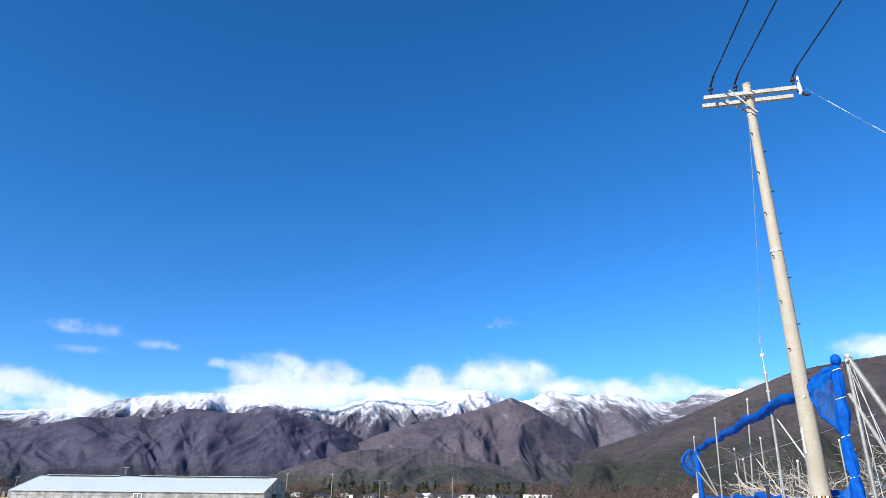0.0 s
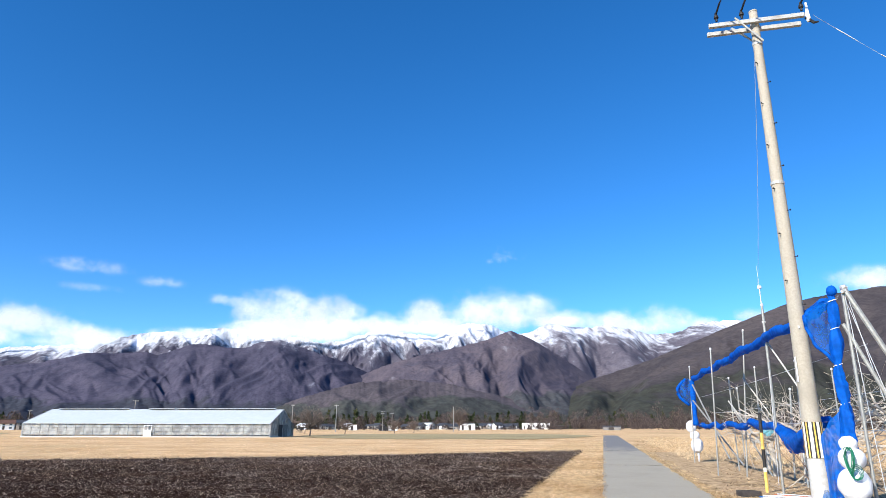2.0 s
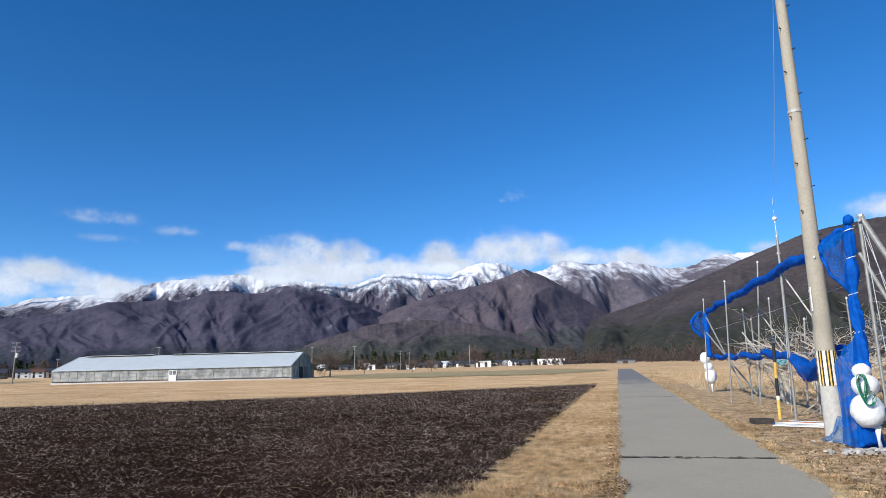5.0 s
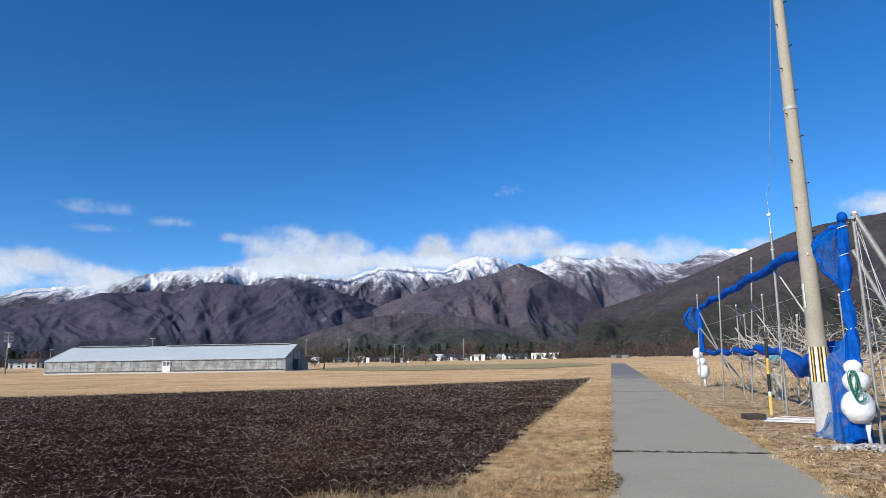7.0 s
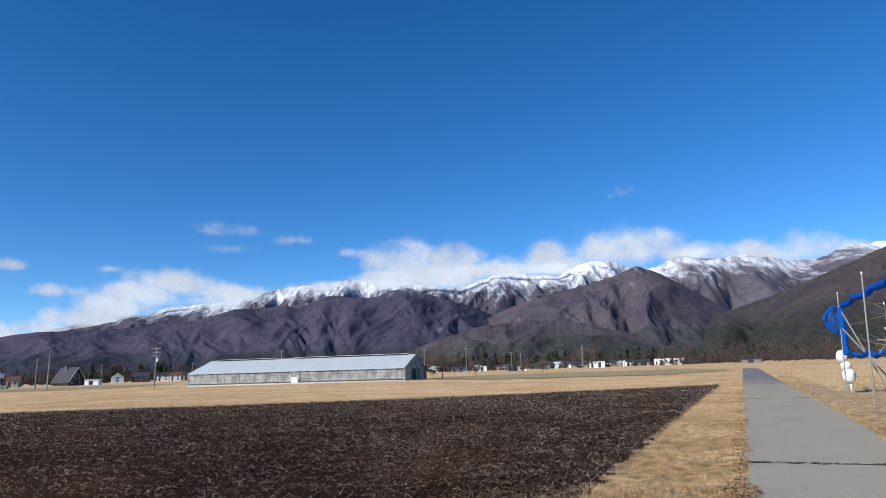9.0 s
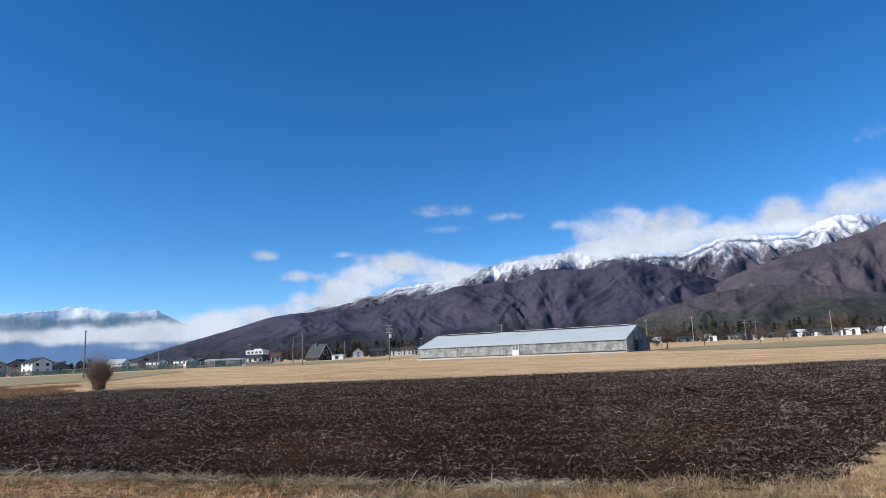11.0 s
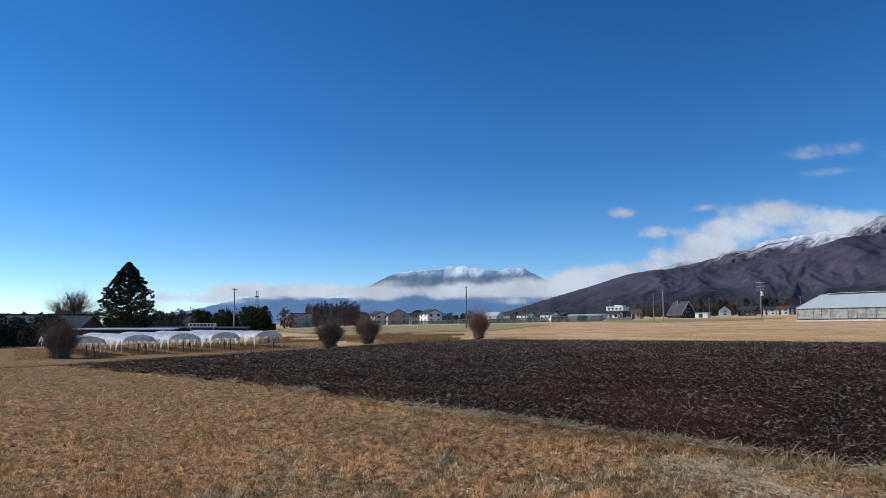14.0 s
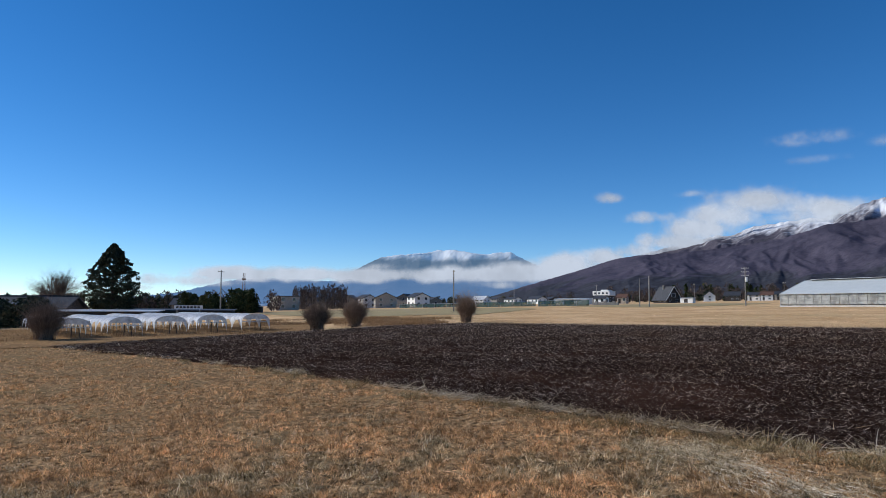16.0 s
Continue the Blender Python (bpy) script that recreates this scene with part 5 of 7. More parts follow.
def build_trellis():
    t = thing("orchard_trellis", "grey steel pipe trellis of an apple orchard", "trellis")
    pipes = [((3.62, 32.3), (3.78, 32.3), 4.1, .026), ((3.36, 23.96), (3.52, 23.94), 4.0, .024), ((4.42, 26.44), (4.40, 26.45), 3.2, .024), ((4.10, 23.4), (4.47, 23.3), 4.5, .024), ((5.09, 25.7), (5.16, 25.7), 3.5, .024),
             ((3.85, 17.71), (3.90, 17.70), 4.4, .03), ((5.3, 22.8), (5.5, 22.76), 2.6, .028), ((3.98, 12.26), (3.98, 12.28), 3.75, .026), ((5.2, 29.6), (5.2, 29.6), 3.0, .028),
             ((6.6, 17.5), (6.62, 17.5), 3.3, .03), ((6.8, 23.0), (6.8, 23.0), 3.2, .024), ((7.4, 14.2), (7.4, 14.2), 3.4, .03), ((4.9, 19.8), (5.0, 19.8), 3.2, .024)]
    for (x0, y0), (x1, y1), h, r in pipes:
        p = part("post", rod((x0, y0, gz(x0, y0) - 0.2), (x1, y1, gz(x0, y0) + h), r, sides=10), M_PIPE, t, smooth=False)
        part("post_cap", tube([(x1, y1, gz(x0, y0) + h - 0.02), (x1, y1, gz(x0, y0) + h + 0.03), (x1, y1, gz(x0, y0) + h + 0.05)], [r + 0.008, r + 0.008, r * 0.4], 10), M_GALV, p)
    g = lambda x, y, h: (x, y, gz(x, y) + h)
    for a, b, r in ((g(4.0, 12.26, 3.74), g(5.5, 11.9, 0.0), 0.045), (g(3.92, 12.3, 3.15), g(5.05, 12.0, 0.0), 0.032), (g(3.9, 17.7, 3.5), g(5.2, 16.6, 0.4), 0.022), (g(3.8, 32.0, 3.3), g(4.55, 29.0, 0.3), 0.03),
                    (g(3.7, 31.5, 2.6), g(4.9, 28.2, 0.1), 0.03), (g(4.3, 26.4, 2.4), g(5.6, 25.5, 0.0), 0.026), (g(4.4, 26.4, 2.2), g(4.95, 23.9, 0.0), 0.026), (g(4.3, 23.3, 3.0), g(5.6, 22.0, 0.3), 0.02), (g(5.1, 25.7, 2.2), g(6.2, 24.0, 0.2), 0.024)):
        part("brace", rod(a, b, r, sides=8), M_PIPE, t)
    for h, x, r in ((1.45, 4.6, 0.004), (2.1, 4.6, 0.004), (2.8, 4.2, 0.004), (3.6, NET_X, 0.006), (1.6, NET_X + 0.05, 0.005)):
        part("trellis_wire", tube(sagging(g(x, 12.2, h), g(x, 33.5, h), 0.05, 14), r, 4), M_GALV, t)
    for a, b in ((g(4.0, 12.26, 3.7), g(4.12, 12.2, 0.1)), (g(4.0, 12.3, 3.6), g(4.75, 12.0, 0.1)), (g(4.02, 12.26, 3.7), g(4.3, 12.2, 1.9)), (g(3.9, 17.7, 3.4), g(3.75, 17.6, 0.2))):
        part("stay_wire", tube(sagging(a, b, 0.02, 6), 0.006, 4), M_GALV, t)
    part("post_clamp", joined(ball(g(4.0, 12.25, 3.75), 0.06, 0.05, np.random.default_rng(1), 0.1, 8, 6), rod(g(3.95, 12.2, 3.68), g(4.06, 12.3, 3.70), 0.03)), M_GALV, t)


def net_roll(path, radius, rng, wave=0.35):
    """A rolled net: a lumpy tube, pinched where it is tied."""
    n = len(path)
    k = np.linspace(0, 1, n)
    r = radius * (1 + wave * 0.8 * lattice(k * n * 0.31, k * 0, 19) + wave * 0.4 * lattice(k * n * 0.77, k * 0, 29))
    r = np.clip(r, radius * 0.45, radius * 1.7)
    return tube(path, r, 18, True, 0.035, rng, 0.10)


def build_nets():
    rng = np.random.default_rng(12)
    g = lambda x, y, h: np.array((x, y, gz(x, y) + h))
    t = thing("bird_net", "bright blue bird net rolled up and tied along the trellis", "net")
    # upper roll
    y = np.linspace(13.0, 32.2, 150)
    path = np.stack([NET_X + 0.05 * lattice(y * 1.3, y * 0, 21), y, gz(NET_X, y) + 3.62 - 0.09 * np.abs(np.sin((y - 13) * 0.8)) + 0.025 * lattice(y * 1.7, y * 0, 23)], 1)
    part("upper_roll", net_roll(path, 0.104, rng, wave=0.24), M_BLUE, t, smooth=True)
    # lower roll, slack, with one heavy bulge
    y = np.linspace(14.2, 32.0, 80)
    bulge = np.exp(-((y - 16.6) / 1.15) ** 2)
    path = np.stack([NET_X + 0.08 + 0.06 * lattice(y * 1.3, y * 0, 25), y, gz(NET_X, y) + 1.62 - 0.40 * bulge - 0.10 * np.abs(np.sin(y * 0.9)) + 0.05 * lattice(y * 1.5, y * 0, 27)], 1)
    v, f = tube(path, np.clip(0.08 + 0.12 * bulge + 0.04 * lattice(y * 1.1, y * 0, 28), 0.05, 0.3), 18, True, 0.04, rng, 0.08)
    part("lower_roll", (v, f), M_BLUE, t, smooth=True)
    # gathered column at the end post, tied four times
    zs = np.linspace(0.05, 3.72, 60)
    ties = (0.95, 1.86, 2.48, 3.08, 3.55)
    wide = np.interp(zs, (0, 0.6, 1.0, 1.86, 2.1, 2.48, 2.8, 3.08, 3.4, 3.72), (0.14, 0.13, 0.12, 0.09, 0.09, 0.07, 0.10, 0.085, 0.085, 0.05))
    pinch = 1 - 0.35 * np.max([np.exp(-((zs - c) / 0.06) ** 2) for c in ties], 0)
    cx = np.interp(zs, (0, 1.8, 2.4, 3.7), (3.68, 3.77, 3.75, 3.83))
    col = np.stack([cx, 12.33 + 0.02 * rng.normal(size=60), gz(cx, 12.33) + zs], 1)
    c = part("end_column", tube(col, wide * pinch * (1 + 0.02 * rng.normal(size=60)), 30, True, 0.03, rng, 0.12), M_BLUE, t, smooth=True)
    for h in ties[1:]:
        x = float(np.interp(h, (0, 1.8, 2.4, 3.7), (3.68, 3.77, 3.75, 3.83)))
        part("cord", tube([(x + 0.07 * math.cos(a), 12.33 + 0.07 * math.sin(a), gz(x, 12.33) + h + 0.02 * math.cos(a)) for a in np.linspace(0, 2 * math.pi, 13)], 0.007, 6, False), M_TIE, c, "white cord tied round the net")
    part("knot", ball((3.83, 12.32, gz(3.83, 12.3) + 3.71), 0.08, 0.095, rng, 0.05, 16, 10), M_BLUE, t, smooth=True)
    # slack sheet between the roll and the column
    m, n = 16, 18
    U, V = np.meshgrid(np.linspace(0, 1, m), np.linspace(0, 1, n), indexing="ij")
    # its free edge bows down from the pole to the third tie
    hx, hz = np.interp(V, (0, .25, .55, 1), (3.44, 3.44, 3.52, 3.745)), np.interp(V, (0, .25, .55, 1), (3.38, 3.10, 2.80, 2.48))
    X = (3.44 + 0.35 * V) * (1 - U) + hx * U
    Z = gz(X, 12.5) + (3.38 + 0.20 * V) * (1 - U) + hz * U
    Y = 12.62 - 0.25 * V + 0.05 * np.sin(U * 7 + V * 5) + 0.03 * np.sin(V * 15)
    part("slack_sheet", (np.stack([X, Y, Z], -1).reshape(-1, 3), grid_faces(m, n).tolist()), M_SAIL, t, "see-through sheet of blue netting", smooth=True)
    edge = np.stack([X[-1], Y[-1], Z[-1]], 1)
    part("sheet_hem", tube(edge, 0.026, 8, True, 0.12, rng), M_BLUE, t, smooth=True)
    link = np.array([(NET_X, 13.0, gz(3.9, 13) + 3.58), (3.70, 12.85, gz(3.7, 13) + 3.50), (3.54, 12.7, gz(3.5, 13) + 3.44), (3.45, 12.63, gz(3.5, 13) + 3.33), (3.44, 12.62, gz(3.5, 13) + 3.15)])
    part("sheet_hem", tube(link, [0.09, 0.06, 0.045, 0.035, 0.028], 10, True, 0.06, rng), M_BLUE, t, smooth=True)
    # skirt of net hanging to the ground behind the pole
    m, n = 22, 26
    U, V = np.meshgrid(np.linspace(0, 1, m), np.linspace(0, 1, n), indexing="ij")
    X = 3.50 - 0.03 * U + V * (0.30 + 0.12 * U) + 0.035 * np.sin(V * 11 + U * 3) * (0.3 + U)
    Y = 12.95 - 0.55 * V + 0.06 * np.sin(V * 19 + U) * (0.3 + U) - 0.08 * U
    Z = gz(X, Y) + (1.28 + 0.55 * V ** 0.7) * (1 - U) ** 1.05 + 0.02 + 0.03 * np.sin(V * 13) * U
    part("skirt", (np.stack([X, Y, Z], -1).reshape(-1, 3), grid_faces(m, n).tolist()), M_SKIRT, t, smooth=True)
    hz = np.linspace(0, 1, 12)
    heap = tube([(3.64 + 0.02 * math.sin(5 * q), 13.5, gz(3.6, 13.5) - 0.02 + 0.46 * q) for q in hz], 0.31 - 0.285 * hz ** 0.7, 40, True, 0.04, rng, 0.14)
    part("net_heap", heap, M_PALEFILM, t, "see-through blue net heaped at the pole's foot", smooth=True)
    # loop of loose net past the last post
    m, n = 14, 12
    U, V = np.meshgrid(np.linspace(0, 1, m), np.linspace(0, 1, n), indexing="ij")
    X = 3.80 - 0.62 * np.sin(np.pi * (0.12 + 0.8 * U)) * V
    Z = gz(3.8, 32.4) + 3.58 - 1.15 * U
    Y = 32.4 + 0.25 * np.sin(V * 6 + U * 4) * V
    part("loose_end", (np.stack([X, Y, Z], -1).reshape(-1, 3), grid_faces(m, n).tolist()), M_SAIL, t, "loose see-through end of blue netting", smooth=True)
    part("loose_hem", tube([(3.80 - 0.62 * math.sin(math.pi * (0.12 + 0.8 * u)), 32.4, gz(3.8, 32.4) + 3.58 - 1.15 * u) for u in np.linspace(0, 1, 12)], 0.06, 8, True, 0.15, rng), M_BLUE, t, smooth=True)
    part("drop_roll", net_roll(np.array([(3.82, 32.3, gz(3.8, 32.3) + z) for z in np.linspace(3.5, 1.55, 16)]), 0.10, rng), M_BLUE, t, smooth=True)


def build_orchard_things():
    rng = np.random.default_rng(44)
    g = lambda x, y, h: (x, y, gz(x, y) + h)
    # figures of stuffed white sacks hung from the trellis
    b = g(3.72, 12.16, 0)
    v, f = joined(ball((-0.045, 0, 0.63), 0.235, 0.265, rng, 0.022, 24, 16), ball((-0.03, 0, 1.02), 0.195, 0.175, rng, 0.022, 22, 14), ball((-0.05, 0, 1.24), 0.135, 0.12, rng, 0.022, 18, 12), tube([(0.07, 0, 0.4), (0.06, 0, 0.2), (0.08, 0.02, 0.05)], [0.055, 0.022, 0.035], 8, True, 0.1, rng))
    single("snow_figure", v, f, M_SACK, "plain white figure of three stacked stuffed sacks", "figure", b, group="sack figures", smooth=True)
    b = g(3.84, 33.2, 0)
    v, f = joined(ball((0.06, 0, 0.70), 0.26, 0.33, rng, 0.03, 20, 14), ball((0.0, 0, 1.12), 0.21, 0.2, rng, 0.03, 18, 12), ball((-0.12, 0, 1.50), 0.22, 0.27, rng, 0.03, 18, 12), tube([(0.08, 0, 0.45), (0.08, 0, 0.0)], [0.05, 0.03], 8))
    single("snow_figure", v, f, M_SACK, "plain white figure of stuffed sacks leaning on the end post", "figure", b, group="sack figures", smooth=True)
    # hank of green cord round the near figure's neck
    loops = []
    bx, by, bz = g(3.61, 12.16, 0)
    for k in range(7):
        q = rng.uniform(-0.025, 0.025, 2)
        pts = [(bx - 0.03 + q[0] + 0.045 * math.cos(a) + 0.015 * math.sin(2 * a), by - 0.20 + q[1] - 0.02 * math.cos(a) - 0.03 * (0.8 - 0.0), bz + 0.98 + 0.19 * math.sin(a) + q[1]) for a in np.linspace(0, 2 * math.pi, 22)]
        loops.append(tube(pts, 0.006, 6, False))
    for k in range(4):
        pts = [(bx + 0.03 + (0.05 + 0.014 * k) * math.cos(a + k), by - 0.26 - 0.01 * k, bz + 0.79 + 0.012 * k + (0.06 + 0.018 * k) * math.sin(a + k)) for a in np.linspace(0, 2 * math.pi, 20)]
        loops.append(tube(pts, 0.005, 6, False))
    v, f = joined(*loops)
    single("green_cord", v, f, M_GREEN_ROPE, "hank of dark green cord hung on the white figure", "cord")
    # striped stake
    t = thing("marker_post", "yellow and black striped marker post in the grass", "marker post", g(3.6, 18.17, 0), 0)
    for i, (z0, z1) in enumerate(((0, 0.46), (0.46, 0.56), (0.56, 0.98), (0.98, 1.36), (1.36, 1.78))):
        mat = (M_YELLOW, M_CREAM, M_BLACK, M_YELLOW, M_BLACK)[i]
        part("band", tube([(0.02 * z0, 0, z0), (0.02 * z1, 0, z1)], 0.038, 12), mat, t)
    part("cap", ball((0.036, 0, 1.79), 0.05, 0.045, None, 0, 10, 6), M_BLACK, t)
    # bundle of pipes and hose on the grass
    t = thing("pipe_bundle", "bundle of white and pale blue pipes lying on the grass", "pipes")
    for k in range(14):
        y0 = 15.75 + 0.06 * k + rng.uniform(-0.05, 0.05)
        a, c = g(2.95 + 0.05 * k + rng.uniform(-.1, .1), y0 + 0.35, 0.05 + 0.02 * (k % 3)), g(4.15 + rng.uniform(-0.1, 0.2), y0 - 0.25, 0.06 + 0.02 * (k % 3))
        part("pipe", rod(a, c, 0.012, sides=8), (M_SACK, M_ROOFFILM, M_GALV, M_ORANGE, M_SKIRT)[k % 5], t)
    tr = thing("tray", "dark shallow tray lying on the grass", "tray", g(3.0, 17.1, 0), 12)
    part("rim", joined(box(-0.2, 0.2, -0.2, -0.17, 0, 0.12), box(-0.2, 0.2, 0.17, 0.2, 0, 0.12), box(-0.2, -0.17, -0.17, 0.17, 0, 0.12), box(0.17, 0.2, -0.17, 0.17, 0, 0.12)), M_DARKWALL, tr)
    part("bottom", box(-0.17, 0.17, -0.17, 0.17, 0.0, 0.02), M_DARK, tr)
    # white ball on a mast
    t = thing("mast_ball", "white ball on a thin mast above the trellis", "mast", g(3.9, 17.72, 4.4))
    part("mast", rod((0, 0, -0.4), (0, 0, 0.42), 0.012), M_GALV, t)
    part("ball", ball((0, 0, 0.45), 0.055, 0.055, None, 0, 14, 10), M_SACK, t, "white ball")
    part("needle", rod((0, 0, 0.48), (0, 0, 1.0), 0.004), M_GALV, t)
    part("collar", ball((0, 0, -0.42), 0.05, 0.04, None, 0, 8, 6), M_GALV, t)
    # pale blue post and bucket-like wrap in the orchard
    single("stake", *rod((0, 0, -0.1), (0, 0, 1.1), 0.02), M_ROOFFILM, "pale blue stake standing in the orchard grass", "stake", g(5.1, 20.6, 0))
    wrap = thing("trunk_wrap", "pale turquoise wrap tied on a trunk", "wrap", g(5.0, 24.0, 1.35))
    part("cloth", ball((0, 0, 0), 0.16, 0.14, rng, 0.12, 10, 7), surface("turquoise_cloth", (0.10, 0.30, 0.36), (0.16, 0.40, 0.46), 12, 2, 0.8), wrap)


# ---- trees and bushes ----
def limb(start, direction, length, radius, level, out, rng, droop=0.0, spread=0.55, kids=4, wiggle=0.18, sides=5, taper=0.35):
    """One limb and, by recursion, its side limbs, each a tapered tube."""
    n = 5 if level > 0 else 3
    pts, d = [np.array(start, float)], np.array(direction, float)
    d /= np.linalg.norm(d)
    for i in range(n):
        d = d + rng.normal(0, wiggle, 3) + np.array((0, 0, -droop))
        d /= np.linalg.norm(d)
        pts.append(pts[-1] + d * length / n)
    rr = np.linspace(radius, radius * taper, n + 1)
    out.append(tube(pts, rr, sides if level > 0 else 3, level > 1))
    if level == 0:
        return
    for k in range(kids):
        s = rng.uniform(0.3, 1.0)
        i = min(int(s * n), n - 1)
        p = pts[i] * (1 - (s * n - i)) + pts[i + 1] * (s * n - i)
        dd = np.array(pts[min(i + 1, n)]) - np.array(pts[i])
        dd = dd / np.linalg.norm(dd) + rng.normal(0, spread, 3)
        limb(p, dd, length * rng.uniform(0.45, 0.75), radius * (1 - s * (1 - taper)) * 0.62, level - 1, out, rng, droop, spread, kids, wiggle, sides, taper)


def apple_tree(at, seed, reach):
    rng = np.random.default_rng(seed)
    t = thing("apple_tree", "pruned bare apple tree with pale crooked limbs trained on wires", "tree", at, group="apple trees")
    trunk = []
    limb((0, 0, -0.1), (rng.normal(0, 0.1), rng.normal(0, 0.1), 1), 1.35, 0.085, 0, trunk, rng, sides=8, wiggle=0.12, taper=0.7)
    part("trunk", tube([(0, 0, -0.1), (0.05, 0.02, 0.4), (-0.03, 0.05, 0.9), (0.02, 0, 1.4)], [0.1, 0.085, 0.08, 0.075], 8, True, 0.06, rng), M_BARK, t)
    for k in range(6):
        a = (0.5 + k) * math.pi / 3 + rng.uniform(-0.4, 0.4)
        out = []
        limb((0, 0, rng.uniform(0.9, 1.4)), (math.cos(a) * 1.0, math.sin(a) * 1.6, rng.uniform(0.15, 0.6)), reach * rng.uniform(0.8, 1.2), 0.04, 2, out, rng, 0.02, 0.6, 4, 0.28, 5, 0.42)
        part("limb", joined(*out), M_BARK, t)


def build_orchard_trees():
    for i, (x, y, r) in enumerate(((5.4, 13.6, 1.5), (6.3, 15.6, 1.7), (5.2, 18.0, 1.5), (5.3, 21.4, 1.6), (5.1, 24.2, 1.5), (5.6, 27.6, 1.6), (7.4, 19.5, 1.7), (7.2, 24.5, 1.7))):
        apple_tree((x, y, gz(x, y)), 200 + i, r)
    rng = np.random.default_rng(9)
    out = []
    for k in range(130):
        p = (rng.uniform(0, 2.6), rng.uniform(-0.8, 1.0), rng.uniform(0.05, 0.9) * rng.uniform(0.3, 1))
        limb(p, rng.normal(0, 1, 3) * (1, 1, 0.35), rng.uniform(0.4, 1.0), rng.uniform(0.008, 0.02), 1, out, rng, 0, 0.7, 2, 0.3, 4)
    v, f = joined(*out)
    single("brush_pile", v, f, M_BARK, "heap of pale pruned apple branches", "branches", (4.6, 13.0, gz(4.6, 13.0)), kind="stuff")
    # small bare shrub beside the bulge of the net
    out = []
    for k in range(9):
        limb((0, 0, 0), (rng.normal(0, 0.35), rng.normal(0, 0.35), 1), 1.3, 0.014, 2, out, rng, 0, 0.5, 3, 0.15, 4)
    v, f = joined(*out)
    single("shrub", v, f, M_TWIG, "small bare brown shrub under the net", "shrub", (4.3, 16.2, gz(4.3, 16.2)))


def twig_bush(at, h, w, seed, label):
    rng = np.random.default_rng(seed)
    out = []
    for k in range(1300):
        a, c = rng.uniform(0, 2 * math.pi), rng.uniform(-0.35, 1)
        q = rng.uniform(0.72, 1.0)
        e = math.sqrt(1 - c * c)
        tip = np.array((w * 0.52 * e * math.cos(a) * q, w * 0.52 * e * math.sin(a) * q, h * (0.55 + 0.46 * c * q)))
        foot = np.array((0.09 * w * rng.normal(), 0.09 * w * rng.normal(), 0.02))
        d = tip - foot
        limb(foot, d + (0, 0, 0.15 * h), np.linalg.norm(d), 0.007, 0 if k % 2 else 1, out, rng, 0.02, 0.4, 3, 0.06, 4, 0.45)
    v, f = joined(*out)
    ob = thing("bush", label, "bush", at, group="twiggy bushes")
    part("crown", (v, f), M_TWIG, ob)
    part("stump", ball((0, 0, 0.05), 0.16 * w, 0.12, rng, 0.15, 10, 6), M_TRUNK, ob)


def leaf_cloud(centres, sizes, rng, per, leaf, squash=0.8):
    """Small leaves, three corners each, in clumps round the centres."""
    vs = []
    for c, s in zip(centres, sizes):
        d = rng.normal(size=(per, 3))
        d /= np.linalg.norm(d, axis=1)[:, None]
        p = np.array(c) + d * (s * rng.uniform(0.45, 1.08, per) ** 0.6)[:, None] * (1, 1, squash)
        a, b = rng.normal(size=(per, 3)), rng.normal(size=(per, 3))
        a *= (leaf / np.linalg.norm(a, axis=1))[:, None]
        b *= (leaf / np.linalg.norm(b, axis=1))[:, None]
        vs.append(np.stack([p + a, p + b, p - (a + b) * 0.6], 1).reshape(-1, 3))
    v = np.concatenate(vs)
    return v, np.arange(len(v)).reshape(-1, 3).tolist()


def conifer(at, h, w, seed, label):
    rng = np.random.default_rng(seed)
    t = thing("conifer_tree", label, "tree", at)
    part("trunk", tube([(0, 0, -0.2), (0, 0, h * 0.5), (0, 0, h * 0.97)], [h * 0.03, h * 0.018, 0.03], 8), M_TRUNK, t)
    cs, ss = [], []
    for k in range(1000):
        u = rng.uniform(0.0, 1) ** 0.85
        z = h * (0.10 + 0.88 * u)
        env = w * (np.interp(u, (0, 0.12, 0.3, 0.6, 0.85, 1), (0.70, 1.0, 1.05, 0.80, 0.40, 0.04)))
        a = rng.uniform(0, 2 * math.pi)
        r = env * math.sqrt(rng.uniform(0.2, 1)) * rng.uniform(0.86, 1.12)
        cs.append((r * math.cos(a), r * math.sin(a), z))
        ss.append(rng.uniform(0.28, 0.52) * (0.5 + 0.6 * (1 - u)))
    part("crown", leaf_cloud(cs, ss, rng, 50, 0.14, 0.6), M_NEEDLES, t)


def broad_bare_tree(at, h, w, seed, label, name="bare_tree", kids=6):
    rng = np.random.default_rng(seed)
    t = thing(name, label, "tree", at)
    part("trunk", tube([(0, 0, -0.2), (0.03 * h, 0, 0.18 * h), (0, 0.02 * h, 0.34 * h)], [h * 0.035, h * 0.028, h * 0.022], 8), M_LIMB, t)
    out = []
    for k in range(34):
        a, e = 2.4 * k + rng.uniform(-0.3, 0.3), math.asin(rng.uniform(0.12, 1.0))
        d = np.array((w * math.cos(e) * math.cos(a), w * math.cos(e) * math.sin(a), 0.68 * h * math.sin(e)))
        limb((0, 0.015 * h, h * rng.uniform(0.24, 0.34)), d, np.linalg.norm(d) * 0.85, h * 0.020, 2, out, rng, -0.01, 0.42, kids + 2, 0.12, 4, 0.3)
    part("branch_fan", joined(*out), M_LIMB, t)


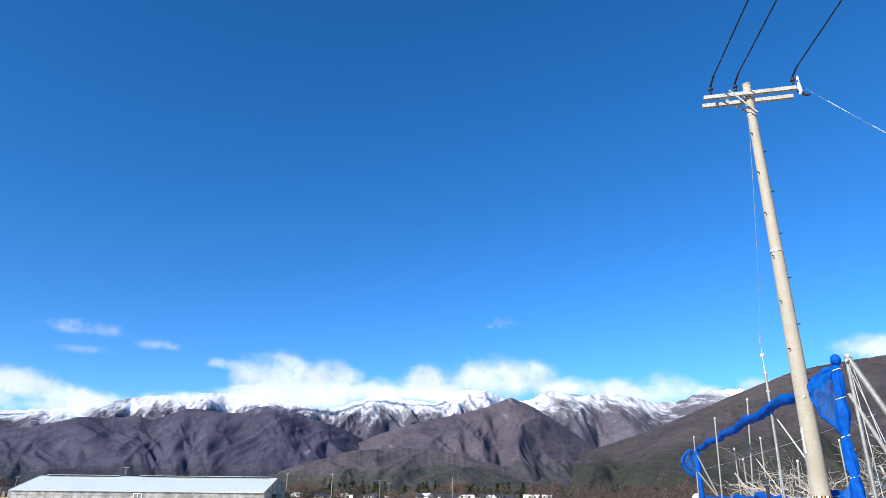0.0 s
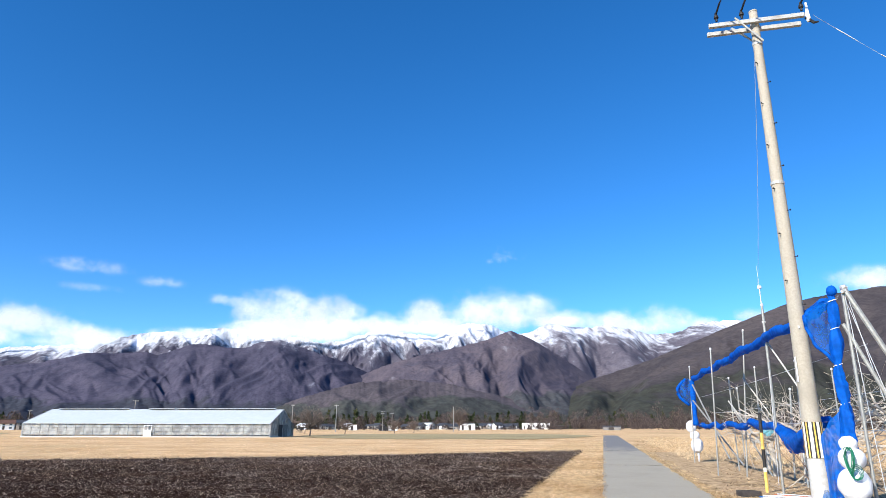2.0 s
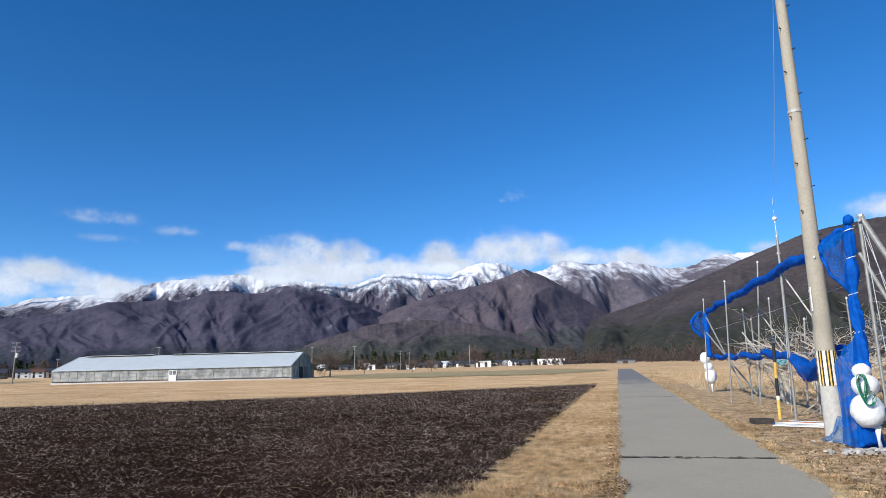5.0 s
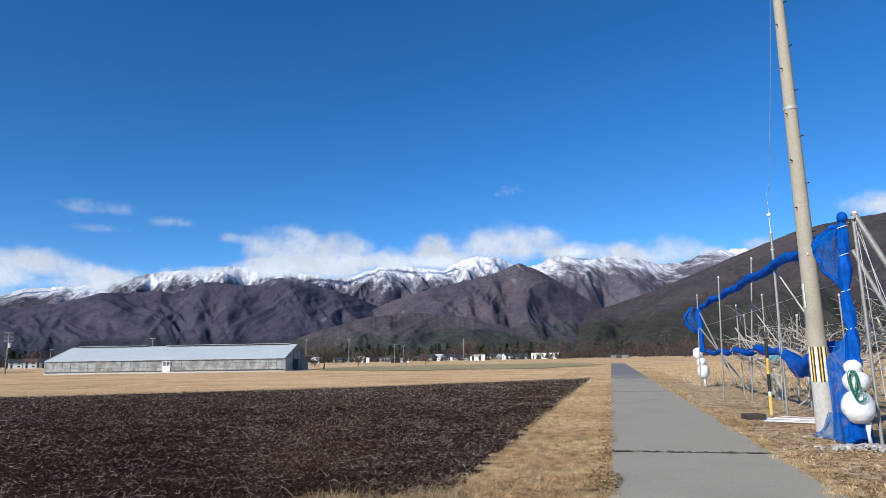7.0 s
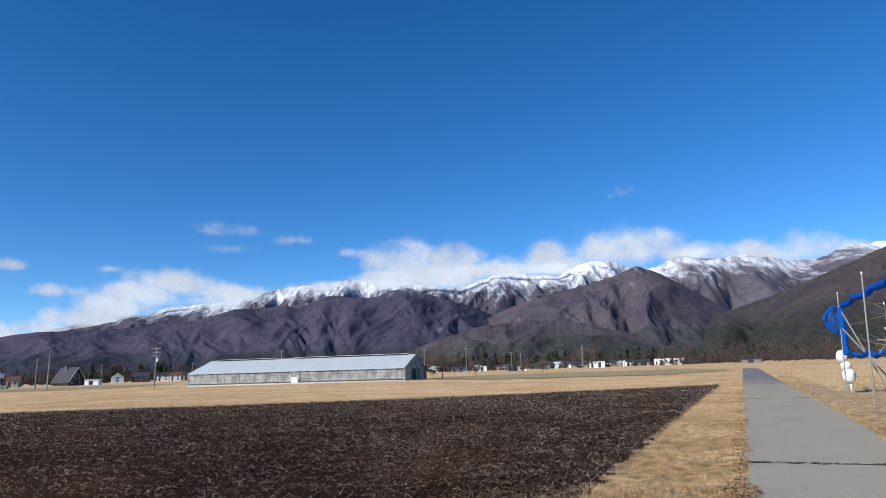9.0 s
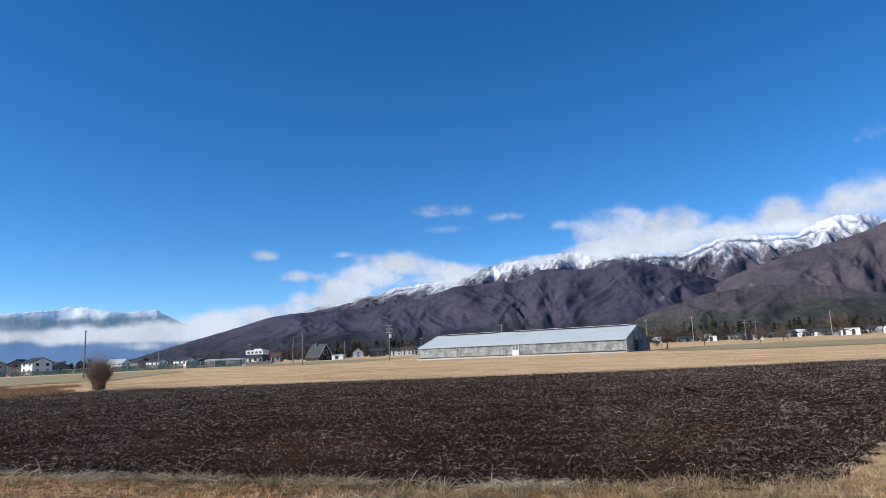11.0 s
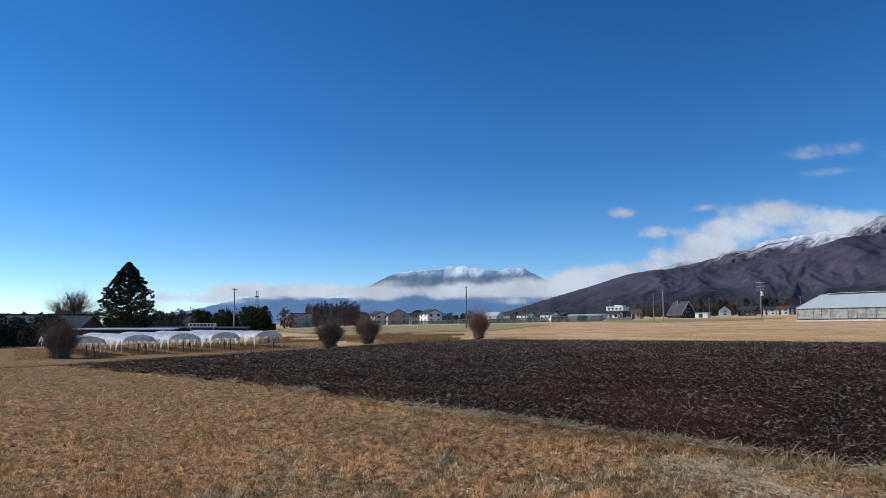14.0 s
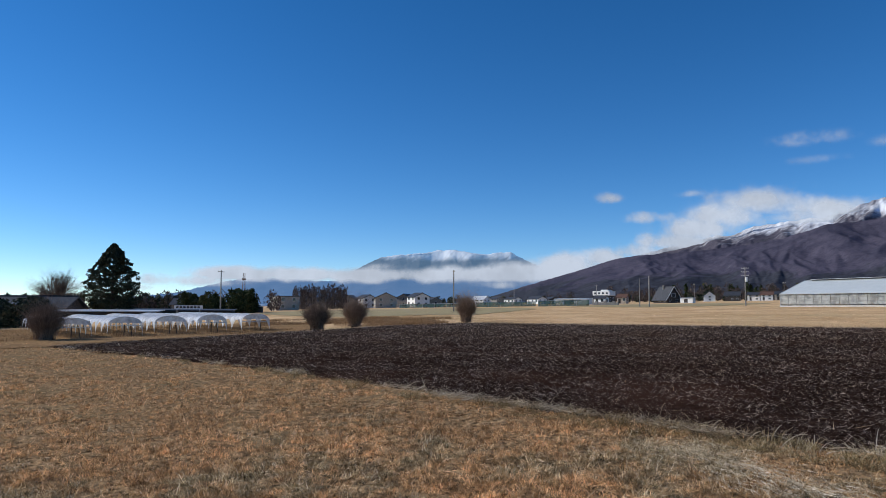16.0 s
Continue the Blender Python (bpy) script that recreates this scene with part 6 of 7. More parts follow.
def wood(name, label, n, a0, a1, r0, r1, h0, h1, width, material, seed, leaves=70, leaf=0.5, upright=False, cone=False):
    """A stand of far trees whose crowns are many small pieces."""
    rng = np.random.default_rng(seed)
    vs, fs, k = [], [], 0
    for i in range(n):
        x, y, z = polar(rng.uniform(a0, a1), rng.uniform(r0, r1))
        h = h0 + (h1 - h0) * rng.uniform(0, 1) ** 1.8
        w = width * h * rng.uniform(0.7, 1.2)
        m = leaves
        u = rng.uniform(0.04, 1, m) ** (1.35 if cone else 1.0)
        env = (1.02 - u) ** 0.75 if cone else np.sin(np.pi * np.clip(u, 0, 1) ** 0.8) ** 0.6 + 0.05
        a = rng.uniform(0, 2 * np.pi, m)
        r = w * env * np.sqrt(rng.uniform(0, 1, m))
        p = np.stack([x + r * np.cos(a), y + r * np.sin(a), z + h * u], 1)
        s = leaf * rng.uniform(0.5, 1.3, m)
        if upright:
            d = np.stack([np.cos(a) * 0.3, np.sin(a) * 0.3, np.ones(m)], 1) * (s * 1.9)[:, None]
            q = rng.normal(size=(m, 3)) * (s * 0.33)[:, None]
            tri = np.stack([p - q, p + q, p + d], 1)
        else:
            q1, q2 = rng.normal(size=(m, 3)) * s[:, None], rng.normal(size=(m, 3)) * s[:, None]
            tri = np.stack([p + q1, p + q2, p - q1 * 0.6 - q2 * 0.6], 1)
        tri = tri.reshape(-1, 3)
        vs.append(tri)
        fs += (np.arange(len(tri)).reshape(-1, 3) + k).tolist()
        k += len(tri)
        tv, tf = rod((x, y, z - 0.3), (x, y, z + h * 0.85), h * 0.016, h * 0.005, 4)
        vs.append(tv)
        fs += [tuple(j + k for j in q) for q in tf]
        k += len(tv)
    single(name, np.concatenate(vs), fs, material, label, "trees", kind="stuff")


def build_trees():
    for (x, y), h, w, s, lab in (((-37.5, -7.4), 1.75, 1.8, 301, "dense round leafless bush on the lawn's corner"), ((-41.2, 6.3), 1.6, 1.8, 302, "leafless brown twig bush beside the tilled soil"),
                                 ((-45.5, 9.5), 1.8, 1.85, 303, "leafless brown twig bush widening to its top"), ((-49.1, 19.0), 2.05, 1.75, 304, "leafless brown twig bush by a utility pole")):
        twig_bush((x, y, gz(x, y)), h, w, s, lab)
    conifer(polar(-96.9, 120), 12.0, 4.0, 310, "tall dark evergreen tree with a broad ragged cone")
    broad_bare_tree(polar(-100.5, 130), 7.0, 3.9, 311, "wide bare tree with a fan of fine branches", kids=7)
    broad_bare_tree(polar(-24.0, 122), 4.4, 2.6, 312, "bare spreading fruit tree beyond the greenhouse", "fruit_tree", 5)
    for i, (a, r, h) in enumerate(((-21.2, 150, 3.2), (-17.2, 165, 3.0), (-28.0 + 12.4, 180, 3.2), (-11.9, 300, 9.0))):
        broad_bare_tree(polar(a, r), h, h * 0.5, 320 + i, "small bare fruit tree standing in the meadow", "fruit_tree", 4)
    wood("grove", "stand of tall slim bare trees", 130, -83.3, -78.9, 250, 275, 7.0, 9.2, 0.13, M_BAREWOOD, 331, 110, 0.26, True)
    wood("pine_wood", "clump of dark green pines behind the plastic tunnels", 30, -92.0, -86.4, 150, 178, 3.4, 6.0, 0.42, M_PINE, 332, 420, 0.24)
    wood("dark_wood", "dark mixed wood at the village edge", 60, -107, -91, 190, 230, 4.2, 6.2, 0.42, M_NEEDLES, 333, 220, 0.34)
    wood("bare_wood", "bare brown trees at the village edge", 90, -97, -84, 185, 240, 3.5, 6.6, 0.34, M_BAREWOOD, 334, 150, 0.28, True)
    wood("hedge", "dark hedge at the lawn's far corner", 40, -110, -101.3, 66, 76, 1.6, 3.0, 0.5, M_NEEDLES, 335, 300, 0.12)
    wood("village_trees", "dark garden trees among the houses", 90, -72, -44, 430, 520, 2.5, 6.0, 0.36, M_NEEDLES, 336, 150, 0.36)
    wood("village_bare_trees", "bare garden trees among the houses", 100, -72, -42, 435, 520, 3.0, 7.5, 0.36, M_BAREWOOD, 337, 150, 0.34, True)
    wood("village_trees", "dark shrubs and garden trees along the hill village", 110, -31, -2, 465, 600, 1.5, 5.0, 0.42, M_PINE, 341, 120, 0.34)
    wood("village_bare_trees", "bare garden trees along the hill village", 150, -31, -1, 465, 600, 2.0, 6.5, 0.40, M_BAREWOOD, 342, 140, 0.32, True)
    wood("village_shrubs", "low dark shrubs between the village gardens", 150, -27, -3, 375, 480, 0.8, 2.4, 0.7, M_BAREWOOD, 343, 90, 0.22)
    wood("foot_wood", "belt of dark pines at the foot of the hills", 520, -52, 22, 600, 840, 6, 17, 0.24, M_PINE, 338, 150, 0.85, cone=True)
    wood("foot_bare_wood", "belt of grey brown bare trees at the foot of the hills", 800, -58, 25, 560, 800, 5, 14, 0.36, M_BAREWOOD, 339, 170, 0.62, True)
    wood("lane_end_wood", "purple brown bare trees where the lane ends", 300, -6, 26, 340, 600, 3, 14, 0.36, M_BAREWOOD, 340, 260, 0.36, True)


build_power_pole()
build_lines()
build_trellis()
build_nets()
build_orchard_things()
build_orchard_trees()
build_trees()


# ---- greenhouse ----
def build_greenhouse():
    L, W, HE, HR = 38.2, 14.2, 2.0, 4.35
    x0, y0 = -87.0, 89.2
    turn = math.degrees(math.atan2(7.6, 37.4))
    base_z = gz(-68, 97)
    t = thing("greenhouse", "long greenhouse of pale plastic sheet on a steel frame", "greenhouse", (x0, y0, base_z), turn)
    n = 14
    dx = L / n
    roof = lambda u: HE + (HR - HE) * u
    for i in range(n):
        a, b = i * dx + 0.003, (i + 1) * dx - 0.003
        for side in (0, 1):
            y_e, y_r = (-0.25, W / 2) if side == 0 else (W + 0.25, W / 2)
            z_e = HE - 0.08
            v = [(a, y_e, z_e), (b, y_e, z_e), (b, y_r, HR), (a, y_r, HR), (a, y_e, z_e - 0.05), (b, y_e, z_e - 0.05), (b, y_r, HR - 0.05), (a, y_r, HR - 0.05)]
            f = [(0, 1, 2, 3), (7, 6, 5, 4), (0, 4, 5, 1), (1, 5, 6, 2), (2, 6, 7, 3), (3, 7, 4, 0)]
            part("roof_panel", (np.array(v, float), f), M_ROOFFILM, t)
        # side film in three lengths a bay
        for z_a, z_b in ((0.25, 0.80), (0.84, 1.36), (1.40, 1.90)):
            part("side_panel", box(a + 0.03, b - 0.03, 0.02, 0.035, z_a, z_b), M_SIDEFILM, t)
        part("back_panel", box(a + 0.03, b - 0.03, W - 0.035, W - 0.02, 0.25, 1.9), M_SIDEFILM, t)
    for i in range(n * 2 + 1):
        x = min(max(i * dx / 2, 0.05), L - 0.05)
        r = 0.036 if i % 2 == 0 else 0.02
        part("post", box(x - r, x + r, -0.05, 0.0, 0.0, HE, 0.008), M_FRAME, t)
        part("post", box(x - r, x + r, W, W + 0.05, 0.0, HE, 0.008), M_FRAME, t)
        if i % 2 == 0:
            part("rafter", joined(rod((x, 0, HE - 0.12), (x, W / 2, HR - 0.12), 0.05), rod((x, W, HE - 0.12), (x, W / 2, HR - 0.12), 0.05)), M_FRAME, t)
            part("strut", rod((x, 0, 1.2), (x, 1.6, 2.3), 0.03), M_FRAME, t)
    for z in (0.82, 1.38, 1.93):
        part("rail", box(0, L, -0.06, -0.02, z - 0.025, z + 0.025), M_FRAME, t)
    part("kerb", box(-0.1, L + 0.1, -0.12, 0.08, -0.9, 0.05, 0.02), M_KERB, t, "pale concrete base strip")
    part("kerb", box(-0.1, L + 0.1, W - 0.08, W + 0.12, -0.6, 0.2, 0.02), M_KERB, t)
    # ridge vents: dark slots with raised lids
    for a, b in ((1.2, 12.8), (16.2, 20.2), (20.6, 36.8)):
        part("ridge_vent", box(a, b, W / 2 - 0.55, W / 2 + 0.4, HR + 0.02, HR + 0.09, 0.02), M_DARKWALL, t, "dark raised ridge vent")
        part("ridge_lid", box(a - 0.1, b + 0.1, W / 2 - 0.2, W / 2 + 0.5, HR + 0.10, HR + 0.16, 0.02), M_ROOFFILM, t)
    # gable ends
    for x, s in ((0.0, 1), (L, -1)):
        fan = [(x, 0.05, 0.2), (x, W - 0.05, 0.2), (x, W - 0.05, HE), (x, W / 2, HR - 0.08), (x, 0.05, HE)]
        back = [(p[0] + 0.03 * s, p[1], p[2]) for p in fan]
        f = [(0, 1, 2, 3, 4), (9, 8, 7, 6, 5)] + [(i, (i + 1) % 5, 5 + (i + 1) % 5, 5 + i) for i in range(5)]
        part("gable_sheet", (np.array(fan + back), f), M_SIDEFILM, t)
        for y in np.linspace(0, W, 8):
            h = roof(1 - abs(y - W / 2) / (W / 2))
            part("gable_post", rod((x - 0.04 * s, y, 0), (x - 0.04 * s, y, h - 0.05), 0.05), M_FRAME, t)
        for z in (1.0, 2.0, 3.0):
            hw = W / 2 if z <= HE else (HR - z) / (HR - HE) * W / 2
            part("gable_rail", rod((x - 0.05 * s, W / 2 - hw, z), (x - 0.05 * s, W / 2 + hw, z), 0.035), M_FRAME, t)
        part("verge", joined(rod((x - 0.05 * s, 0, HE), (x - 0.05 * s, W / 2, HR), 0.06), rod((x - 0.05 * s, W, HE), (x - 0.05 * s, W / 2, HR), 0.06)), M_FRAME, t)
        part("kerb", box(x - 0.08, x + 0.08, 0.1, W - 0.1, -0.6, 0.22), M_KERB, t)
        if s < 0:
            d = part("gable_door", box(x + 0.06, x + 0.12, W * 0.52, W * 0.70, 0.1, 2.0), M_GREYWALL, t, "dark sliding gable door")
            part("gable_door_panel", box(x + 0.13, x + 0.16, W * 0.30, W * 0.46, 0.1, 1.9), M_DARKWALL, d)
    d = part("door", box(18.9, 20.1, -0.16, -0.10, 0.05, 0.95, 0.01), M_SACK, t, "white half-height side door")
    part("door_frame", joined(box(18.86, 18.95, -0.18, -0.09, 0.95, 1.65), box(20.05, 20.14, -0.18, -0.09, 0.95, 1.65), box(18.86, 20.14, -0.18, -0.09, 1.6, 1.68), box(19.46, 19.54, -0.17, -0.1, 0.95, 1.62)), M_SACK, d)


# ---- power poles across the valley ----
def far_pole(at, h, arms, seed, lean=0.0, turn=0.0):
    t = thing("utility_pole", "slim grey utility pole standing in the valley", "utility pole", at, turn, "valley poles")
    part("shaft", tube([(0, 0, -0.3), (lean * 0.5, 0, h * 0.5), (lean, 0, h)], [0.135, 0.115, 0.085], 10), M_GREYWALL if seed % 3 else M_PIPE, t)
    for k in range(arms):
        z = h - 0.25 - 0.75 * k
        a = part("crossarm", box(-0.75 + lean, 0.75 + lean, -0.05, 0.05, z - 0.04, z + 0.04), M_PIPE, t)
        for x in (-0.68, -0.3, 0.3, 0.68):
            part("insulator", tube([(x + lean, 0, z + 0.04), (x + lean, 0, z + 0.17)], [0.04, 0.025], 6), M_PIPE, a)
    if arms > 2:
        part("transformer", tube([(0.35, 0, h * 0.62), (0.35, 0, h * 0.62 + 0.9)], 0.26, 10), M_GALV, t)


def build_far_poles():
    rows = ((-89.0, 128, 8.0, 1, 0.1), (-69.9, 118, 7.2, 1, 0.0), (-46.7, 150, 7.8, 3, 0.1), (-53.85, 150, 6.6, 0, 0.2), (-54.6, 156, 6.2, 0, 0.1), (-25.45, 160, 6.4, 1, 0), (-21.95, 222, 8.3, 1, 0), (-18.15, 255, 7.2, 2, 0),
            (-17.4, 262, 6.6, 1, 0), (-12.35, 232, 8.0, 0, 0), (-1.3, 520, 5.6, 1, 0), (-37.2, 185, 7.9, 1, 0), (-58.0, 330, 9, 1, 0), (-50.4, 330, 8.5, 1, 0), (-42.5, 330, 8, 2, 0), (-64.8, 320, 8, 1, 0), (-44.0, 260, 6.8, 1, 0))
    for i, (a, r, h, arms, lean) in enumerate(rows):
        far_pole(polar(a, r), h, arms, i, lean, (i * 37) % 90 - 45)
    # lines between the poles of the village street
    for a, b in (((-53.85, 150, 6.4), (-46.7, 150, 7.4)), ((-46.7, 150, 7.4), (-25.45, 160, 6.2))):
        p, q = polar(a[0], a[1], a[2]), polar(b[0], b[1], b[2])
        v, f = tube(sagging(p, q, 1.2, 20), 0.012, 4)
        single("power_line", v, f, M_WIRE, "thin far power line sagging between two poles", "power line", group="valley lines")
    # lattice mast
    at = polar(-87.25, 300)
    t = thing("radio_mast", "slender brown lattice mast behind the pines", "mast", at)
    h = 15.6
    for sx, sy in ((-1, -1), (1, -1), (1, 1), (-1, 1)):
        part("leg", rod((sx * 0.7, sy * 0.7, 0), (sx * 0.35, sy * 0.35, h), 0.10), M_ROOFBROWN, t)
    for k in range(14):
        z, w = k * h / 14, 0.7 - 0.35 * k / 14
        part("bracing", joined(rod((-w, -w, z), (w, -w, z + 1.0), 0.06), rod((w, -w, z), (-w, -w, z + 1.0), 0.06), rod((-w, w, z), (w, w, z + 1.0), 0.06), rod((w, -w, z), (w, w, z + 1.0), 0.06)), M_ROOFBROWN, t)
    part("platform", box(-0.8, 0.8, -0.8, 0.8, h * 0.82, h * 0.82 + 0.5), M_ROOFBROWN, t)


# ---- buildings ----
def house(at, turn, w, d, h, rise, wall, roof, label, name="house", floors=2, hip=False, eave=0.5, dark=M_GLASS, dormer=False):
    """A house: walls, a gabled or hipped roof, windows on all four sides, a door, a chimney pipe."""
    t = thing(name, label, "house" if name == "house" else name.replace("_", " "), at, turn)
    body = part("wall", box(-w / 2, w / 2, -d / 2, d / 2, -1.2, h), wall, t)
    e = eave
    if rise > 0.05:
        k = d / 2 if hip else 0
        drop = rise * e / (d / 2)
        v = [(-w / 2 - e, -d / 2 - e, h - drop), (w / 2 + e, -d / 2 - e, h - drop), (w / 2 + e, d / 2 + e, h - drop), (-w / 2 - e, d / 2 + e, h - drop),
             (-w / 2 - e + k, 0, h + rise), (w / 2 + e - k, 0, h + rise)]
        v += [(x, y, z - 0.18) for x, y, z in v]
        f = [(0, 1, 5, 4), (2, 3, 4, 5), (1, 2, 5), (3, 0, 4), (7, 6, 10, 11), (9, 8, 11, 10), (8, 7, 11), (6, 9, 10), (0, 6, 7, 1), (1, 7, 8, 2), (2, 8, 9, 3), (3, 9, 6, 0)]
        if not hip:
            f = [(0, 1, 5, 4), (2, 3, 4, 5), (7, 6, 10, 11), (9, 8, 11, 10), (0, 6, 7, 1), (2, 8, 9, 3), (1, 7, 11, 5), (5, 11, 8, 2), (3, 9, 10, 4), (4, 10, 6, 0)]
            for sx in (-1, 1):
                x0, x1 = sorted((sx * w / 2, sx * (w / 2 - 0.15)))
                gv = [(x, y, z) for x in (x0, x1) for y, z in ((-d / 2, h), (d / 2, h), (0, h + rise - 0.15))]
                part("gable_wall", (np.array(gv), [(0, 2, 1), (3, 4, 5), (0, 1, 4, 3), (1, 2, 5, 4), (2, 0, 3, 5)]), wall, t)
        r = part("roof", (np.array(v), f), roof, t)
        part("ridge", box(-w / 2 - e + k, w / 2 + e - k, -0.12, 0.12, h + rise - 0.05, h + rise + 0.12), roof, r)
    else:
        r = part("roof", box(-w / 2 - e, w / 2 + e, -d / 2 - e, d / 2 + e, h, h + 0.25, 0.03), roof, t)
    fl = h / floors
    for k in range(floors):
        z0, z1 = fl * k + fl * 0.36, fl * k + fl * 0.80
        m = max(2, int(w / 2.6))
        for i in range(m):
            x = -w / 2 + w * (i + 0.5) / m
            for y, s in ((-d / 2, -1), (d / 2, 1)):
                if k == 0 and i == 0:
                    y0, y1 = sorted((y, y + s * 0.05))
                    part("door", box(x - 0.5, x + 0.5, y0, y1, 0.05, 2.05), M_DARKWALL, t)
                    continue
                y0, y1 = sorted((y, y + s * 0.04))
                wi = part("window", box(x - 0.62, x + 0.62, y0, y1, z0 - 0.06, z1 + 0.06), M_SACK if wall is not M_WHITE else M_GREYWALL, t)
                y0, y1 = sorted((y + s * 0.045, y + s * 0.06))
                part("pane", box(x - 0.56, x + 0.56, y0, y1, z0, z1), dark, wi)
        m = max(1, int(d / 3.2))
        for i in range(m):
            y = -d / 2 + d * (i + 0.5) / m
            for x, s in ((-w / 2, -1), (w / 2, 1)):
                x0, x1 = sorted((x, x + s * 0.04))
                wi = part("window", box(x0, x1, y - 0.55, y + 0.55, z0 - 0.06, z1 + 0.06), M_SACK if wall is not M_WHITE else M_GREYWALL, t)
                x0, x1 = sorted((x + s * 0.045, x + s * 0.06))
                part("pane", box(x0, x1, y - 0.49, y + 0.49, z0, z1), dark, wi)
    return t


def shed(at, turn, w, d, h, wall, roof, label, name="shed", fall=0.4):
    t = thing(name, label, "shed", at, turn)
    part("wall", box(-w / 2, w / 2, -d / 2, d / 2, -1.0, h), wall, t)
    v = [(-w / 2 - 0.3, -d / 2 - 0.3, h + 0.02), (w / 2 + 0.3, -d / 2 - 0.3, h + 0.02), (w / 2 + 0.3, d / 2 + 0.3, h + fall), (-w / 2 - 0.3, d / 2 + 0.3, h + fall)]
    v += [(x, y, z + 0.12) for x, y, z in v]
    part("roof", (np.array(v), [(3, 2, 1, 0), (4, 5, 6, 7), (0, 1, 5, 4), (1, 2, 6, 5), (2, 3, 7, 6), (3, 0, 4, 7)]), roof, t)
    part("door", box(-w * 0.2, w * 0.1, -d / 2 - 0.05, -d / 2, 0.05, h * 0.85), M_DARKWALL, t)
    return t


def build_village():
    # houses to the west, behind the bushes
    house(polar(-84.0, 225), 8, 10.5, 7, 4.3, 0.0, M_TAN, M_ROOF, "low beige flat roofed block with many windows", "office_block", 2, eave=0.2)
    house(polar(-78.6, 285), -30, 7, 6.5, 3.8, 1.5, M_GREYWALL, M_ROOF, "grey house with a dark gabled roof")
    house(polar(-77.3, 282), 15, 6.5, 6.5, 4.0, 1.4, M_WHITE, M_ROOF, "white house with a dark gabled roof")
    house(polar(-75.7, 270), -8, 8, 8.4, 4.0, 1.9, M_TAN, M_ROOF, "beige gabled house with a dark tiled roof")
    house(polar(-73.9, 290), -40, 6, 6, 4.2, 1.4, M_GREYWALL, M_ROOF, "grey narrow house with a dark roof")
    house(polar(-72.9, 285), 12, 7.0, 7, 4.4, 1.5, M_WHITE, M_ROOF, "white two storey house with a dark roof")
    house(polar(-71.7, 290), 12, 6, 6, 2.7, 1.3, M_GREYWALL, M_ROOF, "low grey annexe with a dark roof", floors=1)
    house(polar(-67.6, 400), 30, 9, 7, 3.2, 2.0, M_WHITE, M_ROOFPALE, "white house with a pale steep roof")
    house(polar(-66.2, 430), 10, 9, 7, 3.6, 1.4, M_GREYWALL, M_ROOF, "grey house among garden trees")
    house(polar(-64.9, 420), 20, 9, 7, 3.2, 1.4, M_WHITE, M_ROOF, "white bungalow with a dark roof", floors=1)
    house(polar(-62.9, 410), 15, 10, 7, 3.2, 1.5, M_WHITE, M_ROOF, "white house with a wide dark roof", floors=1)
    house(polar(-61.7, 420), -5, 10, 7, 2.8, 1.3, M_DARKWALL, M_ROOF, "dark timber bungalow among garden trees", floors=1)
    shed(polar(-59.9, 290), 34, 15, 5, 2.2, M_WHITE, M_ROOFPALE, "long low white shed", fall=0.3)
    block = house(polar(-57.4, 345), 35, 8, 7, 3.6, 0.0, M_DARKWALL, M_GREYWALL, "dark building with a white flat roofed upper storey", "flat_roofed_block", 1, eave=0.1)
    upper = part("upper_storey", joined(box(-4.4, 4.4, -3.8, 3.8, 3.9, 6.0, 0.05), box(-0.5, 3.2, -3.0, 3.0, 6.0, 6.7, 0.05)), M_WHITE, block, "white flat roofed upper storey")
    for x in (-3.0, -1.0, 1.0, 3.0):
        part("window", box(x - 0.5, x + 0.5, -3.86, -3.8, 4.5, 5.4), M_GLASS, upper)
    house(polar(-58.5, 343), 35, 7, 7, 2.6, 0.0, M_GREYWALL, M_ROOF, "low grey flat roofed wing", "flat_roofed_block", 1, eave=0.0)
    house(polar(-57.6, 300), 30, 5, 4, 2.6, 1.0, M_WHITE, M_ROOF, "small white house at the field's edge", floors=1)
    house(polar(-55.9, 310), 40, 4, 4, 3.0, 1.2, M_TAN, M_ROOFBROWN, "small beige house with a brown roof", floors=1)
    chalet = house(polar(-52.5, 300), 2, 8.4, 7.0, 1.9, 4.9, M_DARKWALL, M_ROOF, "dark steep roofed timber chalet with pale gable boards", floors=1, eave=0.6)
    for sy in (-1, 1):
        part("gable_board", rod((4.86, sy * 4.1, 1.1), (4.86, 0, 6.85), 0.13, sides=4), M_ROOFPALE, chalet, "pale gable board")
    gable = part("gable_window", box(4.22, 4.28, -1.1, 1.1, 2.4, 4.0), M_ROOFPALE, chalet)
    part("pane", box(4.29, 4.31, -0.95, 0.95, 2.5, 3.9), M_GLASS, gable)
    part("chimney", box(-1.4, -0.8, -0.9, -0.3, 4.6, 7.4, 0.05), M_GREYWALL, chalet)
    shed(polar(-50.9, 290), 30, 5, 3, 1.8, M_WHITE, M_ROOFPALE, "small white hut in the meadow", fall=0.2)
    house(polar(-49.3, 410), -38, 7, 6, 3.2, 2.4, M_WHITE, M_ROOF, "white gabled house with a dark roof")
    house(polar(-47.6, 420), 40, 8, 6, 3.4, 2.0, M_DARKWALL, M_ROOF, "dark timber house with a dark roof")
    house(polar(-46.1, 430), 42, 6.5, 6, 3.4, 1.5, M_WHITE, M_ROOF, "white house behind a utility pole")
    house(polar(-45.2, 420), 42, 6, 6, 3.4, 1.6, M_WHITE, M_ROOFBROWN, "white house with a brown roof")
    house(polar(-44.2, 430), 45, 7, 6, 3.6, 1.5, M_TAN, M_ROOF, "beige house with a dark roof")
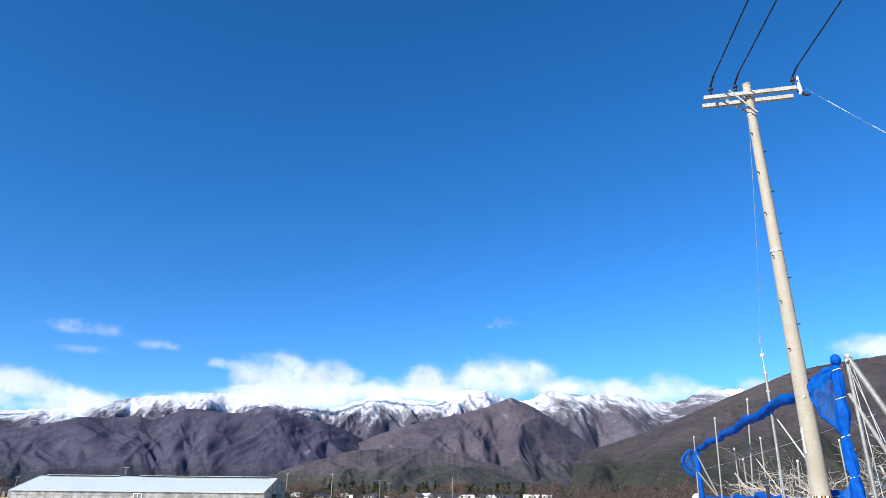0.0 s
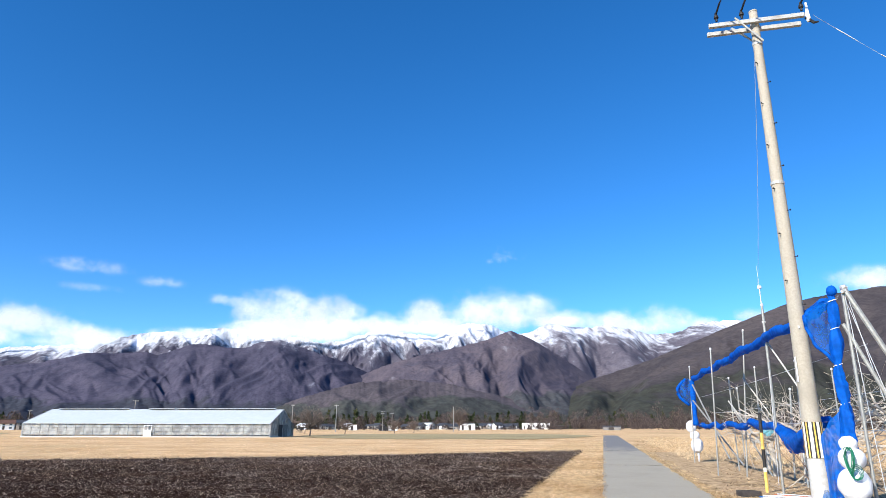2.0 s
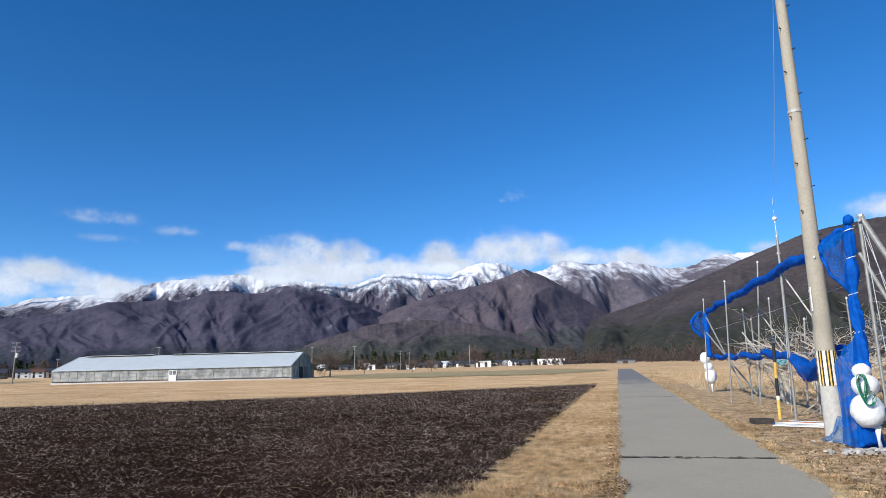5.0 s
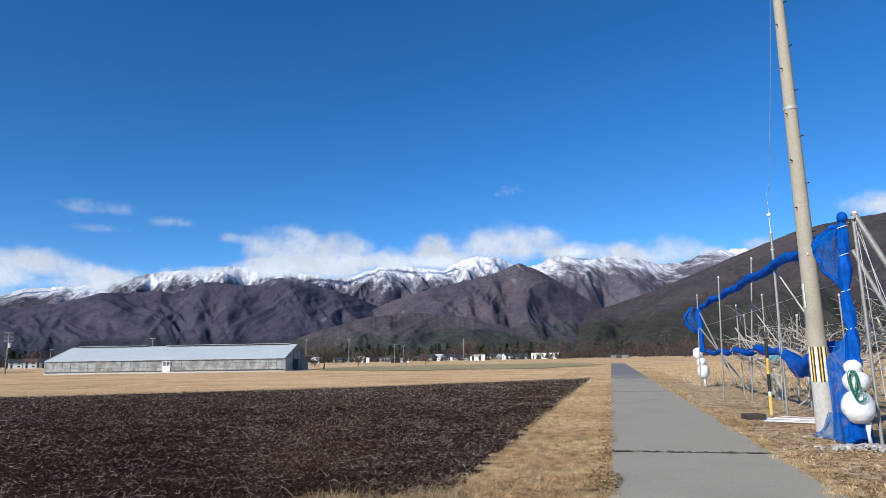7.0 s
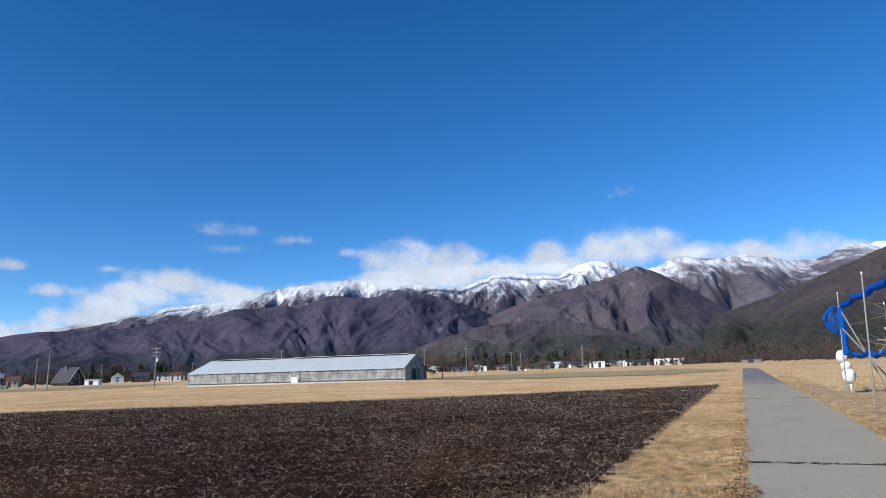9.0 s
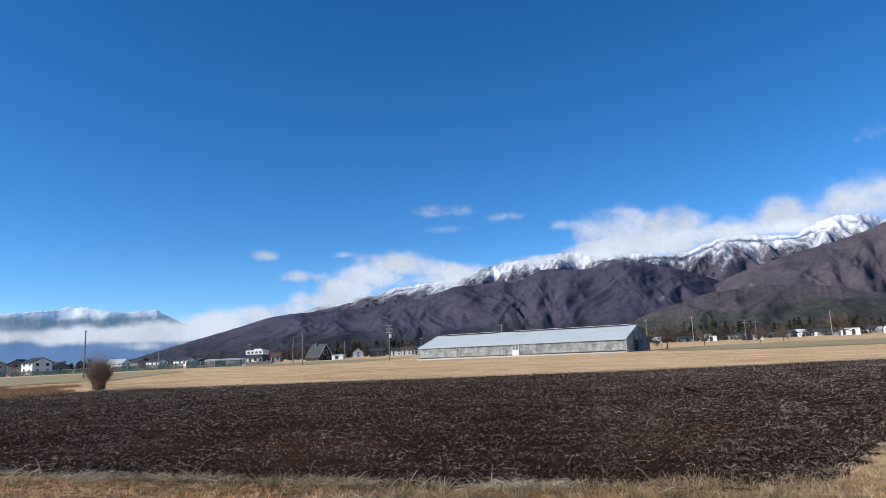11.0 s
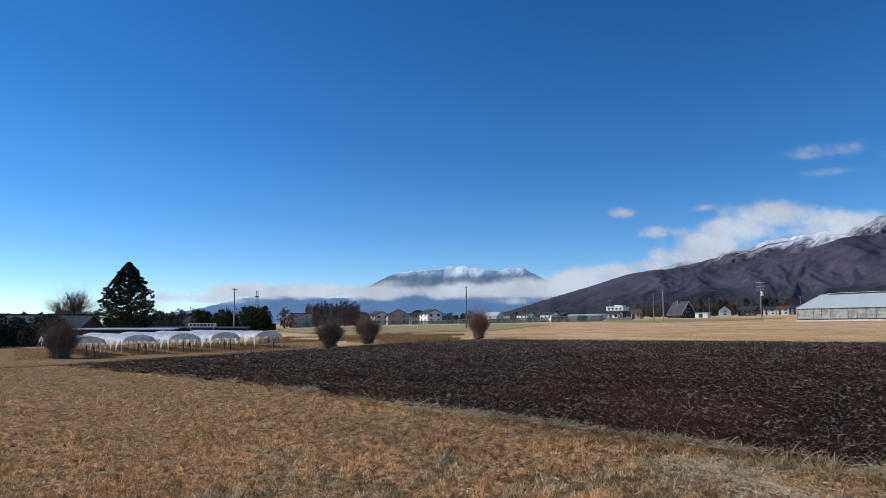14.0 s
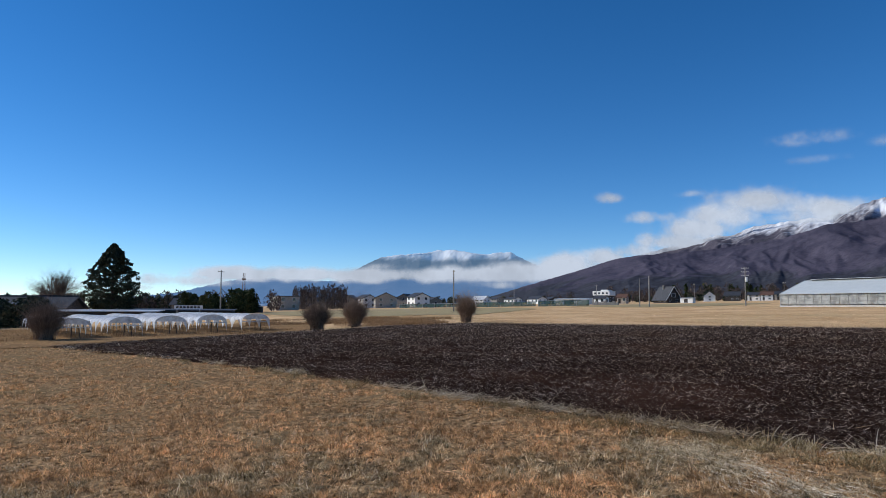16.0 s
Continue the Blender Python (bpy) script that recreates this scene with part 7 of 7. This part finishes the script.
    # village at the foot of the hills
    rng = np.random.default_rng(77)
    walls = (M_WHITE, M_TAN, M_GREYWALL, M_GREYWALL)
    names = {M_WHITE: "white", M_TAN: "beige", M_GREYWALL: "grey"}
    roofs = ((M_ROOF, "dark"), (M_ROOFPALE, "pale metal"), (M_ROOF, "dark"))
    places = [-24.6, -23.9, -23.0, -22.2, -20.9, -19.2, -18.6] + [-16.3 + 0.36 * k for k in range(26)]
    for i, a in enumerate(places):
        a += rng.uniform(-0.12, 0.12)
        wl = walls[i % 4]
        rf, rn = roofs[int(rng.integers(0, 3))]
        house(polar(a, rng.uniform(400, 500)), rng.uniform(-40, 40), rng.uniform(4.5, 7.5), rng.uniform(4, 5.5), rng.uniform(1.7, 2.8), rng.uniform(0.9, 1.5), wl, rf, "%s village house with a %s roof below the hills" % (names[wl], rn))
    shed(polar(-11.55, 330), 10, 3.6, 3, 2.9, M_WHITE, M_ROOFPALE, "white boxy hut in the meadow", fall=0.1)
    shed(polar(-10.95, 330), 8, 4.2, 3, 2.9, M_WHITE, M_ROOF, "white hut with a dark lean-to roof", fall=0.2)
    house(polar(-5.6, 440), 4, 17, 7, 3.4, 0.0, M_WHITE, M_WHITE, "long low white building with a row of windows", "long_building", 1, eave=0.1)
    shed(polar(-3.6, 450), 4, 10, 5, 1.8, M_DARKWALL, M_ROOF, "low dark shed beside the white building")
    shed(polar(0.4, 330), 3, 8, 4, 1.5, M_GREYWALL, M_ROOF, "low grey shed where the lane ends")
    shed(polar(-17.3, 270), 30, 3.0, 2.4, 1.7, M_WHITE, M_WHITE, "white box hut in the meadow", fall=0.05)
    shed(polar(-20.6, 330), 20, 4.0, 2.6, 2.4, M_WHITE, M_ROOFBROWN, "white hut beside the meadow track", fall=0.2)
    t = thing("field_tunnel", "small dark plastic field tunnel with an open end", "tunnel", polar(-18.1, 268), 20)
    arc = [(1.7 * math.cos(a), 1.9 * math.sin(a)) for a in np.linspace(0, math.pi, 13)]
    part("cover", (np.array([(x, y, z) for y in (-2.5, 2.5) for x, z in arc]), [(i, i + 1, i + 14, i + 13) for i in range(12)] + [tuple(range(12, -1, -1))]), M_DARK, t)
    # farm at the western edge
    house(polar(-102.3, 100), 78, 11, 7.4, 1.7, 1.5, M_DARKWALL, M_ROOF, "dark farmhouse in shade with a gabled roof", floors=1)
    shed(polar(-98.8, 92), 84, 17, 5, 1.15, M_DARKWALL, M_ROOFPALE, "long low dark shed with a pale roof edge", fall=0.15)
    shed(polar(-93.2, 120), 80, 22, 4, 0.95, M_DARKWALL, M_ROOF, "long dark open shed behind the plastic tunnels", fall=0.25)
    shed(polar(-105.3, 84), 70, 9, 5, 1.9, M_DARKWALL, M_ROOF, "dark shed beside the hedge")
    shed(polar(-86.6, 165), 80, 5, 4, 1.4, M_DARKWALL, M_ROOFPALE, "small dark shed with a pale roof")
    house(polar(-91.3, 178), 75, 7, 6, 2.3, 1.4, M_GREYWALL, M_ROOF, "grey house half hidden by pines", floors=1)
    # sign board behind the tunnels, its writing too far to read
    t = thing("sign_board", "long pale sign board on posts behind the tunnels", "sign", polar(-91.4, 108, 0), 88)
    part("board", box(-2.0, 2.0, -0.05, 0.05, 1.25, 1.75), M_SACK, t)
    for i in range(7):
        part("writing_bar", box(-1.75 + 0.5 * i, -1.4 + 0.5 * i, -0.07, -0.05, 1.36, 1.62), M_DARKWALL, t)
    for x in (-1.6, 1.6):
        part("leg", box(x - 0.05, x + 0.05, -0.04, 0.04, 0, 1.25), M_GALV, t)


def net_fence(a, b, h, label):
    p, q = np.array(polar(*a)), np.array(polar(*b))
    d = q - p
    n = max(3, int(np.linalg.norm(d) / 4))
    t = thing("net_fence", label, "fence")
    for i in range(n + 1):
        c = p + d * i / n
        part("post", rod(c - (0, 0, 0.2), c + (0, 0, h + 0.1), 0.05), M_GALV, t)
        if i < n:
            e = p + d * (i + 1) / n
            s = np.array((-d[1], d[0], 0)) / np.linalg.norm(d) * 0.02
            v = [c + s, e + s, e + s + (0, 0, h), c + s + (0, 0, h), c - s, e - s, e - s + (0, 0, h), c - s + (0, 0, h)]
            part("net_panel", (np.array(v), [(0, 1, 2, 3), (7, 6, 5, 4), (3, 2, 6, 7), (0, 4, 5, 1)]), M_NETFENCE, t)
            part("rail", rod(c + (0, 0, h), e + (0, 0, h), 0.05), M_GALV, t)


def build_fences():
    net_fence((-68.0, 215), (-63.0, 222), 1.5, "low pale green windbreak net on posts")
    net_fence((-62.8, 205), (-58.6, 210), 1.7, "low green windbreak net under a dark rail")
    net_fence((-74.5, 235), (-68.5, 228), 1.3, "low pale green net beside the gardens")
    t = thing("stacked_crates", "row of dark stacked crates at the field's edge", "crates", polar(-57.3, 225), 35)
    for i in range(9):
        part("crate", box(-4.5 + i, -3.6 + i, -0.5, 0.5, 0, 0.9 + 0.35 * (i % 3 == 1), 0.03), M_GREYWALL, t)


# ---- low plastic tunnels at the soil's western end ----
def low_tunnel(at, turn, length, seed):
    rng = np.random.default_rng(seed)
    w, h = 0.86, 1.02
    t = thing("plastic_tunnel", "low tunnel of torn clear plastic over steel hoops", "tunnel", at, turn, "plastic tunnels")
    hoops = np.linspace(0, length, 10)
    arc = lambda a: (w * math.cos(a), 0.52 + (h - 0.52) * math.sin(a) ** 0.85)
    for x in hoops:
        pts = [(x, -w, 0)] + [(x, *arc(a)) for a in np.linspace(math.pi, 0, 13)] + [(x, w, 0)]
        pts = [(p[0], p[1], p[2]) for p in pts]
        part("hoop", tube(pts, 0.014, 5), M_GALV, t)
    m, n = 91, 17
    v = []
    for i in range(m):
        x = length * i / (m - 1)
        k = (i / (m - 1) * 9) % 1
        edge = 0.05 + 0.40 * abs(math.sin(math.pi * k)) ** 0.9 + 0.05 * rng.uniform(-1, 1)
        for j in range(n):
            a = edge + (math.pi - 2 * edge) * j / (n - 1)
            y, z = arc(a)
            if j in (0, n - 1):
                z -= 0.40 * (1 - abs(math.sin(math.pi * k))) ** 1.5 + 0.05 + 0.05 * rng.uniform(0, 1)
            v.append((x, y * 1.02, z + 0.015 - 0.05 * math.sin(math.pi * k) * math.sin(a)))
    part("cover", (np.array(v), grid_faces(m, n).tolist()), M_TUNNEL, t, "torn white translucent film", smooth=True)
    for x, s in ((-0.01, -1), (length + 0.01, 1)):
        pts = [(x, *arc(a)) for a in np.linspace(0.25, math.pi - 0.25, 13)]
        c = (x, 0, 0.70)
        part("gable_film", (np.array(pts + [c]), [(i, i + 1, 13) for i in range(12)]), M_GABLEFILM, t)
        part("gable_bar", tube([(x, -w, 0.55), (x, w, 0.55)], 0.018, 5), M_GALV, t)
        part("end_post", rod((x, 0.05, -0.1), (x, 0.05, 0.6), 0.025), M_TRUNK, t)
        part("end_post", rod((x, -0.35, -0.1), (x + 0.1, -0.28, 0.6), 0.028), M_TRUNK, t)


def build_tunnels():
    turn = math.degrees(math.atan2(-0.30, -0.95))
    for i, (x, y) in enumerate(((-42.4, 2.8), (-42.0, 0.3), (-41.0, -1.9), (-39.8, -4.1), (-38.6, -6.4))):
        low_tunnel((x, y, gz(x, y) + 0.02), turn, 15.0, 400 + i)
    rng = np.random.default_rng(6)
    p = scatter(17000, -104, -83, 37.5, 58, lambda x, y: (y < 5.5 + 0.3 * (x + 42)) & ~within(FIELD, x, y), rng, -0.5)
    v, f = blades(p, np.clip(0.2 + 0.2 * lattice(p[:, 0] * 0.9, p[:, 1] * 0.9, 107), 0.05, 0.5), 0.02, 1.3, rng, base=-0.05)
    single("grass", v, f, M_BROWNGRASS, "rough brown weeds growing under the plastic tunnels", "grass", kind="stuff")


build_greenhouse()
build_far_poles()
build_village()
build_fences()
build_tunnels()
